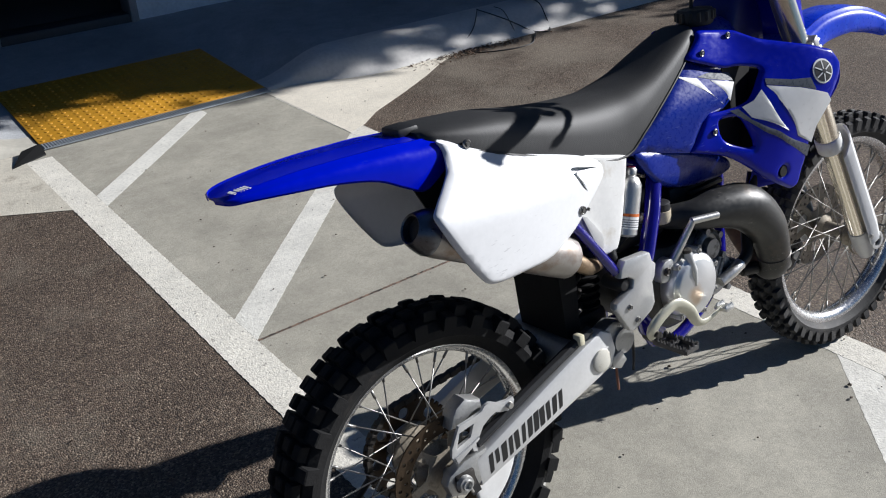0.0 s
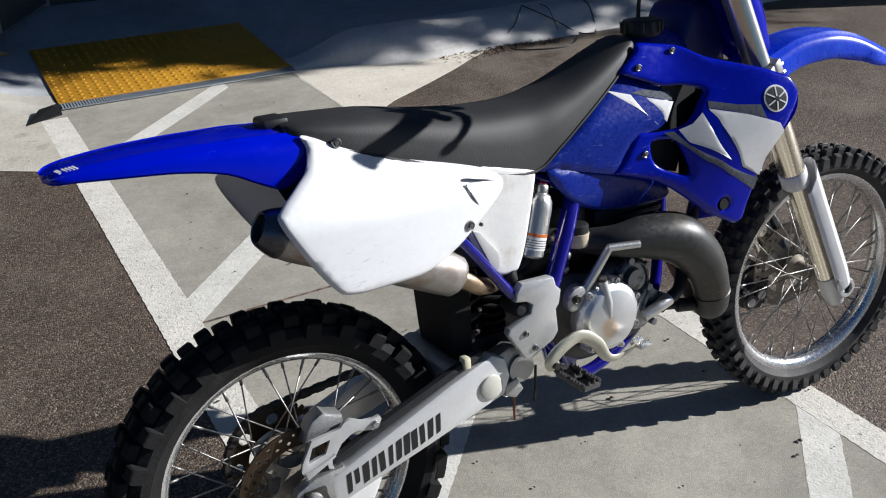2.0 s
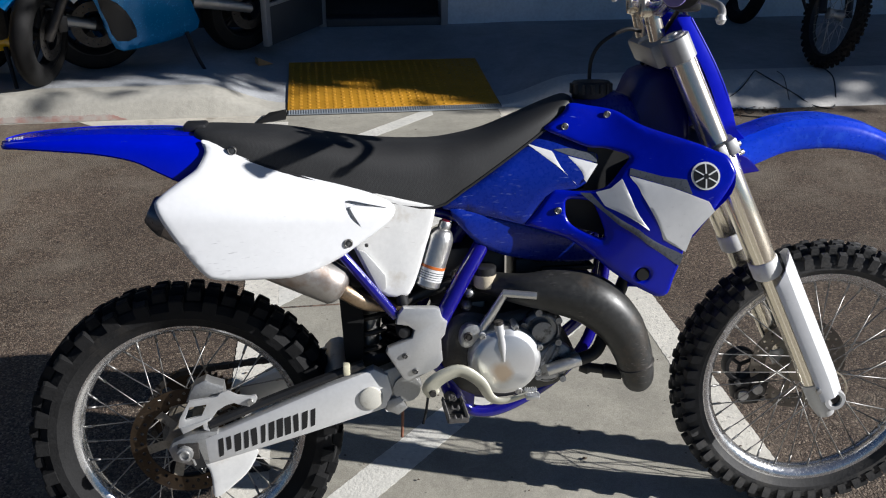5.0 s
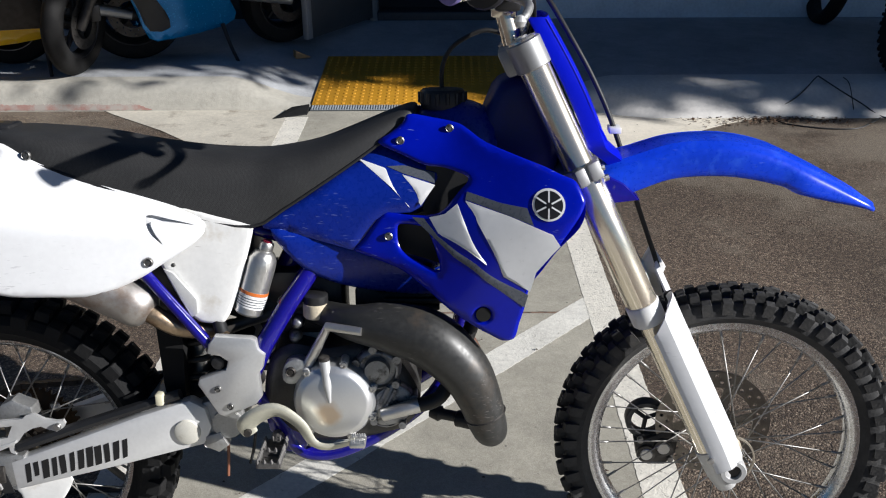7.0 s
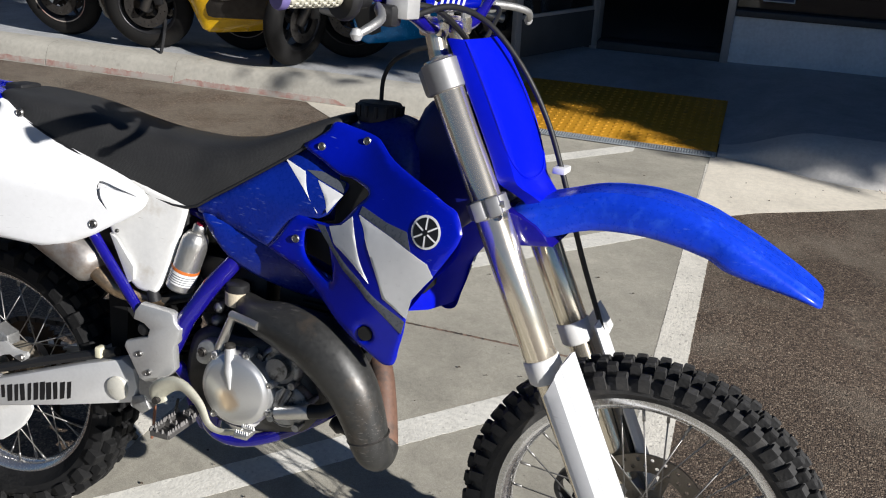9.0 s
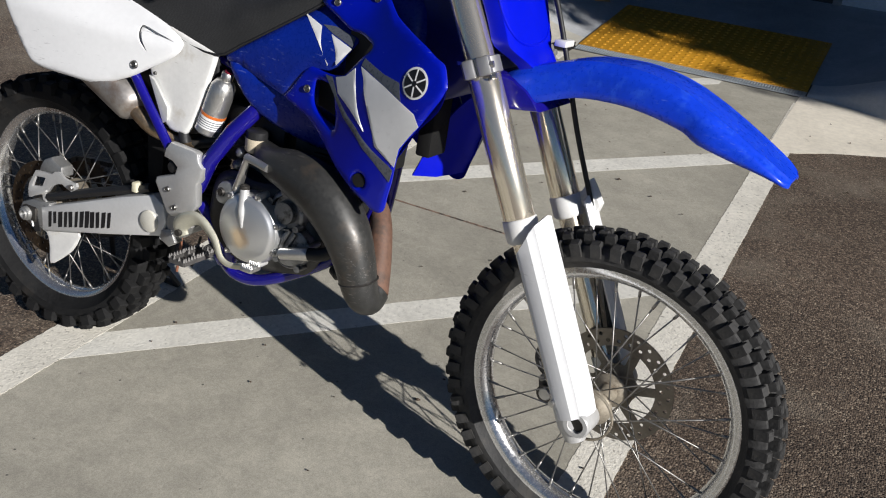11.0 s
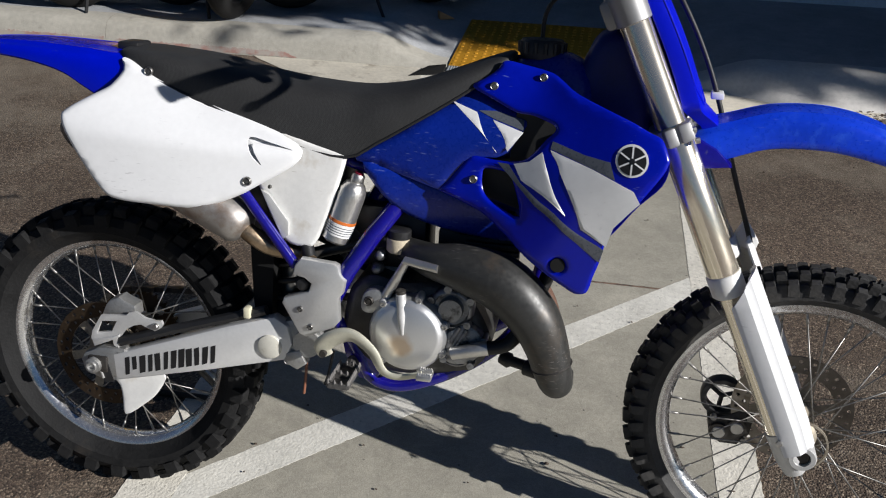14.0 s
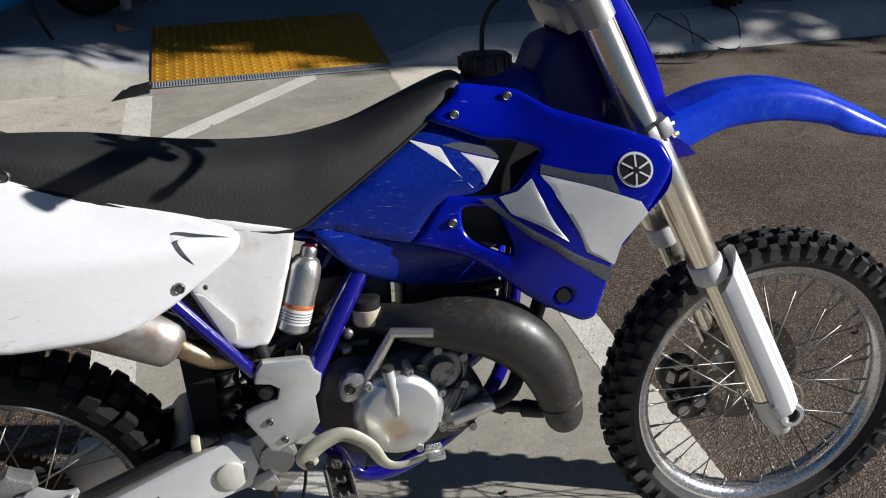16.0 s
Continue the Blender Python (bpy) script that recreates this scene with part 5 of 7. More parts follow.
# engine
case_out = [(0.545, 0.520), (0.560, 0.575), (0.600, 0.600), (0.660, 0.590), (0.740, 0.600), (0.790, 0.585), (0.835, 0.520), (0.845, 0.470), (0.810, 0.420), (0.740, 0.400), (0.640, 0.395), (0.575, 0.425), (0.545, 0.470)]
# casting colour is darkened to carry the shade between the engine covers
part("crankcase", panel(case_out, lambda x, z: -0.105, 0.205, 0.02, 0.02, 0.012, (), 4), material("darkened_crankcase", (0.085, 0.084, 0.082), 0.5, 0.8, 0.2, 24, 0.2, 260, stain=(0.07, 0.065, 0.06), stain_scale=14, stain_at=0.52), bike, "grey cast crankcase, darkened for its shaded gaps")
clutch = bmesh.new()
lathe([(0.078, -0.095), (0.080, -0.112), (0.079, -0.128), (0.074, -0.138), (0.069, -0.140), (0.066, -0.144), (0.060, -0.147), (0.001, -0.148)], (0.683, 0, 0.498), (0, 1, 0), 40, clutch)
COVER = material("clutch_cover_silver", (0.76, 0.765, 0.765), 0.37, 0.85, 0.02, 30, stain=(0.66, 0.64, 0.60), stain_scale=14, stain_at=0.60, mottle=0.02)
cn, cl = COVER.node_tree.nodes, COVER.node_tree.links
cb = cn["Principled BSDF"]
was = cb.inputs["Base Color"].links[0].from_socket
near, fade, worn, at, rough_edge, add = (cn.new("ShaderNode" + k) for k in ("VectorMath", "MapRange", "Mix", "TexCoord", "TexNoise", "VectorMath"))
near.operation, worn.data_type, add.operation = "DISTANCE", "RGBA", "MULTIPLY_ADD"
near.inputs[1].default_value = (0.683, -0.137, 0.490)
add.inputs[1].default_value = (0.022, 0.022, 0.022)
rough_edge.inputs["Scale"].default_value = 45
cl.new(at.outputs["Object"], rough_edge.inputs["Vector"])
cl.new(rough_edge.outputs["Color"], add.inputs[0])
cl.new(at.outputs["Object"], add.inputs[2])
cl.new(add.outputs[0], near.inputs[0])
for k, w in (("From Min", 0.014), ("From Max", 0.031), ("To Min", 0.85), ("To Max", 0.0)):
    fade.inputs[k].default_value = w
cl.new(near.outputs["Value"], fade.inputs["Value"])
cl.new(fade.outputs[0], worn.inputs["Factor"])
cl.new(was, worn.inputs["A"])
worn.inputs["B"].default_value = (0.60, 0.46, 0.32, 1)
cl.new(worn.outputs["Result"], cb.inputs["Base Color"])
cc = part("clutch_cover", clutch, COVER, bike, "satin silver clutch cover with a worn bronze patch")
for a0 in (20, 75, 130, 232, 292, 335):
    a = radians(a0)
    part("boss", lathe([(0.0085, -0.10), (0.0085, -0.132), (0.0072, -0.135), (0.001, -0.1355)], (0.683 + 0.079 * math.cos(a), 0, 0.498 + 0.079 * math.sin(a)), (0, 1, 0), 14), ALU_PAINT, cc)
    part("cover_bolt", lathe([(0.0062, -0.134), (0.0062, -0.140), (0.004, -0.1405), (0.0035, -0.138), (0.001, -0.138)], (0.683 + 0.079 * math.cos(a), 0, 0.498 + 0.079 * math.sin(a)), (0, 1, 0), 12), STEEL, cc)
part("oil_filler", tube([(0.676, -0.147, 0.502), (0.672, -0.146, 0.538), (0.667, -0.134, 0.582)], [0.003, 0.0085, 0.0105], 14, smooth=False), ALU_PAINT, bike)
part("oil_cap", lathe([(0.009, 0), (0.0105, 0.003), (0.0105, 0.010), (0.005, 0.013), (0.001, 0.014)], (0.667, -0.134, 0.580), (-0.05, 0, 1), 14), DARK_STEEL, bike)
pump = bmesh.new()
lathe([(0.046, -0.09), (0.046, -0.112), (0.040, -0.120), (0.036, -0.121), (0.034, -0.113), (0.025, -0.112), (0.0235, -0.128), (0.001, -0.129)], (0.765, 0, 0.555), (0, 1, 0), 26, pump)
for a0 in (30, 100, 160, 250):
    a = radians(a0)
    lathe([(0.008, -0.09), (0.008, -0.122), (0.001, -0.1225)], (0.765 + 0.043 * math.cos(a), 0, 0.555 + 0.043 * math.sin(a)), (0, 1, 0), 10, pump)
ENGINE_CAST = material("stained_engine_casting", (0.30, 0.305, 0.31), 0.42, 0.85, 0.12, 24, 0.15, 240, stain=(0.045, 0.042, 0.040), stain_scale=34, stain_at=0.50)
part("governor_cover", pump, ENGINE_CAST, bike, "cast power valve cover")
wp = slab([(0.755, 0.500), (0.790, 0.528), (0.820, 0.520), (0.838, 0.490), (0.815, 0.450), (0.770, 0.440), (0.750, 0.465)], -0.126, -0.09, 0.008, steps=3)
for x, z in ((0.757, 0.452), (0.800, 0.530), (0.835, 0.500), (0.812, 0.444)):
    lathe([(0.0075, -0.09), (0.0075, -0.131), (0.001, -0.1315)], (x, 0, z), (0, 1, 0), 10, wp)
for x0, z0 in ((0.786, 0.524), (0.800, 0.520)):
    tube([(x0, -0.127, z0), (x0 - 0.022, -0.127, z0 - 0.046)], 0.0042, 8, smooth=False, bm=wp)
lathe([(0.040, -0.09), (0.040, -0.118), (0.036, -0.122), (0.034, -0.118), (0.001, -0.117)], (0.780, 0, 0.474), (0, 1, 0), 24, wp)
part("water_pump_cover", wp, ENGINE_CAST, bike, "cast water pump cover with bolts")
part("water_pump_outlet", tube([(0.775, -0.135, 0.470), (0.815, -0.140, 0.484), (0.845, -0.138, 0.492)], [0.013, 0.014, 0.015], 12), ALU, bike)
part("coolant_hose", tube([(0.843, -0.138, 0.491), (0.885, -0.130, 0.505), (0.915, -0.110, 0.56), (0.960, -0.100, 0.68)], 0.014, 12), RUBBER_HOSE, bike, "black coolant hose")
cyl = part("cylinder", block((0.72, -0.05, 0.57), (0.88, 0.05, 0.70), 0.01), DARK_STEEL, bike, "dark finned engine cylinder")
for k in range(7):
    part("fin", block((0.705 + 0.012 * k, -0.062, 0.585 + 0.014 * k), (0.825 + 0.012 * k, 0.062, 0.596 + 0.014 * k), 0.003), DARK_STEEL, cyl)
part("cylinder_head", block((0.755, -0.070, 0.690), (0.875, 0.070, 0.752), 0.014), DARK_STEEL, bike, "dark cylinder head")
# plain black blocks, their colour standing for deep shade behind the engine
part("intake_shade_fill", block((0.53, -0.055, 0.60), (0.70, 0.055, 0.735), 0.02), BLACK, bike, "black block painted as the shade round carburettor and intake")
part("linkage_shade_fill", block((0.36, -0.045, 0.44), (0.50, 0.045, 0.50), 0.02), BLACK, bike, "black block for linkage and shock foot, painted as their shade")
boot = [(0.020, 0.0)]
for k in range(6):
    boot += [(0.040, 0.006 + 0.018 * k), (0.041, 0.011 + 0.018 * k), (0.031, 0.014 + 0.018 * k), (0.031, 0.018 + 0.018 * k)]
part("rubber_boot", lathe(boot + [(0.020, 0.118)], (0.462, 0.0, 0.492), (0.08, 0, 1), 22), MATT_BLACK, bike, "black ribbed rubber boot")
part("carburettor", tube([(0.585, -0.01, 0.64), (0.70, -0.01, 0.645)], [0.034, 0.030], 16, smooth=False), ALU_CAST, bike)
part("carburettor_bowl", block((0.60, -0.045, 0.575), (0.655, 0.03, 0.64), 0.008), ALU_CAST, bike)
part("valve_reservoir", lathe([(0.001, 0), (0.022, 0.001), (0.025, 0.005), (0.025, 0.030), (0.001, 0.031)], (0.648, -0.080, 0.650), (0, 0, 1), 18), material("clouded_amber_plastic", (0.62, 0.54, 0.40), 0.4, vary=0.15, scale=40), bike, "small yellowed plastic bottle")
part("valve_reservoir_cap", lathe([(0.0235, 0.030), (0.024, 0.034), (0.024, 0.046), (0.020, 0.049), (0.001, 0.049)], (0.648, -0.080, 0.650), (0, 0, 1), 18), BLACK, bike)
for x, z in ((0.612, 0.640), (0.606, 0.612), (0.588, 0.680)):
    part("carburettor_fitting", lathe([(0.012, 0), (0.014, 0.006), (0.011, 0.022), (0.006, 0.026), (0.001, 0.027)], (x, -0.07, z), (0, -1, 0), 10), ENGINE_CAST, bike)
kick = bmesh.new()
tube([(0.612, -0.112, 0.556), (0.633, -0.118, 0.567), (0.679, -0.146, 0.657)], [0.016, 0.011, 0.0078], 12, smooth=False, bm=kick)
tube([(0.674, -0.145, 0.6560), (0.742, -0.162, 0.652)], [0.0082, 0.0082], 12, smooth=False, bm=kick)
part("kickstart_lever", kick, ALU, bike, "grey alloy kickstart lever folded in")
part("kickstart_boss", slab([(0.585, 0.540), (0.588, 0.566), (0.600, 0.580), (0.622, 0.582), (0.634, 0.570), (0.630, 0.548), (0.612, 0.532), (0.596, 0.530)], -0.128, -0.085, 0.006, steps=3), ALU_CAST, bike, "cast kickstart boss")
bolts([(0.602, -0.130, 0.558)], 0.010, DARK_STEEL)

# foot controls
both(lambda: slab([(0.535, 0.478), (0.585, 0.462), (0.622, 0.405), (0.618, 0.366), (0.578, 0.372), (0.548, 0.420)], -0.100, -0.080, 0.004), "peg_bracket", PURPLE, "purple-blue frame bracket behind the footpeg")
ped = tube([(0.523, -0.150, 0.440), (0.517, -0.155, 0.461), (0.544, -0.162, 0.486), (0.581, -0.166, 0.496), (0.621, -0.168, 0.468), (0.644, -0.170, 0.431), (0.675, -0.172, 0.422), (0.725, -0.174, 0.436)], [0.015, 0.019, 0.0185, 0.017, 0.0145, 0.0115, 0.009, 0.008], 14, flat=0.5)
bp = part("brake_pedal", ped, material("pale_anodised_pedal", (0.64, 0.62, 0.50), 0.38, 0.35, 0.08, 20, stain=(0.36, 0.42, 0.50), stain_scale=22, stain_at=0.62), bike, "pale curved brake pedal")
tip = block((0.715, -0.195, 0.430), (0.745, -0.160, 0.440), 0.003)
for k in range(6):
    lathe([(0.004, 0), (0.001, 0.007)], (0.719 + 0.0045 * k, -0.190, 0.440), (0, 0, 1), 6, tip)
    lathe([(0.004, 0), (0.001, 0.007)], (0.719 + 0.0045 * k, -0.166, 0.440), (0, 0, 1), 6, tip)
part("tip", tip, ALU, bp, "toothed alloy tip")
part("pivot_bolt", lathe([(0.001, -0.169), (0.007, -0.169), (0.008, -0.160), (0.001, -0.159)], (0.520, 0, 0.448), (0, 1, 0), 10), DARK_STEEL, bp)


def peg():
    bm = bmesh.new()
    x0, x1, y0, y1, z = 0.546, 0.586, -0.127, -0.216, 0.414
    for x in (x0, x1):
        block((x - 0.0025, y1, z - 0.012), (x + 0.0025, y0, z), 0.001, bm)
        for k in range(10):
            lathe([(0.0045, 0), (0.001, 0.008)], (x, y0 - 0.004 - 0.0088 * k, z - 0.001), (0, 0, 1), 5, bm)
    for y in (y1, (y0 + y1) / 2, y0):
        block((x0, y - 0.0025, z - 0.012), (x1, y + 0.0025, z), 0.001, bm)
        for k in range(4):
            lathe([(0.0045, 0), (0.001, 0.008)], (x0 + 0.0133 * k, y, z - 0.001), (0, 0, 1), 5, bm)
    block((x0, y1 + 0.004, z - 0.013), (x1, y0 - 0.004, z - 0.010), 0.001, bm)
    tube([(0.566, -0.128, 0.405), (0.565, -0.088, 0.410)], 0.013, 10, smooth=False, bm=bm)
    return bm


both(peg, "footpeg", material("worn_peg_steel", (0.12, 0.115, 0.11), 0.60, 0.5, 0.3, 40), "wide steel footpeg with saw teeth", 20)
part("drain_hose", tube([(0.462, -0.085, 0.42), (0.461, -0.090, 0.36), (0.458, -0.094, 0.315)], 0.0032, 8), material("orange_hose", (0.22, 0.09, 0.05), 0.5), bike, "thin rust-orange drain hose")
part("drain_hose", tube([(0.520, -0.090, 0.42), (0.512, -0.096, 0.37), (0.505, -0.098, 0.345)], 0.0030, 8), RUBBER_HOSE, bike, "thin black drain hose")
# expansion chamber
part("expansion_chamber", tube([(0.986, -0.094, 0.442), (0.984, -0.118, 0.430), (0.977, -0.140, 0.452), (0.957, -0.146, 0.516), (0.926, -0.146, 0.574), (0.866, -0.140, 0.628), (0.790, -0.130, 0.648), (0.720, -0.115, 0.652), (0.640, -0.060, 0.655), (0.560, -0.055, 0.650), (0.46, -0.075, 0.62)],
                               [0.029, 0.032, 0.036, 0.043, 0.050, 0.055, 0.047, 0.034, 0.022, 0.014, 0.013], 26, steps=6), PIPE, bike, "blackened bulging two-stroke exhaust pipe with weld seams")
part("header_pipe", tube([(0.870, 0.0, 0.600), (0.918, -0.012, 0.590), (0.944, -0.032, 0.560), (0.962, -0.056, 0.508), (0.976, -0.080, 0.462), (0.984, -0.096, 0.438)], [0.020, 0.021, 0.023, 0.026, 0.028, 0.029], 18, steps=5), material("heat_rusted_pipe", (0.15, 0.082, 0.055), 0.65, 0.1, 0.25, 16, stain=(0.05, 0.042, 0.036), stain_scale=11, stain_at=0.52), bike, "rust-brown exhaust header")
part("pipe_seam", lathe([(0.0395, -0.0025), (0.0415, 0.0), (0.0395, 0.0025), (0.034, 0.0)], (0.9705, -0.1430, 0.476), (-0.28, -0.06, 0.95), 30, closed=True), DARK_STEEL, bike, "welded seam ring")
part("pipe_mount", tube([(0.868, -0.070, 0.446), (0.885, -0.078, 0.443), (0.890, -0.080, 0.443), (0.915, -0.085, 0.440), (0.920, -0.088, 0.438), (0.955, -0.105, 0.436)], [0.014, 0.016, 0.011, 0.011, 0.017, 0.015], 12, smooth=False), RUBBER_HOSE, bike, "black rubber pipe mount")
part("pipe_spring", tube([(0.880, -0.022, 0.596), (0.925, -0.034, 0.586)], 0.005, 8, smooth=False), STEEL, bike)
part("exhaust_flange", tube([(0.862, 0.0, 0.600), (0.886, -0.002, 0.599)], 0.028, 14, smooth=False), RUST, bike, "rusty exhaust flange")

# front end
def fork_point(z, ahead=0.0):
    """x of the fork axis at height z."""
    return 1.268 + (0.70 - z) * math.tan(radians(RAKE)) + ahead


def fork(s):
    y = 0.100 * s
    p = lambda z, a=0.0: (fork_point(z, a), y, z)
    front("fork_tube", tube([p(1.174), p(1.168), p(0.940), p(0.935), p(0.690), p(0.684)], [0.025, 0.0275, 0.0275, 0.0300, 0.0300, 0.027], 28, smooth=False), CHROME, "polished upside-down fork outer tube")
    front("fork_cap", lathe([(0.026, 0), (0.024, 0.003), (0.012, 0.004), (0.011, 0.007), (0.001, 0.008)], p(1.172), steer_axis, 20), ALU)
    front("fork_collar", tube([p(0.690), p(0.688), p(0.655), p(0.650)], [0.031, 0.0325, 0.0325, 0.028], 26, smooth=False), WHITE_OLD, "pale plastic guard collar")
    front("fork_slider", tube([p(0.66), p(0.37)], 0.0235, 22, smooth=False), CHROME, "chromed fork slider")
    lug = tube([p(0.385), p(0.330, 0.006), p(0.300, 0.004)], [0.026, 0.029, 0.020], 18, smooth=False)
    join(lug, lathe([(0.023, -0.028), (0.027, -0.022), (0.027, 0.026), (0.024, 0.031), (0.016, 0.031), (0.015, 0.020)], (FRONT_AT.x, y, FRONT_AT.z), (0, s, 0), 24))
    front("fork_lug", lug, ALU_PAINT, "cast alloy axle lug")
    # guard: a folded white shield over the outer side and the front of the slider, cut to a slanting tip
    fwd = Vector((math.cos(radians(RAKE)), 0, math.sin(radians(RAKE))))
    prof = [(-0.004, 0.037, 0.636), (0.004, 0.0405, 0.642), (0.028, 0.0410, 0.662), (0.032, 0.0385, 0.668), (0.040, 0.0335, 0.674), (0.044, 0.0325, 0.677), (0.056, 0.018, 0.684), (0.060, 0.004, 0.687), (0.058, -0.014, 0.683), (0.050, -0.022, 0.676)]
    g, loops = bmesh.new(), []
    for i in range(15):
        t = i / 14
        outer_row, inner_row = [], []
        for f, o, top in prof:
            z = top + (0.347 - top) * t
            narrow = 1.0 - 0.06 * smoothstep(0.85, 1.0, t)
            base = Vector((fork_point(z), y, z))
            outer_row.append(base + fwd * f * narrow + Vector((0, s * o * narrow, 0)))
            inner_row.append(base + fwd * (f - 0.004 if f > 0.04 else f) * narrow + Vector((0, s * (o - 0.004 if o > 0.01 else o + 0.001) * narrow, 0)))
        loops.append(outer_row + inner_row[::-1])
    rings(g, loops)
    front("fork_guard", g, WHITE, "white plastic fork guard with fold lines", 24)
    front("guard_bolt", lathe([(0.006, 0), (0.006, 0.006), (0.001, 0.007)], (fork_point(0.375, -0.006), y + s * 0.040, 0.378), (0, s, 0), 10), STEEL)


for s in (-1, 1):
    fork(s)


def clamp(z0, z1, name, label, grip=0.036, ears=True, back=0.046):
    c0 = fork_point((z0 + z1) / 2)
    bm = bmesh.new()
    d = steer_axis * ((z1 - z0) / 2)
    for s in (-1, 1):
        c = Vector((c0, 0.100 * s, (z0 + z1) / 2))
        tube([c - d * 1.0, c - d * 0.92, c + d * 0.92, c + d * 1.0], [grip - 0.003, grip, grip, grip - 0.003], 24, smooth=False, bm=bm)
        if ears:
            tilt = Matrix.Translation((c0, 0.100 * s, (z0 + z1) / 2)) @ Matrix.Rotation(radians(-RAKE), 4, "Y") @ Matrix.Rotation(radians(-18 * s), 4, "Z")
            for x0, x1 in ((-0.026, -0.005), (0.000, 0.024)):
                join(bm, moved(block((x0, 0.020 if s > 0 else -0.043, -(z1 - z0) / 2 - 0.002), (x1, 0.043 if s > 0 else -0.020, (z1 - z0) / 2 + 0.002), 0.004), tilt))
    m = Matrix.Translation((c0, 0, (z0 + z1) / 2)) @ Matrix.Rotation(radians(-RAKE), 4, "Y")
    join(bm, moved(block((-back, -0.092, -(z1 - z0) / 2), (0.006, 0.092, (z1 - z0) / 2), 0.008), m))
    return front(name, bm, CLAMP, label)


clamp(0.925, 0.955, "lower_triple_clamp", "cast alloy lower triple clamp with pinch bolts")
clamp(1.122, 1.174, "upper_triple_clamp", "cast alloy upper triple clamp", 0.0318, False, 0.050)
for s in (-1, 1):
    for z in (0.932, 0.950):
        front("clamp_bolt", tube([(fork_point(z) + 0.034, 0.128 * s, z + 0.004), (fork_point(z) + 0.041, 0.126 * s, z + 0.006)], 0.006, 8, smooth=False), STEEL)
BAR_UP = Matrix.Translation((-0.008, 0, 0.017)) @ Matrix.Diagonal((1, 1.035, 1, 1))


def bar(name, bm, mat, label="", smooth=40):
    """A part on the handlebar, lifted on its clamps."""
    return front(name, moved(bm, BAR_UP), mat, label, smooth)


front("stem_nut", lathe([(0.020, 0), (0.020, 0.012), (0.010, 0.016), (0.001, 0.016)], (1.018, 0, 1.150), steer_axis, 6), STEEL)
for s in (-1, 1):
    m = bmesh.new()
    tube([(1.030, 0.05 * s, 1.145), (1.012, 0.05 * s, 1.205)], [0.018, 0.017], 12, smooth=False, bm=m)
    block((0.990, 0.05 * s - 0.016, 1.190), (1.036, 0.05 * s + 0.016, 1.222), 0.006, m)
    mount = bar("bar_clamp", m, CHROME, "polished handlebar clamp")
    for x, y in ((0.996, -0.010), (0.996, 0.010), (1.030, -0.010), (1.030, 0.010)):
        part("clamp_bolt", moved(tube([(x, 0.05 * s + y, 1.196), (x - 0.003, 0.05 * s + y, 1.228)], 0.0055, 8, smooth=False), BAR_UP), STEEL, mount)
bar("handlebar", tube([(0.942, -0.405, 1.253), (0.990, -0.300, 1.258), (1.006, -0.225, 1.255), (1.020, -0.140, 1.225), (1.020, -0.085, 1.206), (1.020, 0, 1.205), (1.020, 0.085, 1.206), (1.020, 0.140, 1.225), (1.006, 0.225, 1.255), (0.990, 0.300, 1.258), (0.942, 0.405, 1.253)], 0.011, 12, steps=5), PURPLE, "dark purple-blue handlebar")
bar("bar_pad", tube([(1.000, -0.150, 1.250), (0.996, -0.145, 1.250), (0.996, 0.145, 1.250), (1.000, 0.150, 1.250)], [0.016, 0.022, 0.022, 0.016], 16, smooth=False), BLUE, "blue crossbar pad with pale marks")
for k in range(6):
    bar("pad_marking", lathe([(0.0222, -0.005), (0.0226, -0.005), (0.0226, 0.005), (0.0222, 0.005)], (0.996, -0.06 + 0.024 * k, 1.250), (0, 1, 0), 16, closed=True), WHITE_DECAL, "pale marking")
for s in (-1, 1):
    ax = Vector((0.990 - 0.942, (0.300 - 0.405) * s, 1.258 - 1.253)).normalized()
    e = Vector((0.940, 0.410 * s, 1.2527))
    g = lathe([(0.012, 0.012), (0.0165, 0.012), (0.0170, 0.020), (0.0165, 0.100), (0.001, 0.101)], e, ax, 20)
    u = ax.cross(Vector((0, 0, 1))).normalized()
    w = ax.cross(u)
    for i in range(11):
        for k in range(12):
            a = 2 * math.pi * (k + 0.5 * (i % 2)) / 12
            n = u * math.cos(a) + w * math.sin(a)
            lathe([(0.0042, 0), (0.0028, 0.002), (0.001, 0.0022)], e + ax * (0.018 + 0.0075 * i) + n * 0.0164, n, 5, g)
    bar("grip", g, GRIP, "cream waffle rubber grip")
    bar("grip_donut", lathe([(0.010, -0.002), (0.019, 0.0), (0.021, 0.005), (0.020, 0.012), (0.012, 0.013)], e, ax, 22), VIOLET, "violet grip end")
    bar("throttle_housing", lathe([(0.018, 0.102), (0.035, 0.103), (0.038, 0.107), (0.038, 0.116), (0.033, 0.122), (0.022, 0.122), (0.020, 0.150), (0.001, 0.151)], e, ax, 18), BLACK)
    bar("lever", tube([(1.005, 0.240 * s, 1.240), (1.034, 0.285 * s, 1.236), (1.052, 0.318 * s, 1.228), (1.048, 0.346 * s, 1.216), (1.040, 0.362 * s, 1.208)], [0.008, 0.0075, 0.007, 0.0065, 0.0055], 10), ALU_CAST, "alloy hand lever with a ball end")
    bar("lever_ball", lathe([(0.001, -0.0095), (0.006, -0.0075), (0.0095, 0), (0.006, 0.0075), (0.001, 0.0095)], (1.040, 0.362 * s, 1.208), (0, 0, 1), 14), ALU_PAINT)
bar("master_cylinder", block((1.020, -0.245, 1.226), (1.058, -0.202, 1.266), 0.003), ALU_PAINT, "grey brake master cylinder box")
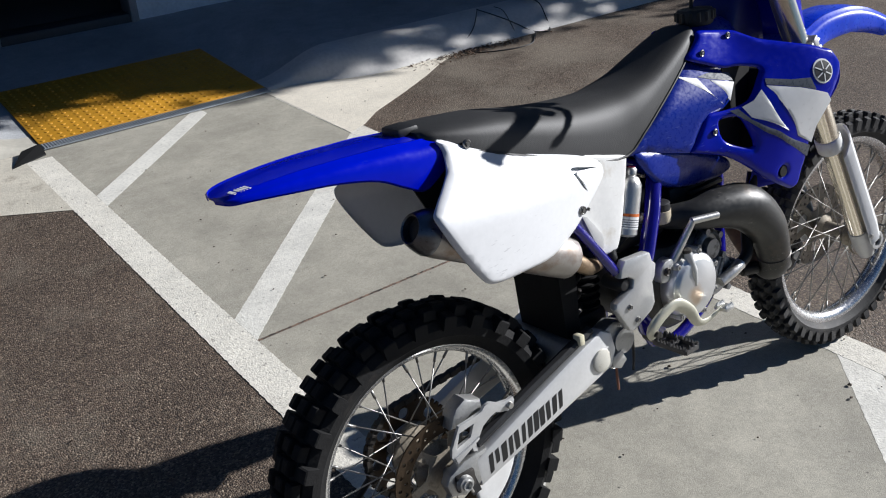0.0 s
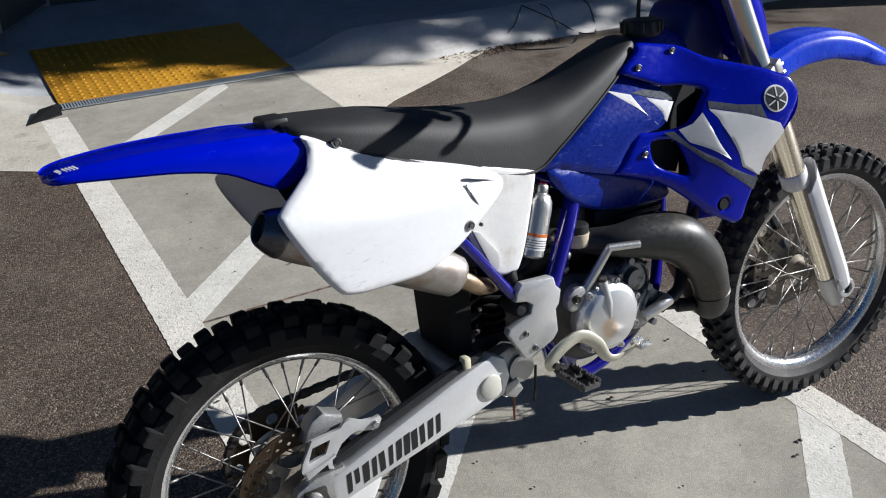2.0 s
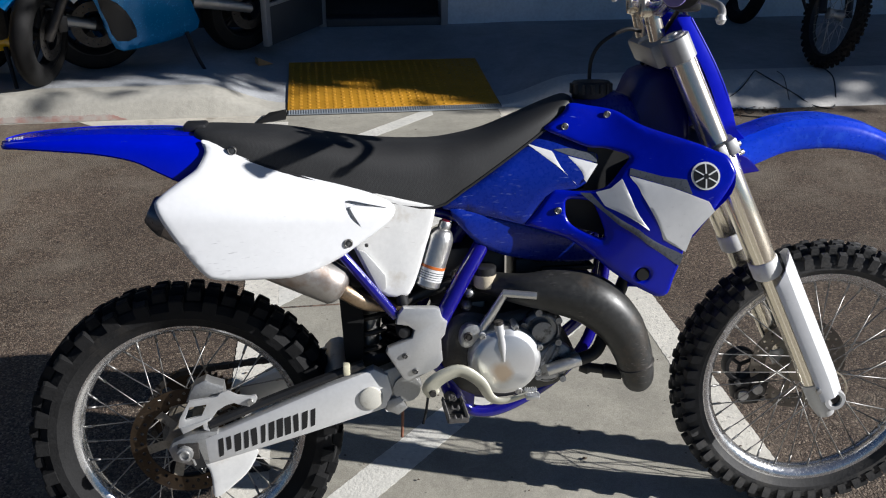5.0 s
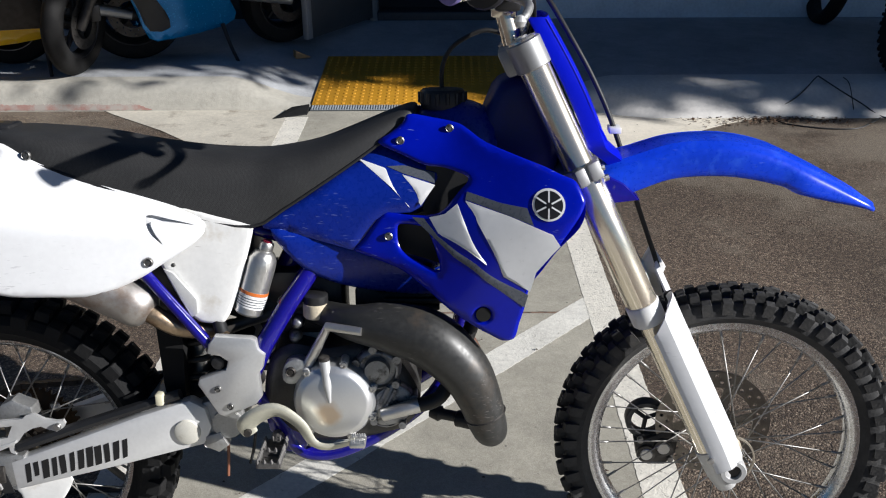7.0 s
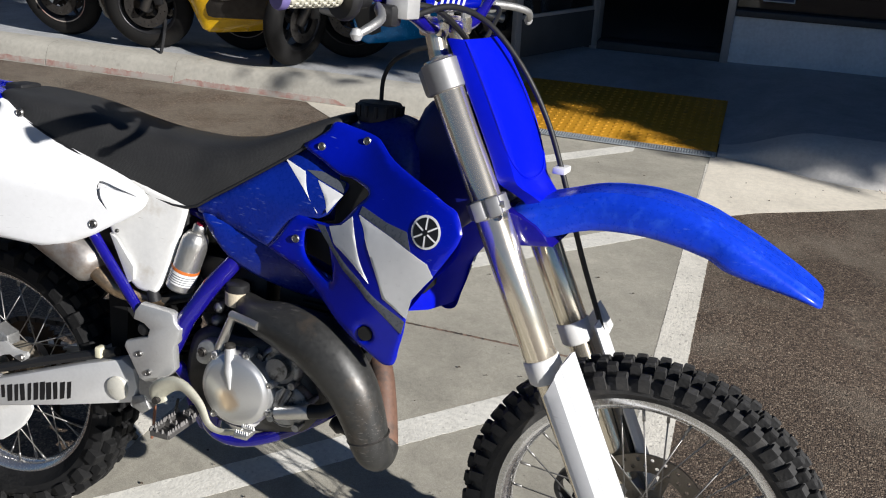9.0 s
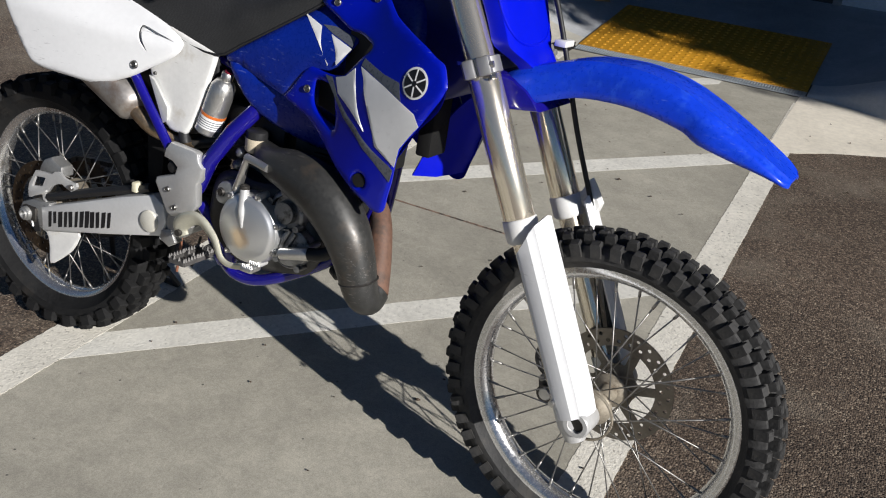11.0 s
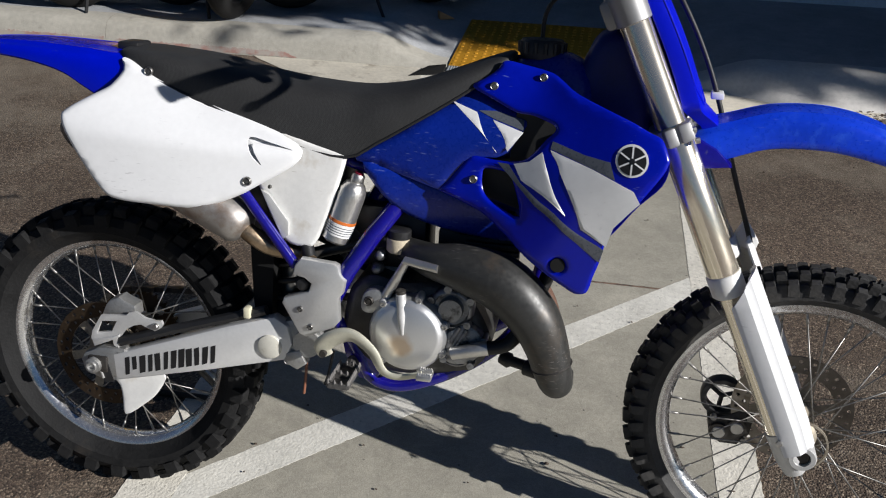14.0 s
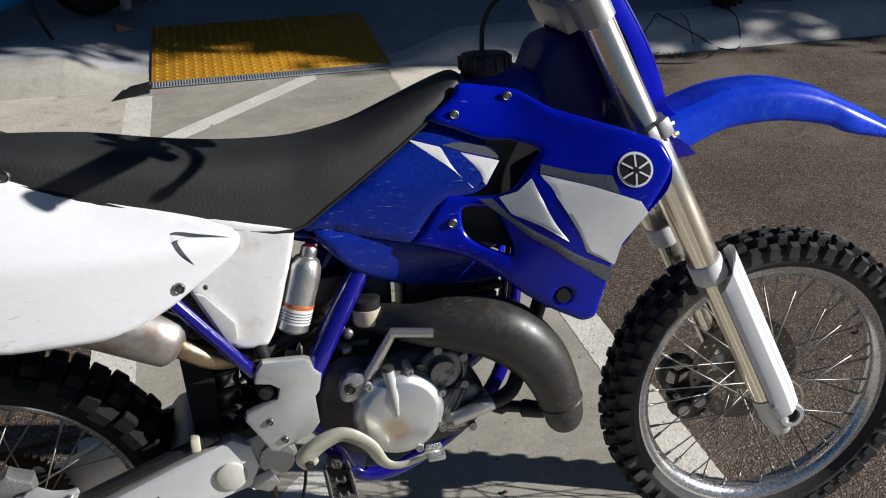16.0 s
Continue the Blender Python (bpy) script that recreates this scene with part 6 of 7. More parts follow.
bar("master_cylinder_lid", block((1.018, -0.247, 1.2665), (1.060, -0.200, 1.2725), 0.0015), ALU_PAINT, "pale lid with two screws")
for y in (-0.238, -0.209):
    bar("lid_screw", lathe([(0.0035, 0), (0.0035, 0.0015), (0.001, 0.002)], (1.039, y, 1.2725), (0, 0, 1), 8), BOLT)
bar("perch", block((1.000, -0.262, 1.214), (1.042, -0.228, 1.246), 0.007), BLACK, "black lever perch")
bar("cable_elbow", tube([(0.985, -0.285, 1.262), (0.995, -0.272, 1.292), (1.012, -0.235, 1.300), (1.030, -0.170, 1.285), (1.045, -0.110, 1.255)], [0.013, 0.012, 0.010, 0.008, 0.006], 12), BLACK, "black throttle cable elbow")
bar("lever_perch", block((0.965, 0.215, 1.222), (1.010, 0.255, 1.262), 0.008), ALU_CAST)
front("throttle_cable", tube([(0.99, -0.24, 1.245), (1.035, -0.17, 1.262), (1.055, -0.09, 1.235), (1.055, 0.02, 1.17), (1.02, 0.05, 1.10)], 0.005, 8), RUBBER_HOSE, "black throttle cable")
front("clutch_cable", tube([(0.985, 0.235, 1.248), (1.040, 0.17, 1.250), (1.055, 0.07, 1.20), (1.03, 0.045, 1.10)], 0.0045, 8), RUBBER_HOSE, "black clutch cable")
front("brake_hose", tube([(1.035, -0.215, 1.245), (1.062, -0.12, 1.262), (1.085, -0.005, 1.235), (1.130, 0.060, 1.165), (1.180, 0.078, 1.08), (1.224, 0.074, 0.985), (1.280, 0.078, 0.83), (1.330, 0.092, 0.70), (1.372, 0.11, 0.58), (1.43, 0.085, 0.45)], 0.0052, 10), RUBBER_HOSE, "black front brake hose")
front("hose_guide", moved(block((-0.012, -0.02, -0.006), (0.012, 0.02, 0.006), 0.002), Matrix.Translation((1.224, 0.074, 0.985))), WHITE_OLD, "white hose clip")
front("hose_bracket", slab([(1.302, 0.700), (1.318, 0.735), (1.330, 0.720), (1.350, 0.690), (1.345, 0.672), (1.304, 0.680)], 0.098, 0.124, 0.003), WHITE_OLD, "white hose bracket on the fork")
caliper = front("front_caliper", slab([(1.306, 0.292), (1.314, 0.252), (1.338, 0.236), (1.376, 0.238), (1.398, 0.268), (1.402, 0.322), (1.374, 0.326), (1.340, 0.306)], 0.062, 0.102, 0.008), DARK_STEEL, "dark front brake caliper")
for x, z in ((1.332, 0.268), (1.368, 0.284)):
    part("piston_boss", lathe([(0.020, 0.054), (0.020, 0.062), (0.017, 0.068)], (x, 0, z), (0, 1, 0), 20), DARK_STEEL, caliper)
    part("piston", lathe([(0.012, 0.051), (0.014, 0.053), (0.014, 0.064)], (x, 0, z), (0, 1, 0), 18), STEEL, caliper, "bright piston face")
for x, z in ((1.318, 0.300), (1.392, 0.310), (1.385, 0.256)):
    part("caliper_bolt", lathe([(0.001, 0.054), (0.006, 0.054), (0.007, 0.057), (0.007, 0.066)], (x, 0, z), (0, 1, 0), 10), BOLT, caliper)
cg = lathe([(0.043, -0.016), (0.045, -0.012), (0.045, 0.012), (0.043, 0.016), (0.034, 0.016), (0.032, 0.012), (0.032, -0.012), (0.034, -0.016)], (1.330, 0.088, 0.340), (0, 1, 0), 32, closed=True)
front("caliper_shield", cg, BLACK, "black ring shield on the brake caliper")
for k in range(3):
    a = 0.4 + 2.1 * k
    front("shield_web", tube([(1.330, 0.088, 0.340), (1.330 + 0.038 * math.cos(a), 0.088, 0.340 + 0.038 * math.sin(a))], 0.005, 8, smooth=False), BLACK)
part("hub_ring", lathe([(0.050, -0.082), (0.0535, -0.082), (0.0535, -0.076), (0.050, -0.076)], seg=36, closed=True), HUB, fwheel, "thin pale dust ring at the hub")

# front number plate and fender
def plate_at(t, u):
    """The face of the plate: t runs from its top to its foot, u from side to side."""
    z = 1.210 - 0.262 * t - 0.008 * smoothstep(0.9, 1.0, t)
    x = 1.062 + 0.128 * t + 0.010 * math.sin(math.pi * t) + 0.030 * smoothstep(0.88, 1.0, t)
    half = 0.091 + 0.010 * smoothstep(0, 0.45, t) - 0.006 * smoothstep(0.5, 0.8, t) - 0.046 * smoothstep(0.82, 1.0, t) ** 1.3
    w = abs(u)
    return Vector((x + 0.016 + 0.006 * (1 - w * w) - 0.002 * smoothstep(0.78, 0.90, w) - 0.026 * smoothstep(0.945, 1.0, w), half * u, z))


bm, loops = bmesh.new(), []
for i in range(33):
    face = [plate_at(i / 32, -1 + k / 16) for k in range(33)]
    loops.append(face + [Vector((p.x - 0.004, p.y * 0.985, p.z - 0.002)) for p in face[::-1]])
rings(bm, loops)
plate = front("front_plate", bm, BLUE_SATIN, "deep blue front number plate without number", 50)
lip = [(0.01 + 0.06 * k, -0.925) for k in range(10)]
lip += [(0.60 + 0.27 * math.sin(a) ** 0.8, -0.925 * math.copysign(abs(math.cos(a)) ** 0.75, math.cos(a))) for a in (math.pi * k / 24 for k in range(1, 24))]
lip += [(t, -u) for t, u in lip[9::-1]]
part("rim", tube([tuple(plate_at(t, u) + Vector((0.0004, 0, 0))) for t, u in lip], 0.0024, 8, smooth=False), BLUE_SATIN, plate, "raised rim round the face of the plate")
front("front_fender", arch([(1.165, 0.925, 0.060, 0.050, 0.0), (1.200, 0.945, 0.068, 0.060, 0.0), (1.250, 0.962, 0.066, 0.062, 0.0), (1.320, 0.985, 0.062, 0.058, 0.002), (1.400, 0.992, 0.064, 0.056, 0.004), (1.460, 0.986, 0.065, 0.054, 0.005), (1.505, 0.974, 0.066, 0.050, 0.006), (1.522, 0.967, 0.067, 0.048, 0.006), (1.542, 0.958, 0.070, 0.049, 0.006), (1.565, 0.947, 0.071, 0.044, 0.006), (1.605, 0.926, 0.068, 0.033, 0.005), (1.650, 0.900, 0.064, 0.018, 0.003), (1.678, 0.882, 0.058, 0.011, 0.0), (1.692, 0.872, 0.049, 0.007, 0.0), (1.698, 0.867, 0.036, 0.004, 0.0)], ridge=0.0048), BLUE_FADED, "sun-faded blue plastic front fender", 60)
front("fender_mount", slab([(1.125, 0.884), (1.180, 0.868), (1.262, 0.880), (1.248, 0.896), (1.230, 0.912), (1.200, 0.926), (1.166, 0.932), (1.125, 0.930)], -0.073, 0.073, 0.006), PURPLE, "purple-blue fender mount")

# triangular stand in the left end of the rear axle
stand = thing("bike_stand", Matrix.Identity(4), "black steel triangle stand under the rear axle", "bike stand")
hold = Vector((0.0, 0.128, 0.300))
for dx in (-0.13, 0.13):
    part("leg", tube([tuple(hold), (dx, 0.235, 0.008)], 0.008, 8, smooth=False), BLACK, stand)
part("foot_bar", tube([(-0.13, 0.235, 0.008), (0.13, 0.235, 0.008)], 0.008, 8, smooth=False), BLACK, stand)


# ---- the building behind the sidewalk ----
WALL_Y, DOOR_L, DOOR_R = 5.36, 0.405, 1.30
STUCCO = material("stucco_white", (0.86, 0.90, 0.93), rough=0.85, vary=0.10, scale=5, bump=0.5, bump_scale=70, stain=(0.40, 0.43, 0.46), stain_scale=6, stain_at=0.66)
FRAME = material("door_frame_alloy", (0.42, 0.43, 0.44), rough=0.45, metal=0.5, vary=0.1, scale=10)
DARK_PANEL = material("dark_panel", (0.05, 0.055, 0.06), rough=0.5, vary=0.2, scale=6)
# one dark colour for all surfaces inside, the room's dimness painted in
ROOM = material("room_painted_dim", (0.10, 0.09, 0.08), rough=0.9, vary=0.2, scale=2)
GLASS, _, _, gb = nodes_of("window_glass")
gb.inputs["Base Color"].default_value = (0.10, 0.11, 0.12, 1)
gb.inputs["Roughness"].default_value = 0.05
gb.inputs["Transmission Weight"].default_value = 0.85
gb.inputs["IOR"].default_value = 1.45


def structure(name, lo, hi, mat, label, category, bevel=0.0):
    return tagged(part(name, block(lo, hi, bevel), mat, smooth=0 if not bevel else 40), label, category, kind="structure")


SILL = 0.485
structure("wall_right_low", (DOOR_R + 0.055, WALL_Y, 0.10), (13, WALL_Y + 0.2, SILL), STUCCO, "low stucco wall with peeling blue-white paint", "wall", 0.006)
structure("wall_left_low", (-9, WALL_Y, 0.10), (DOOR_L - 0.055, WALL_Y + 0.2, SILL), DARK_PANEL, "low dark wall under the shop window", "wall", 0.006)
structure("wall_upper", (-9, WALL_Y, 2.45), (13, WALL_Y + 0.2, 3.6), STUCCO, "stucco wall above the shop front", "wall")
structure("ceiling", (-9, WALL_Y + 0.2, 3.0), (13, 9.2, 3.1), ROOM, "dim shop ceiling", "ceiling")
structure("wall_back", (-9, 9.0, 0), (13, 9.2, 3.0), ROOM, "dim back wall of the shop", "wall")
structure("wall_end_left", (-9.2, WALL_Y, 0), (-9, 9.2, 3.6), STUCCO, "end wall of the shop", "wall")
structure("wall_end_right", (13, WALL_Y, 0), (13.2, 9.2, 3.6), STUCCO, "end wall of the shop", "wall")
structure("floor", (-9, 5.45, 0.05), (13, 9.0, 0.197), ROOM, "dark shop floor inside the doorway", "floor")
structure("window_sill_right", (DOOR_R + 0.055, WALL_Y - 0.03, SILL), (13, WALL_Y + 0.2, SILL + 0.045), DARK_PANEL, "dark weathered window sill", "window sill", 0.006)
structure("window_sill_left", (-9, WALL_Y - 0.03, SILL), (DOOR_L - 0.055, WALL_Y + 0.2, SILL + 0.045), DARK_PANEL, "dark weathered window sill", "window sill", 0.006)
for i, (a, b) in enumerate(((-9, -5.8), (-5.75, -2.8), (-2.75, DOOR_L - 0.06), (DOOR_R + 0.06, 2.645), (2.70, 6.0), (6.06, 9.4), (9.46, 13))):
    g = structure("window_%d" % (i + 1), (a, WALL_Y + 0.06, SILL + 0.045), (b, WALL_Y + 0.072, 2.45), GLASS, "dark shop window pane", "window")
    g.visible_shadow = False
    structure("trim", (b, WALL_Y + 0.02, SILL + 0.045), (b + 0.055, WALL_Y + 0.12, 2.45), FRAME, "pale alloy window mullion", "mullion", 0.004)
structure("door_jamb", (DOOR_R, WALL_Y - 0.035, 0.13), (DOOR_R + 0.055, WALL_Y + 0.16, 2.45), FRAME, "pale door jamb", "door frame", 0.005)
structure("door_jamb", (DOOR_L - 0.055, WALL_Y - 0.02, 0.13), (DOOR_L, WALL_Y + 0.16, 2.45), FRAME, "pale door jamb", "door frame", 0.005)
structure("threshold", (DOOR_L, WALL_Y - 0.02, 0.13), (DOOR_R, WALL_Y + 0.2, 0.215), DARK_PANEL, "dark door threshold", "threshold", 0.005)

# open shop door
door_m = Matrix.Translation((DOOR_L - 0.02, WALL_Y - 0.03, 0.190)) @ Matrix.Rotation(math.atan2(-0.82, -0.42), 4, "Z")
door = tagged(new("door_1"), "open glazed shop door with alloy frame and kick panel", "door", kind="structure")
door.matrix_basis = door_m
part("stile", block((0, -0.022, 0), (0.055, 0.022, 2.1), 0.004), FRAME, door)
part("stile", block((0.845, -0.022, 0), (0.90, 0.022, 2.1), 0.004), FRAME, door)
part("bottom_rail", block((0.055, -0.020, 0.0), (0.845, 0.020, 0.26), 0.004), DARK_PANEL, door, "dark kick panel")
part("rail", block((0.055, -0.022, 0.26), (0.845, 0.022, 0.285), 0.004), FRAME, door)
part("top_rail", block((0.055, -0.022, 2.0), (0.845, 0.022, 2.1), 0.004), FRAME, door)
pane = part("pane", block((0.055, -0.004, 0.285), (0.845, 0.004, 2.0), 0), GLASS, door)
pane.visible_shadow = False
wedge = slab([(0, 0), (0.11, 0), (0.0, 0.055)], 0, 0.05, 0.002)
w = tagged(part("door_wedge", wedge, material("raw_wood", (0.42, 0.25, 0.11), 0.7, 0, 0.2, 30)), "small raw wood wedge holding the door", "door wedge")
w.matrix_basis = Matrix.Translation((-0.075, 4.36, rise(-0.07, 4.36))) @ Matrix.Rotation(0.5, 4, "Z")

# notice in the window
poster = tagged(part("notice", block((1.525, WALL_Y + 0.046, 0.592), (1.735, WALL_Y + 0.0595, 0.86), 0.001), material("notice_border", (0.62, 0.66, 0.70), 0.5), smooth=0), "dark blue printed notice with pale border in the shop window", "notice")
part("print", block((1.532, WALL_Y + 0.0445, 0.600), (1.728, WALL_Y + 0.0458, 0.852), 0), material("notice_blue", (0.03, 0.055, 0.13), 0.5), poster)
INK = material("notice_ink", (0.60, 0.64, 0.68), 0.5)
for x0, x1, z0 in ((1.575, 1.615, 0.648), (1.655, 1.715, 0.646), (1.545, 1.715, 0.775), (1.560, 1.700, 0.81)):
    part("line", block((x0, WALL_Y + 0.0435, z0), (x1, WALL_Y + 0.0443, z0 + 0.012), 0), INK, poster)
txt = bpy.data.curves.new("word", "FONT")
txt.body, txt.size, txt.align_x = "INSPECTED", 0.034, "CENTER"
word = new("word", txt)
word.data.materials.append(INK)
word.parent = poster
word.matrix_basis = Matrix.Translation((1.63, WALL_Y + 0.0438, 0.735)) @ Matrix.Rotation(radians(90), 4, "X")

# dry leaf crumbs blown over the aisle
rnd = random.Random(77)
crumbs = bmesh.new()
for k in range(190):
    x, y = rnd.uniform(-0.9, 2.9), rnd.uniform(-1.3, 3.2)
    r, a = rnd.uniform(0.003, 0.007) * (1.8 if k % 9 == 0 else 1.0), rnd.uniform(0, 6.3)
    rim = [crumbs.verts.new((x + r * rnd.uniform(0.5, 1.3) * math.cos(a + q * 1.257), y + 0.7 * r * math.sin(a + q * 1.257), 0.0045 + rnd.uniform(0, 0.002))) for q in range(5)]
    tip = crumbs.verts.new((x, y, 0.0065 + 0.4 * r))
    crumbs.faces.new(rim[::-1])
    for q in range(5):
        crumbs.faces.new((rim[q], rim[(q + 1) % 5], tip))
tagged(part("leaf_crumbs", crumbs, material("dry_leaf_crumbs", (0.075, 0.055, 0.04), 0.9, vary=0.4, scale=30), smooth=0), "dry brown leaf crumbs scattered on the ground", "leaf litter", kind="stuff")

# cords hanging over the kerb
CORD = material("cord_black", (0.02, 0.02, 0.022), 0.5)
for name, line, r, mat in (("cord", [(2.735, 3.374, 0.005), (2.926, 3.455, 0.085), (3.06, 3.57, 0.160), (3.10, 3.62, 0.166)], 0.0035, CORD),
                           ("cord", [(3.10, 3.62, 0.166), (3.175, 3.45, 0.122), (3.29, 3.40, 0.058), (3.37, 3.345, 0.008), (3.45, 3.27, 0.006), (3.53, 3.35, 0.008), (3.56, 3.42, 0.065), (3.57, 3.50, 0.145), (3.565, 3.62, 0.172)], 0.0042, CORD),
                           ("cord", [(3.24, 3.60, 0.162), (3.235, 3.50, 0.152), (3.235, 3.42, 0.075), (3.234, 3.36, 0.006)], 0.0028, CORD),
                           ("cord", [(2.735, 3.374, 0.005), (2.753, 3.284, 0.005), (2.818, 3.195, 0.005), (2.986, 3.123, 0.005), (3.15, 3.124, 0.005), (3.283, 3.234, 0.005), (3.36, 3.31, 0.006)], 0.004, CORD)):
    tagged(part(name, tube(line, r, 8), mat), "thin dark cord hanging over the kerb", "cord", "cords at the kerb")
# dry litter in the gutter
rnd = random.Random(5)
verts, faces = [], []
for k in range(900):
    x, y = rnd.gauss(2.76, 0.22), rnd.gauss(3.29, 0.055)
    if y > 3.338 or rnd.random() > math.exp(-abs(x - 2.75)):
        continue
    s, a, b = rnd.uniform(0.004, 0.014), rnd.uniform(0, 6.3), rnd.uniform(-0.5, 0.5)
    c = Vector((x, y, 0.004 + rnd.uniform(0, 0.008)))
    u, v = Vector((math.cos(a), math.sin(a), b)) * s, Vector((-math.sin(a), math.cos(a), 0.3)) * s * 0.5
    n = len(verts)
    verts += [tuple(c - u), tuple(c + v), tuple(c + u), tuple(c - v)]
    faces.append((n, n + 1, n + 2, n + 3))
me = bpy.data.meshes.new("gutter_litter")
me.from_pydata(verts, [], faces)
tagged(finish("gutter_litter", me, material("dry_leaves", (0.10, 0.06, 0.035), 0.9, 0, 0.4, 60), None, "", 0), "brown dry leaf litter at the foot of the kerb", "leaf litter", kind="stuff")


# ---- parked motorcycles ----
def road_wheel(root, name, x, R, width, band, turn=0.0):
    t = lathe([(R - 0.105, -width * 0.42), (R - 0.08, -width * 0.5), (R - 0.035, -width * 0.46), (R - 0.008, -width * 0.22), (R, 0), (R - 0.008, width * 0.22), (R - 0.035, width * 0.46), (R - 0.08, width * 0.5), (R - 0.105, width * 0.42)], (0, 0, 0), (0, 1, 0), 48, closed=True)
    w = part(name, t, STREET_RUBBER, root)
    w.matrix_basis = Matrix.Translation((x, 0, R)) @ Matrix.Rotation(radians(turn), 4, "Z")
    r = lathe([(R - 0.100, -width * 0.40), (R - 0.112, -width * 0.40), (R - 0.130, -width * 0.25), (R - 0.130, width * 0.25), (R - 0.112, width * 0.40), (R - 0.100, width * 0.40)], seg=48, closed=True)
    part("rim", r, DARK_RIM, w)
    if band:
        for s in (-1, 1):
            part("rim_tape", lathe([(R - 0.100, s * (width * 0.40 + 0.003)), (R - 0.110, s * (width * 0.40 + 0.003)), (R - 0.110, s * (width * 0.40 + 0.001)), (R - 0.100, s * (width * 0.40 + 0.001))], seg=48, closed=True), band, w)
    for k in range(5):
        a = 2 * math.pi * k / 5 + 0.3
        part("wheel_spoke", tube([(0.03 * math.cos(a), 0, 0.03 * math.sin(a)), ((R - 0.125) * math.cos(a + 0.12), 0, (R - 0.125) * math.sin(a + 0.12))], [0.022, 0.012], 8, smooth=False), DARK_RIM, w)
    part("hub", lathe([(0.02, -width * 0.6), (0.045, -width * 0.5), (0.045, width * 0.5), (0.02, width * 0.6)], seg=20), DARK_RIM, w)
    for s in (-1, 1):
        part("brake_disc", disc_mesh(0.085, 0.145, s * width * 0.55, 14), DARK_STEEL, w)
    return w


STREET_RUBBER = material("street_tyre_rubber", (0.009, 0.0087, 0.0085), 0.75, 0, 0.2, 8, spec=0.25, stain=(0.018, 0.016, 0.014), stain_scale=5, stain_at=0.58)
DARK_RIM = material("dark_cast_rim", (0.03, 0.03, 0.032), 0.4, 0.5, 0.2, 10)
SCREEN = material("smoked_screen", (0.02, 0.02, 0.025), 0.1, 0, 0.1, 5)
SIGNAL = material("amber_lens", (0.55, 0.16, 0.02), 0.25)


def sport_bike(at, yaw, paint, label, band=None, card=False, lean=8, turn=0.0, guard=None, full=False):
    root = thing("motorcycle", Matrix.Translation(at) @ Matrix.Rotation(radians(yaw), 4, "Z") @ Matrix.Rotation(radians(-lean), 4, "X") @ Matrix.Translation((-1.38, 0, 0)), label, "motorcycle", "parked motorcycles")
    road_wheel(root, "front_wheel", 1.38, 0.305, 0.112, band, turn)
    road_wheel(root, "rear_wheel", 0.0, 0.315, 0.170, band)
    for s in (-1, 1):
        part("fork_leg", tube([(1.38, 0.105 * s, 0.300), (1.27, 0.105 * s, 0.52), (1.10, 0.105 * s, 0.90)], [0.030, 0.028, 0.024], 14, smooth=False), DARK_STEEL, root)
        part("brake_caliper", block((1.25, 0.085 * s - 0.02, 0.33), (1.31, 0.085 * s + 0.02, 0.43), 0.012), DARK_RIM, root)
        low = [(1.22, 0.78), (1.13, 0.56), (1.05, 0.36), (0.99, 0.20), (0.86, 0.18), (0.50, 0.22), (0.46, 0.27), (0.50, 0.31), (0.74, 0.33), (0.80, 0.42), (0.72, 0.58), (0.62, 0.72), (0.80, 0.86), (1.02, 0.88)]
        hole = [(0.93, 0.44), (0.99, 0.50), (1.00, 0.58), (0.95, 0.52)]
        if full:        # a fairing that hides the engine, with a slot behind
            low = low[:5] + [(0.50, 0.22), (0.42, 0.30), (0.52, 0.48), (0.50, 0.66), (0.60, 0.78)] + low[-2:]
            hole = [(0.60, 0.60), (0.74, 0.68), (0.77, 0.66), (0.66, 0.57)]
        part("fairing", panel(low, lambda x, z: -0.155 - 0.09 * smoothstep(0.22, 0.62, z) + 0.10 * smoothstep(0.95, 1.22, x), 0.005, 0.03, 0.02, 0.012, [hole], 2, flip=s > 0), paint, root, "glossy side fairing")
        if full:
            skin = lambda x, z: -0.162 - 0.09 * smoothstep(0.22, 0.62, z) + 0.10 * smoothstep(0.95, 1.22, x)
            part("belly_panel", panel([(1.10, 0.53), (1.04, 0.37), (0.985, 0.25), (0.86, 0.26), (0.90, 0.38), (1.00, 0.50)], skin, 0.004, 0.03, 0.006, 0.004, (), 2, flip=s > 0), BLACK, root, "black lower belly panel")
            part("fairing_ridge", panel([(1.17, 0.74), (0.90, 0.66), (0.62, 0.56), (0.52, 0.50), (0.53, 0.53), (0.62, 0.60), (0.90, 0.70)], skin, 0.010, 0.03, 0.006, 0.004, (), 2, flip=s > 0), paint, root, "raised edge across the fairing")
            part("vent_mark", panel([(0.84, 0.80), (0.98, 0.78), (0.90, 0.74), (0.76, 0.735)], skin, 0.004, 0.03, 0.002, 0.001, (), 0, flip=s > 0), BLACK, root, "black vent mark")
        part("fairing_nose", panel([(0.95, 0.84), (1.20, 0.72), (1.38, 0.80), (1.42, 0.92), (1.28, 1.06), (1.02, 1.10), (0.92, 0.98)], lambda x, z: -0.235 + 0.36 * smoothstep(1.0, 1.5, x), 0.005, 0.03, 0.02, 0.012, (), 3, flip=s > 0), paint, root, "glossy nose fairing")
        part("turn_signal", lathe([(0.001, 0), (0.020, 0.004), (0.022, 0.02), (0.012, 0.038), (0.001, 0.04)], (1.16, 0.215 * s, 0.74), (0.2, s, 0), 14), SIGNAL, root, "amber turn signal")
    bm, loops = bmesh.new(), []
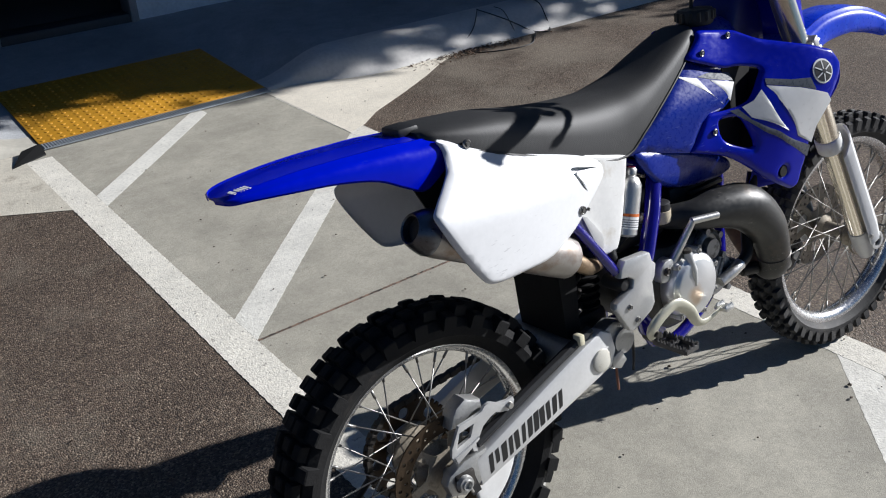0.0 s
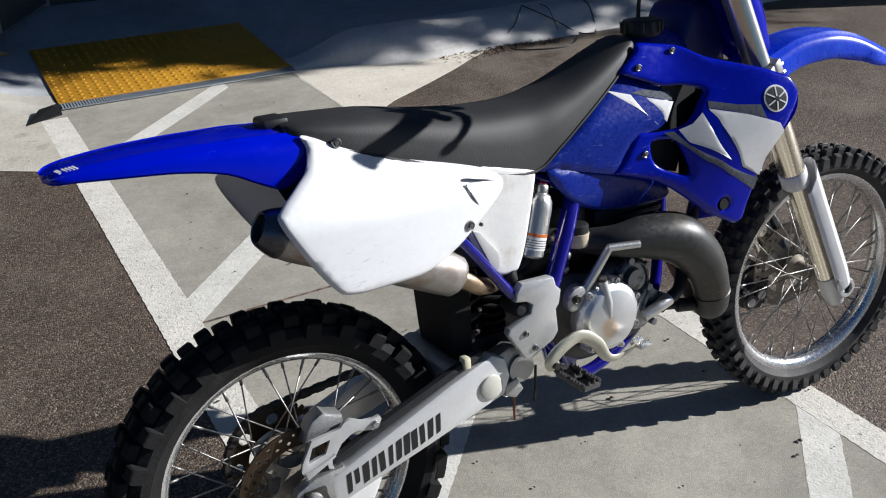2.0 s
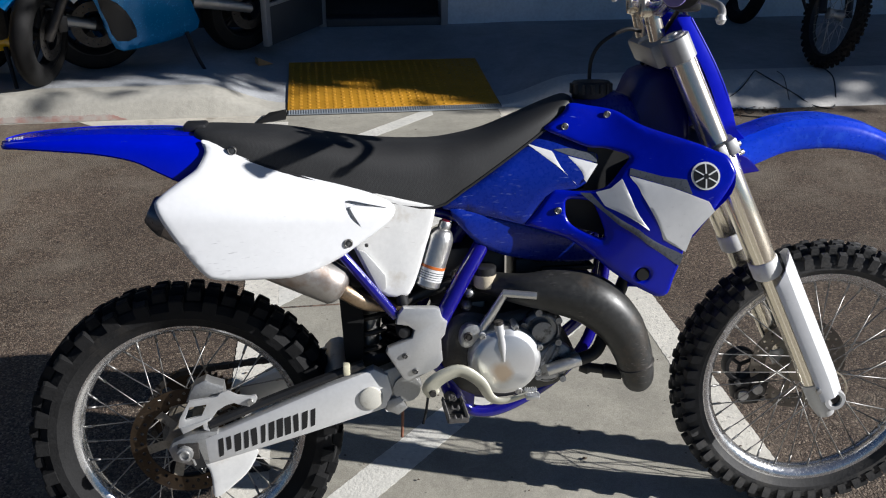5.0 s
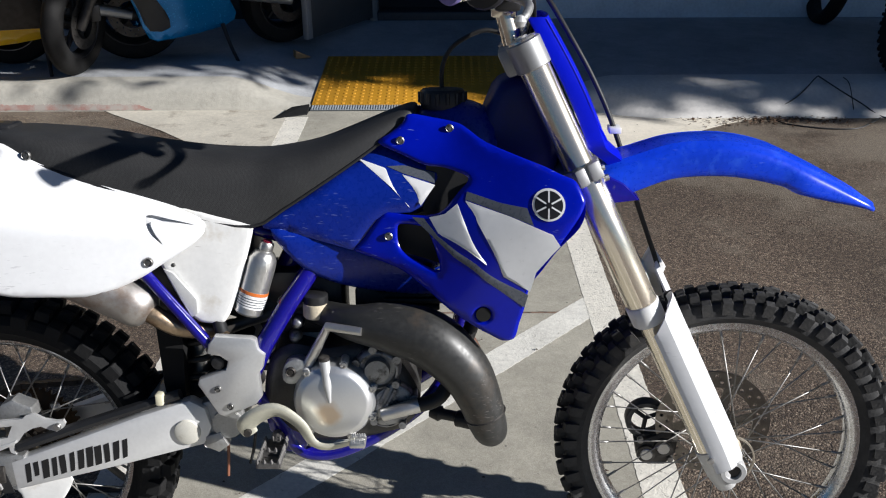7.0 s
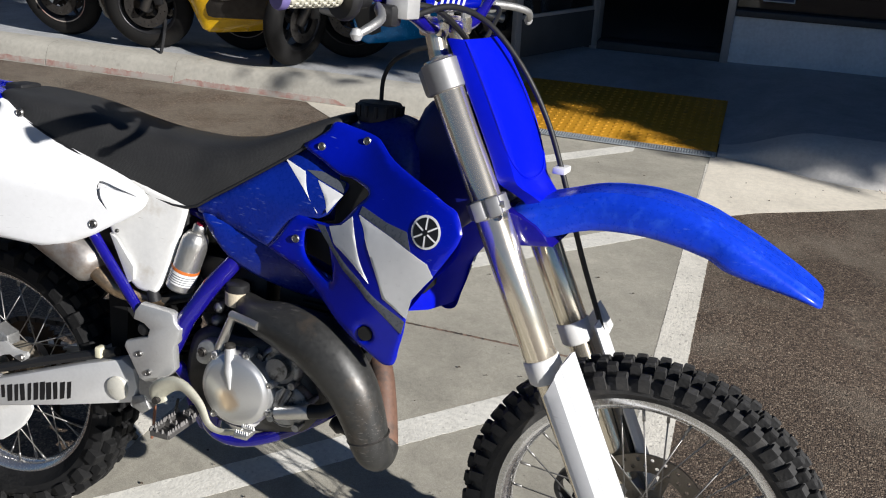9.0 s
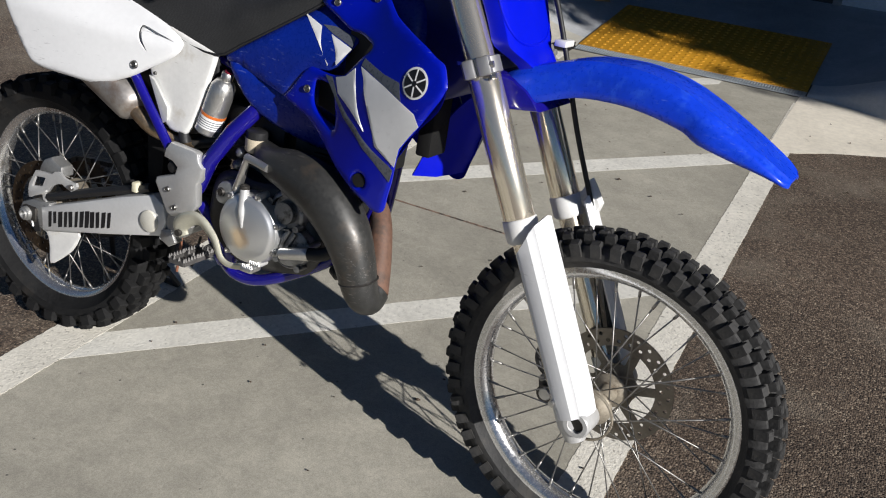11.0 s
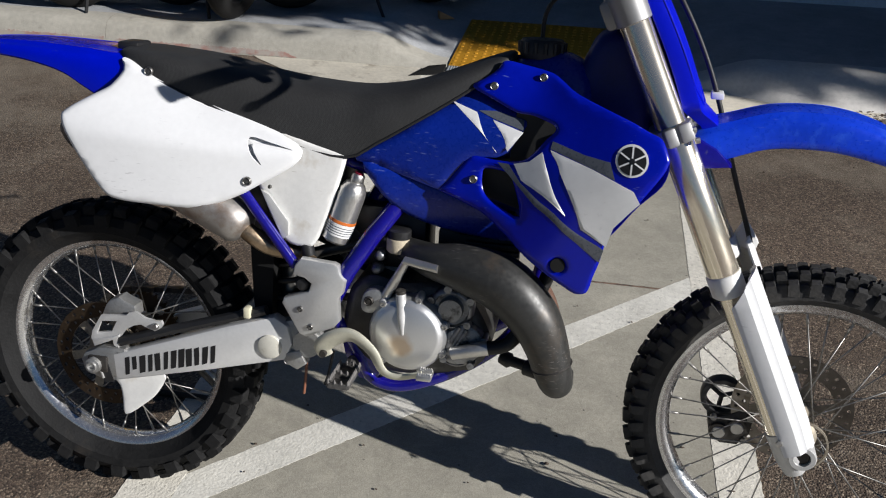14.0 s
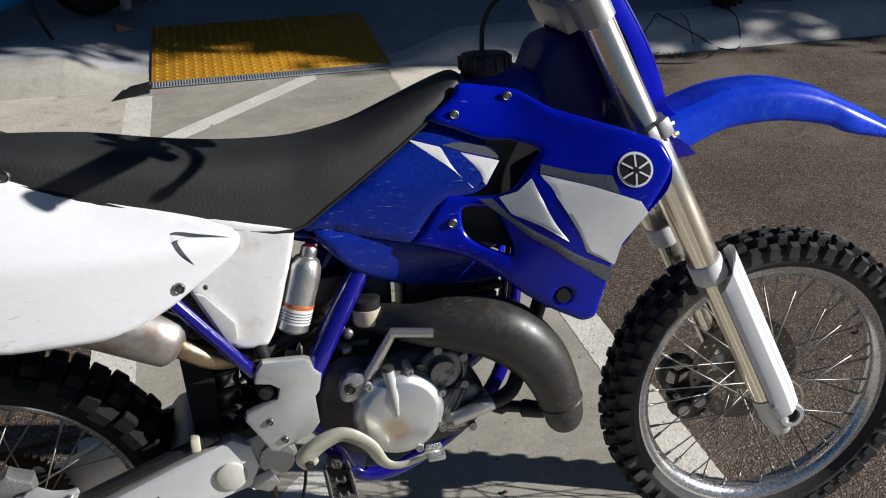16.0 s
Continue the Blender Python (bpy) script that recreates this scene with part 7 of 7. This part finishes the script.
    for k in range(15):
        a = radians(42 + 96 * k / 14)
        hw = 0.072 - 0.02 * abs(k / 14 - 0.45)
        ring = []
        for rr in (0.338, 0.334):
            arc = []
            for q in range(9):
                u = -1 + q / 4
                rad = rr - 0.075 * abs(u) ** 2.4
                arc.append((1.38 + rad * math.cos(a), hw * math.sin(u * 1.5), 0.305 + rad * math.sin(a)))
            ring.append(arc)
        loops.append(ring[0] + ring[1][::-1])
    rings(bm, loops)
    part("front_fender", bm, guard or paint, root, "glossy front fender", 60)
    wide = 0.13 if full else 0.20
    part("engine", block((0.48, -wide, 0.28), (0.95, wide, 0.66), 0.05), DARK_STEEL, root, "dark engine block")
    for s in (() if full else (-1, 1)):
        part("engine_cover", lathe([(0.001, 0.0), (0.085, 0.0), (0.105, 0.02), (0.11, 0.06)], (0.80, 0.235 * s, 0.52), (0, -s, 0), 26), ALU_CAST, root, "round cast engine cover")
    part("tank", tube([(0.52, 0, 0.88), (0.66, 0, 0.96), (0.84, 0, 0.99), (1.00, 0, 0.95), (1.08, 0, 0.90)], [0.06, 0.13, 0.16, 0.14, 0.07], 20, flat=1.1), paint, root)
    part("seat", tube([(-0.18, 0, 0.92), (0.05, 0, 0.86), (0.30, 0, 0.80), (0.52, 0, 0.84)], [0.05, 0.10, 0.12, 0.10], 16, flat=1.0), BLACK, root)
    part("tail", tube([(-0.38, 0, 0.95), (-0.20, 0, 0.88), (0.05, 0, 0.80), (0.30, 0, 0.74)], [0.03, 0.09, 0.12, 0.10], 16), paint, root)
    part("swingarm", tube([(0.0, 0.10, 0.315), (0.45, 0.10, 0.42)], [0.03, 0.045], 12, smooth=False), ALU_CAST, root)
    part("swingarm", tube([(0.0, -0.10, 0.315), (0.45, -0.10, 0.42)], [0.03, 0.045], 12, smooth=False), ALU_CAST, root)
    part("silencer", tube([(0.50, -0.13, 0.26), (0.20, -0.17, 0.42), (-0.15, -0.19, 0.58)], [0.03, 0.055, 0.06], 16), STEEL, root)
    part("windscreen", panel([(1.02, 1.08), (1.28, 1.05), (1.18, 1.18), (1.02, 1.26)], lambda x, z: -0.10, 0.2, 0.06, 0.04, 0.03, (), 3), SCREEN, root)
    part("side_stand", tube([(0.52, 0.16, 0.24), (0.51, 0.25, 0.12), (0.50, 0.34, 0.038)], [0.014, 0.012, 0.011], 8), BLACK, root)
    part("stand_foot", block((0.47, 0.31, 0.030), (0.54, 0.38, 0.042), 0.003), BLACK, root)
    part("handlebar", tube([(1.02, -0.33, 1.00), (1.08, -0.15, 1.02), (1.08, 0.15, 1.02), (1.02, 0.33, 1.00)], 0.014, 10), BLACK, root)
    if card:
        part("price_card", moved(block((-0.0015, -0.12, -0.12), (0.0015, 0.12, 0.12), 0), Matrix.Translation((1.27, 0.28, 0.715)) @ Matrix.Rotation(radians(50), 4, "Z") @ Matrix.Rotation(radians(40), 4, "X")), WHITE, root, "white paper price card")
        part("card_string", tube([(1.02, 0.32, 1.00), (1.20, 0.33, 0.93), (1.27, 0.28, 0.86)], 0.0015, 6), WHITE, root)
    return root


GLOSS_BLUE = material("gloss_sky_blue_paint", (0.003, 0.18, 0.46), 0.22, 0.35, 0.05, 8, coat=0.6)
GLOSS_YELLOW = material("gloss_yellow_paint", (0.85, 0.50, 0.01), 0.2, 0, 0.05, 8, coat=0.6)
GLOSS_BLACK = material("gloss_black_paint", (0.012, 0.012, 0.013), 0.2, 0, 0.1, 8, coat=0.5)
sport_bike((-1.30, 3.83, rise(-1.30, 3.83)), -143, GLOSS_BLUE, "bright metallic blue sport motorcycle with a price card", card=True, turn=43, full=True)
sport_bike((-2.38, 3.80, rise(-2.38, 3.80)), -163, GLOSS_YELLOW, "yellow and grey sport motorcycle parked on the sidewalk", guard=GLOSS_BLACK)
sport_bike((-3.16, 3.88, rise(-3.16, 3.88)), -172, GLOSS_BLACK, "black sport motorcycle with red rim tape", band=KERB_RED)
# the knobbly wheel of a dark off-road motorcycle beside the kerb
trail = thing("motorcycle", Matrix.Translation((3.585, 3.73, rise(3.585, 3.73))) @ Matrix.Rotation(radians(-94), 4, "Z") @ Matrix.Rotation(radians(-10), 4, "X"), "dark off-road motorcycle with spoked wheels at the kerb", "motorcycle", "parked motorcycles")
tyre = knobbly_tyre("front_wheel", trail, Matrix.Translation((0, 0, 0.344)), 0.344, 0.088, 0.268, 72, 0.013, front_pattern, "black knobbly tyre")
part("rim", lathe([(0.275, -0.024), (0.262, -0.018), (0.252, 0), (0.262, 0.018), (0.275, 0.024), (0.268, 0)], seg=64, closed=True), DARK_RIM, tyre)
part("hub", lathe([(0.015, -0.06), (0.038, -0.05), (0.022, 0), (0.038, 0.05), (0.015, 0.06)], seg=20), ALU_CAST, tyre)
for k in range(28):
    a, s = 2 * math.pi * k / 28, -1 if k % 2 else 1
    part("spoke", tube([(0.034 * math.cos(a + 0.9 * (1 if k % 4 < 2 else -1)), 0.045 * s, 0.034 * math.sin(a + 0.9 * (1 if k % 4 < 2 else -1))), (0.256 * math.cos(a), 0, 0.256 * math.sin(a))], 0.0018, 5, smooth=False), STEEL, tyre)
for s in (-1, 1):
    part("fork_leg", tube([(0, 0.09 * s, 0.344), (-0.42, 0.09 * s, 1.12)], [0.026, 0.028], 14, smooth=False), DARK_RIM, trail)
part("front_fender", moved(arch([(-0.42, 0.80, 0.06, 0.05, 0.0), (-0.2, 0.84, 0.07, 0.05, 0.0), (0.0, 0.84, 0.07, 0.05, 0.004), (0.2, 0.78, 0.06, 0.03, 0.004), (0.32, 0.70, 0.03, 0.01, 0.0)]), Matrix.Identity(4)), GLOSS_BLACK, trail)
part("body", tube([(-0.45, 0, 0.95), (-0.75, 0, 0.85), (-1.1, 0, 0.80), (-1.5, 0, 0.88)], [0.10, 0.15, 0.12, 0.06], 16), GLOSS_BLACK, trail)
part("engine", block((-0.95, -0.13, 0.36), (-0.55, 0.13, 0.74), 0.04), DARK_STEEL, trail)
back = part("rear_wheel", carcass(0.337, 0.112, 0.241, 0.004), RUBBER, trail, "", 35)
back.location = (-1.46, 0, 0.337)
part("side_stand", tube([(-0.75, 0.13, 0.34), (-0.72, 0.32, 0.07)], 0.012, 8, smooth=False), BLACK, trail)

# trees that shade the sidewalk
LEAF = material("leaves", (0.05, 0.09, 0.03), rough=0.6, vary=0.3, scale=3)
BARK = material("bark", (0.12, 0.09, 0.07), rough=0.9, vary=0.3, scale=12, bump=0.6, bump_scale=30)


def tree(x, y, seed, spread, low, high, off=0.0):
    rnd = random.Random(seed)
    root = thing("tree", Matrix.Translation((x + off, y, 0)), "leafy street tree with an uneven crown", "tree", "street trees")
    part("trunk", tube([(0, 0, -0.1), (0.05, 0.05, 1.2), (-0.05, 0.1, 2.6), (0.1, 0, high - 1)], [0.20, 0.15, 0.11, 0.03], 12), BARK, root)
    for k in range(6):
        a = 2 * math.pi * k / 6 + rnd.uniform(-0.3, 0.3)
        part("limb", tube([(0, 0.05, 2.0 + 0.15 * k), (0.5 * spread[0] * math.cos(a) - off * 0.6, 0.5 * spread[1] * math.sin(a), low + 1.0), (0.85 * spread[0] * math.cos(a) - off, 0.85 * spread[1] * math.sin(a), low + 1.6)], [0.07, 0.04, 0.015], 8), BARK, root)
    verts, faces = [], []
    for c in range(330):
        while True:
            q = Vector((rnd.uniform(-1, 1), rnd.uniform(-1, 1), rnd.uniform(-1, 1)))
            if q.length < 1:
                break
        if off and y + q.y * spread[1] < 2.5 and (low + high) / 2 + q.z * (high - low) / 2 < 5.3 and rnd.random() < 0.8:
            continue
        cx, cy, cz = q.x * spread[0] - off, q.y * spread[1], (low + high) / 2 + q.z * (high - low) / 2
        for l in range(60):
            p = Vector((cx, cy, cz)) + Vector((rnd.gauss(0, 0.22), rnd.gauss(0, 0.20), rnd.gauss(0, 0.18)))
            d, e = Vector((rnd.gauss(0, 1), rnd.gauss(0, 1), rnd.gauss(0, 1))).normalized() * 0.10, Vector((rnd.gauss(0, 1), rnd.gauss(0, 1), rnd.gauss(0, 1))).normalized() * 0.055
            k = len(verts)
            verts += [tuple(p - d), tuple(p + e), tuple(p + d), tuple(p - e)]
            faces.append((k, k + 1, k + 2, k + 3))
    me = bpy.data.meshes.new("crown")
    me.from_pydata(verts, [], faces)
    finish("crown", me, LEAF, root, "", 0)
    return root


def low_branch(root, spot, size):
    """An unseen leafy twig of a tree, added on the sun's line to shade `spot`."""
    rnd = random.Random(9)
    c = Vector(spot) + sun_dir * (4.4 / sun_dir.z) - root.location
    verts, faces = [], []
    for l in range(420):
        p = c + Vector([rnd.gauss(0, s) for s in size])
        d, e = Vector((rnd.gauss(0, 1), rnd.gauss(0, 1), rnd.gauss(0, 1))).normalized() * 0.08, Vector((rnd.gauss(0, 1), rnd.gauss(0, 1), rnd.gauss(0, 1))).normalized() * 0.045
        k = len(verts)
        verts += [tuple(p - d), tuple(p + e), tuple(p + d), tuple(p - e)]
        faces.append((k, k + 1, k + 2, k + 3))
    part("limb", tube([(0, 0.05, 3.2), tuple(c * 0.6 + Vector((0, 0, 1.5))), tuple(c)], [0.05, 0.03, 0.01], 8), BARK, root)
    me = bpy.data.meshes.new("leaf_clump")
    me.from_pydata(verts, [], faces)
    finish("leaf_clump", me, LEAF, root, "", 0)


def shade(h):
    """y over which the crowns begin at height h, so that the kerb top stays in the sun."""
    return 3.60 - (h - TOP) / math.tan(radians(SUN_EL)) * math.sin(radians(-SUN_AZ))


for i, x in enumerate((5.4, 7.6, 9.8, 12.0, 14.4, 17.0)):
    stem = tree(x, shade(4.8) + (2.15 if x < 11 else 1.55), 40 + i, (2.2, 1.5), 3.2, 6.6, 1.6 if x < 6 else 0.0)
    if i == 2:
        low_branch(stem, (1.66, 3.66, 0.07), (0.15, 0.09, 0.12))
